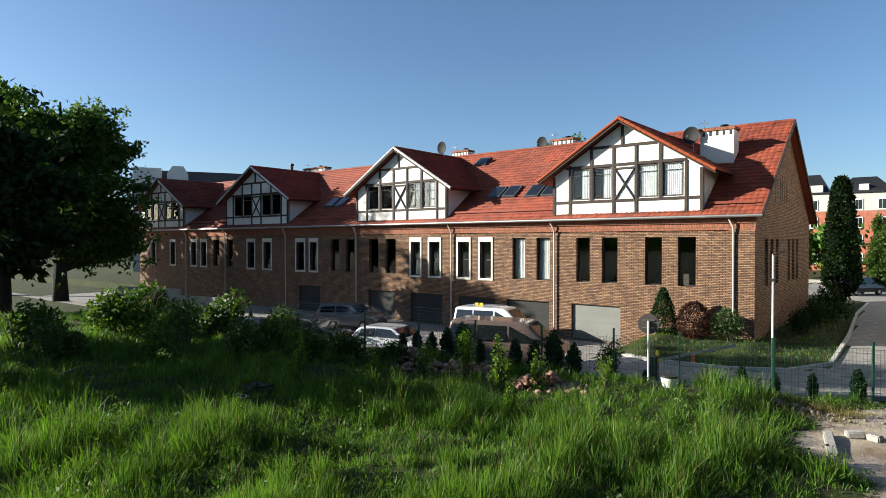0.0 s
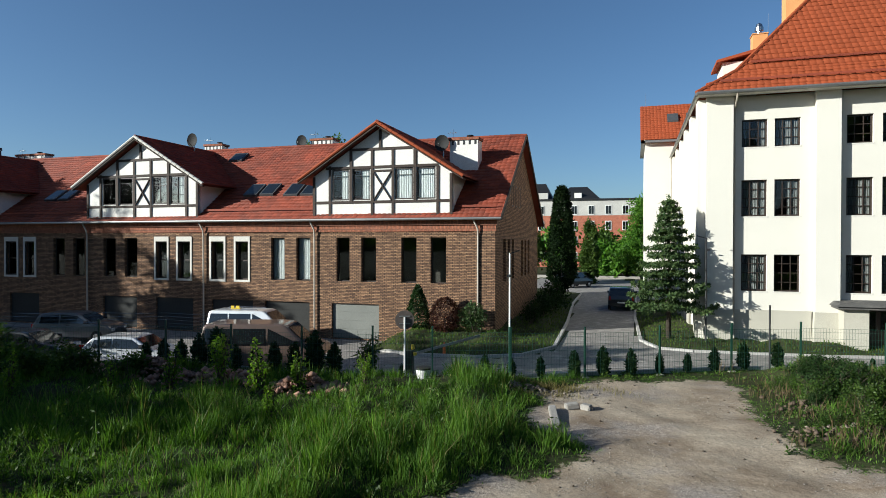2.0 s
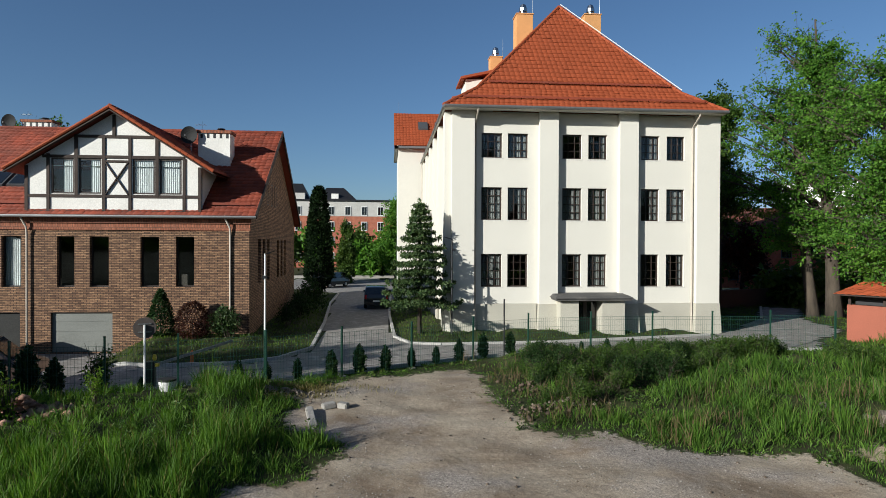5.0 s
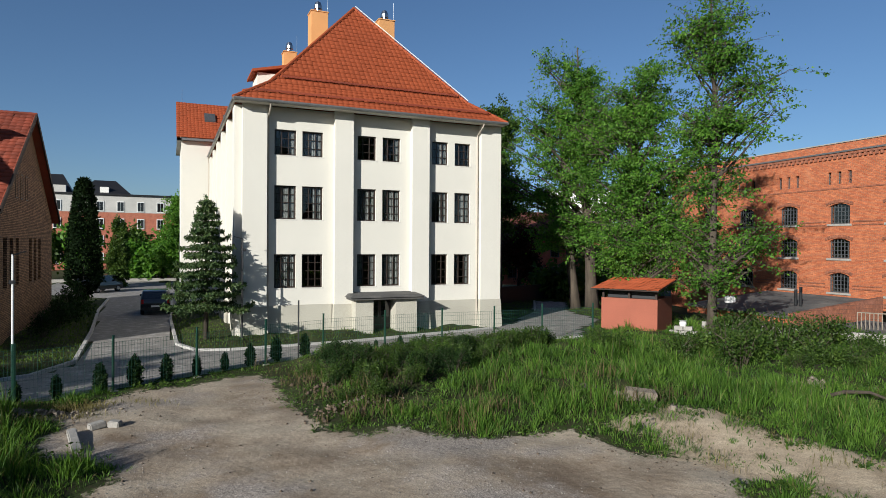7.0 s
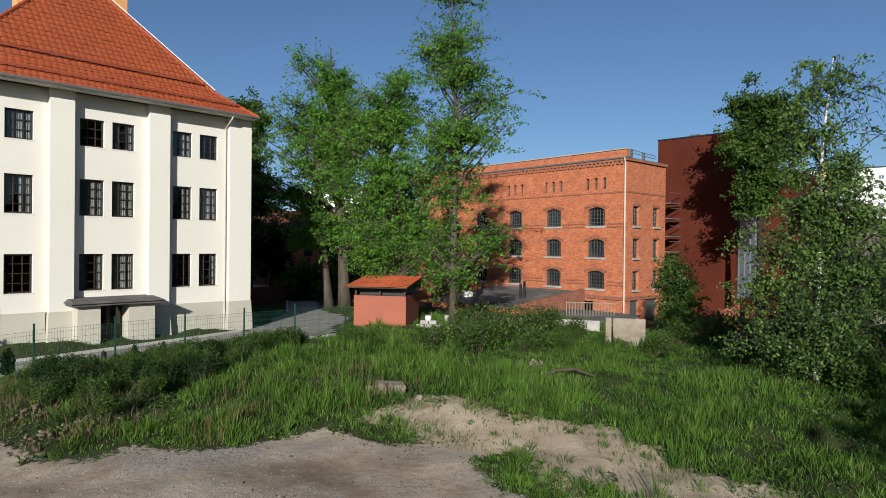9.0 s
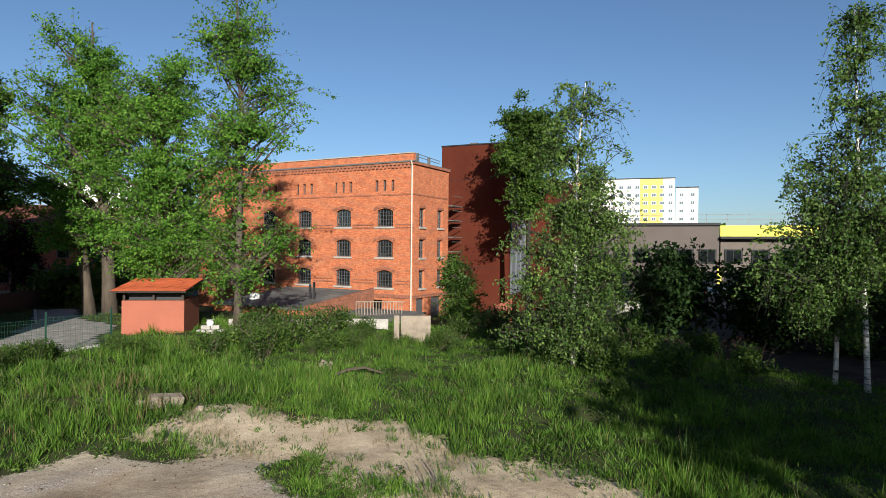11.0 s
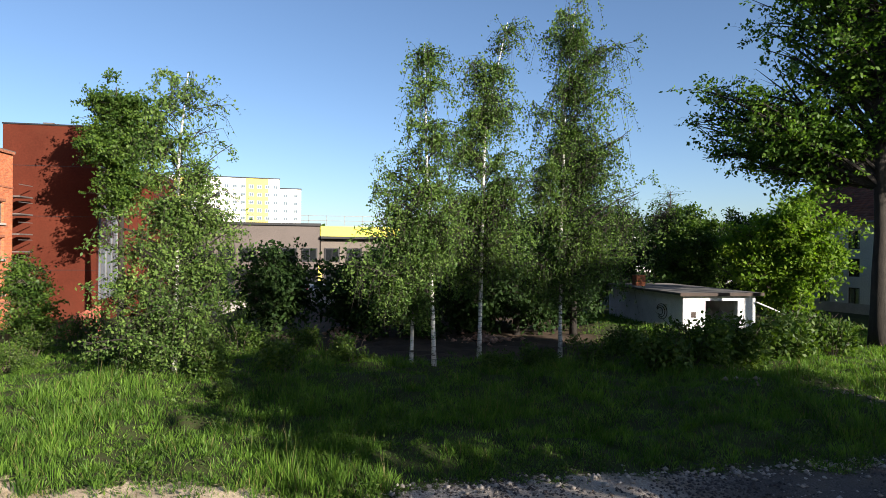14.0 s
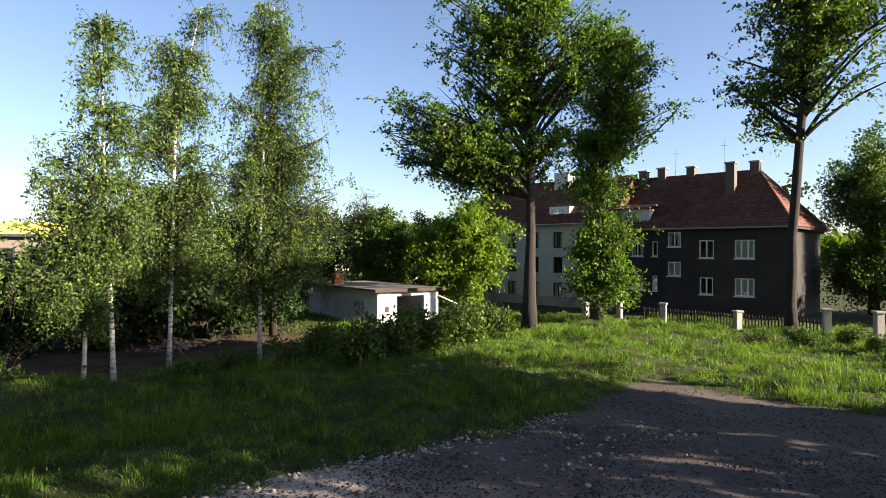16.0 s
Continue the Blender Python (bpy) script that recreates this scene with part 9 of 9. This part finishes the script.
part("parapet_block", Geo().box(0, 0.5, 14.8, 4.6, 4, 18.2), RENDER_WHITE, lb)
bb = block("brick_barn", "red brick building with a slanting dark roof", 36.0, 70.0, 0, -25, 16, 9, 6.0, BRICK_FAR, 2, 6, 1.1, 1.4, 0.9, 2.6, FRAME_GREY)
part("roof", Geo().hexa([(-0.4, -0.5, 6.2), (16.4, -0.5, 6.2), (16.4, 9.5, 6.2), (-0.4, 9.5, 6.2), (-0.4, 4.4, 9.4), (16.4, 4.4, 9.4), (16.4, 4.6, 9.4), (-0.4, 4.6, 9.4)]), TILE_OLD, bb)
low_wall("lane_wall", "dark sheet fence along the shaded lane", [(20.5, 44.0), (33.0, 49.5)], 1.6, 0.08, BLACK)
low_wall("garden_wall", "red brick garden wall with pale cap", [(36.0, 61.0), (46.0, 56.0)], 1.9, 0.3, BRICK_FAR)
low_wall("car_park_wall", "pale retaining wall at the end of the car park", [(-14.0, 89.0), (4.0, 88.6)], 0.5, 0.4, CONCRETE)
# apartment panes are coloured pale to stand for haze over far windows
block("apartment_block", "distant white apartment block", 121, 186, 0, -36, 22, 12, 24, RENDER_WHITE, 8, 7, 1.6, 1.4, 1, 2.8, pane=GLASS_TOWER)
block("apartment_block", "distant white apartment block", 156, 156, 0, -45, 14, 12, 24.5, RENDER_WHITE, 8, 5, 1.6, 1.4, 1, 2.8, pane=GLASS_TOWER)
fb = block("apartment_block", "distant white and yellow apartment block", 233, 57, 0, -83, 40, 14, 31, RENDER_WHITE, 10, 14, 1.7, 1.3, 1.2, 2.9, pane=GLASS_TOWER)
part("yellow_panel", Geo().box(28, -0.033, 0, 36, -0.005, 31), RENDER_YELLOW, fb)
part("yellow_panel", Geo().box(4, -0.033, 0, 9, -0.005, 31), RENDER_YELLOW, fb)
block("apartment_block", "distant white apartment block", 239, 17, 0, -87, 7.5, 12, 27.6, RENDER_WHITE, 9, 2, 1.6, 1.3, 1.2, 2.9, pane=GLASS_TOWER)
cb = block("commercial_building", "low dark commercial building with a yellow corner", 78.6, 18.0, 0, -86, 17.2, 12, 8.0, CLADDING, 2, 7, 1.9, 1.7, 0.8, 2.7, BLACK)
cy_ = block("commercial_wing", "beige commercial wing with a yellow roof band", 80.2, 0.7, 0, -88, 17, 12, 6.4, BEIGE_DIM, 2, 6, 1.9, 1.7, 0.8, 2.7, BLACK)
part("yellow_band", Geo().box(-0.02, 0.2, 6.72, 17, 3, 8.0), YELLOW, cy_)
part("soffit", Geo().box(-0.02, -0.9, 6.4, 17, 0.19, 6.7), BLACK, cy_)
part("corner_column", Geo().box(-0.3, -0.4, 0, 0.1, -0.05, 3), YELLOW, cy_)
g = Geo()
for k in range(24):
    g.beam((85, 24 - k * 2.4, 8.3), (85, 24 - k * 2.4, 9.6), 0.06, 0.06)
for z in (8.9, 9.55):
    g.beam((85, 24, z), (85, -33, z), 0.06, 0.06)
solid("roof_railing", g, ZINC, "pale metal railing on the commercial roof", "railing")
low_wall("yard_wall", "grey concrete wall beyond the birches", [(60.0, 14.0), (61.5, 2.0), (62.0, -12.0)], 1.3, 0.2, CONCRETE)
block("far_house", "distant house with a dark roof", 150, -60, 0, -110, 60, 12, 9, RENDER_GREY, 3, 16, 1.3, 1.4, 1, 2.8)
block("far_house", "distant grey house with a red roof", 95, -58, 0, -120, 22, 10, 9.5, RENDER_GREY, 3, 6, 1.3, 1.4, 1, 2.8)
# a belt of trees closes the horizon
rng = np.random.default_rng(77)
N = 46000
a = np.radians(rng.uniform(0, 360, N))
rr = rng.uniform(260, 420, N)
hz = 9 + 3.5 * np.sin(a * 9) + 2.0 * np.sin(a * 23 + 1) + 1.5 * np.sin(a * 47 + 2)
cen = np.stack([rr * np.cos(a), rr * np.sin(a), rng.uniform(0, 1, N) ** 0.7 * hz], 1)
tagged(new("far_woods", leaf_mesh("far_woods", cen, rng, 5.0, LEAF_LIME, 0.0, 0.8)), "belt of distant green trees on the horizon", "trees", kind="stuff")
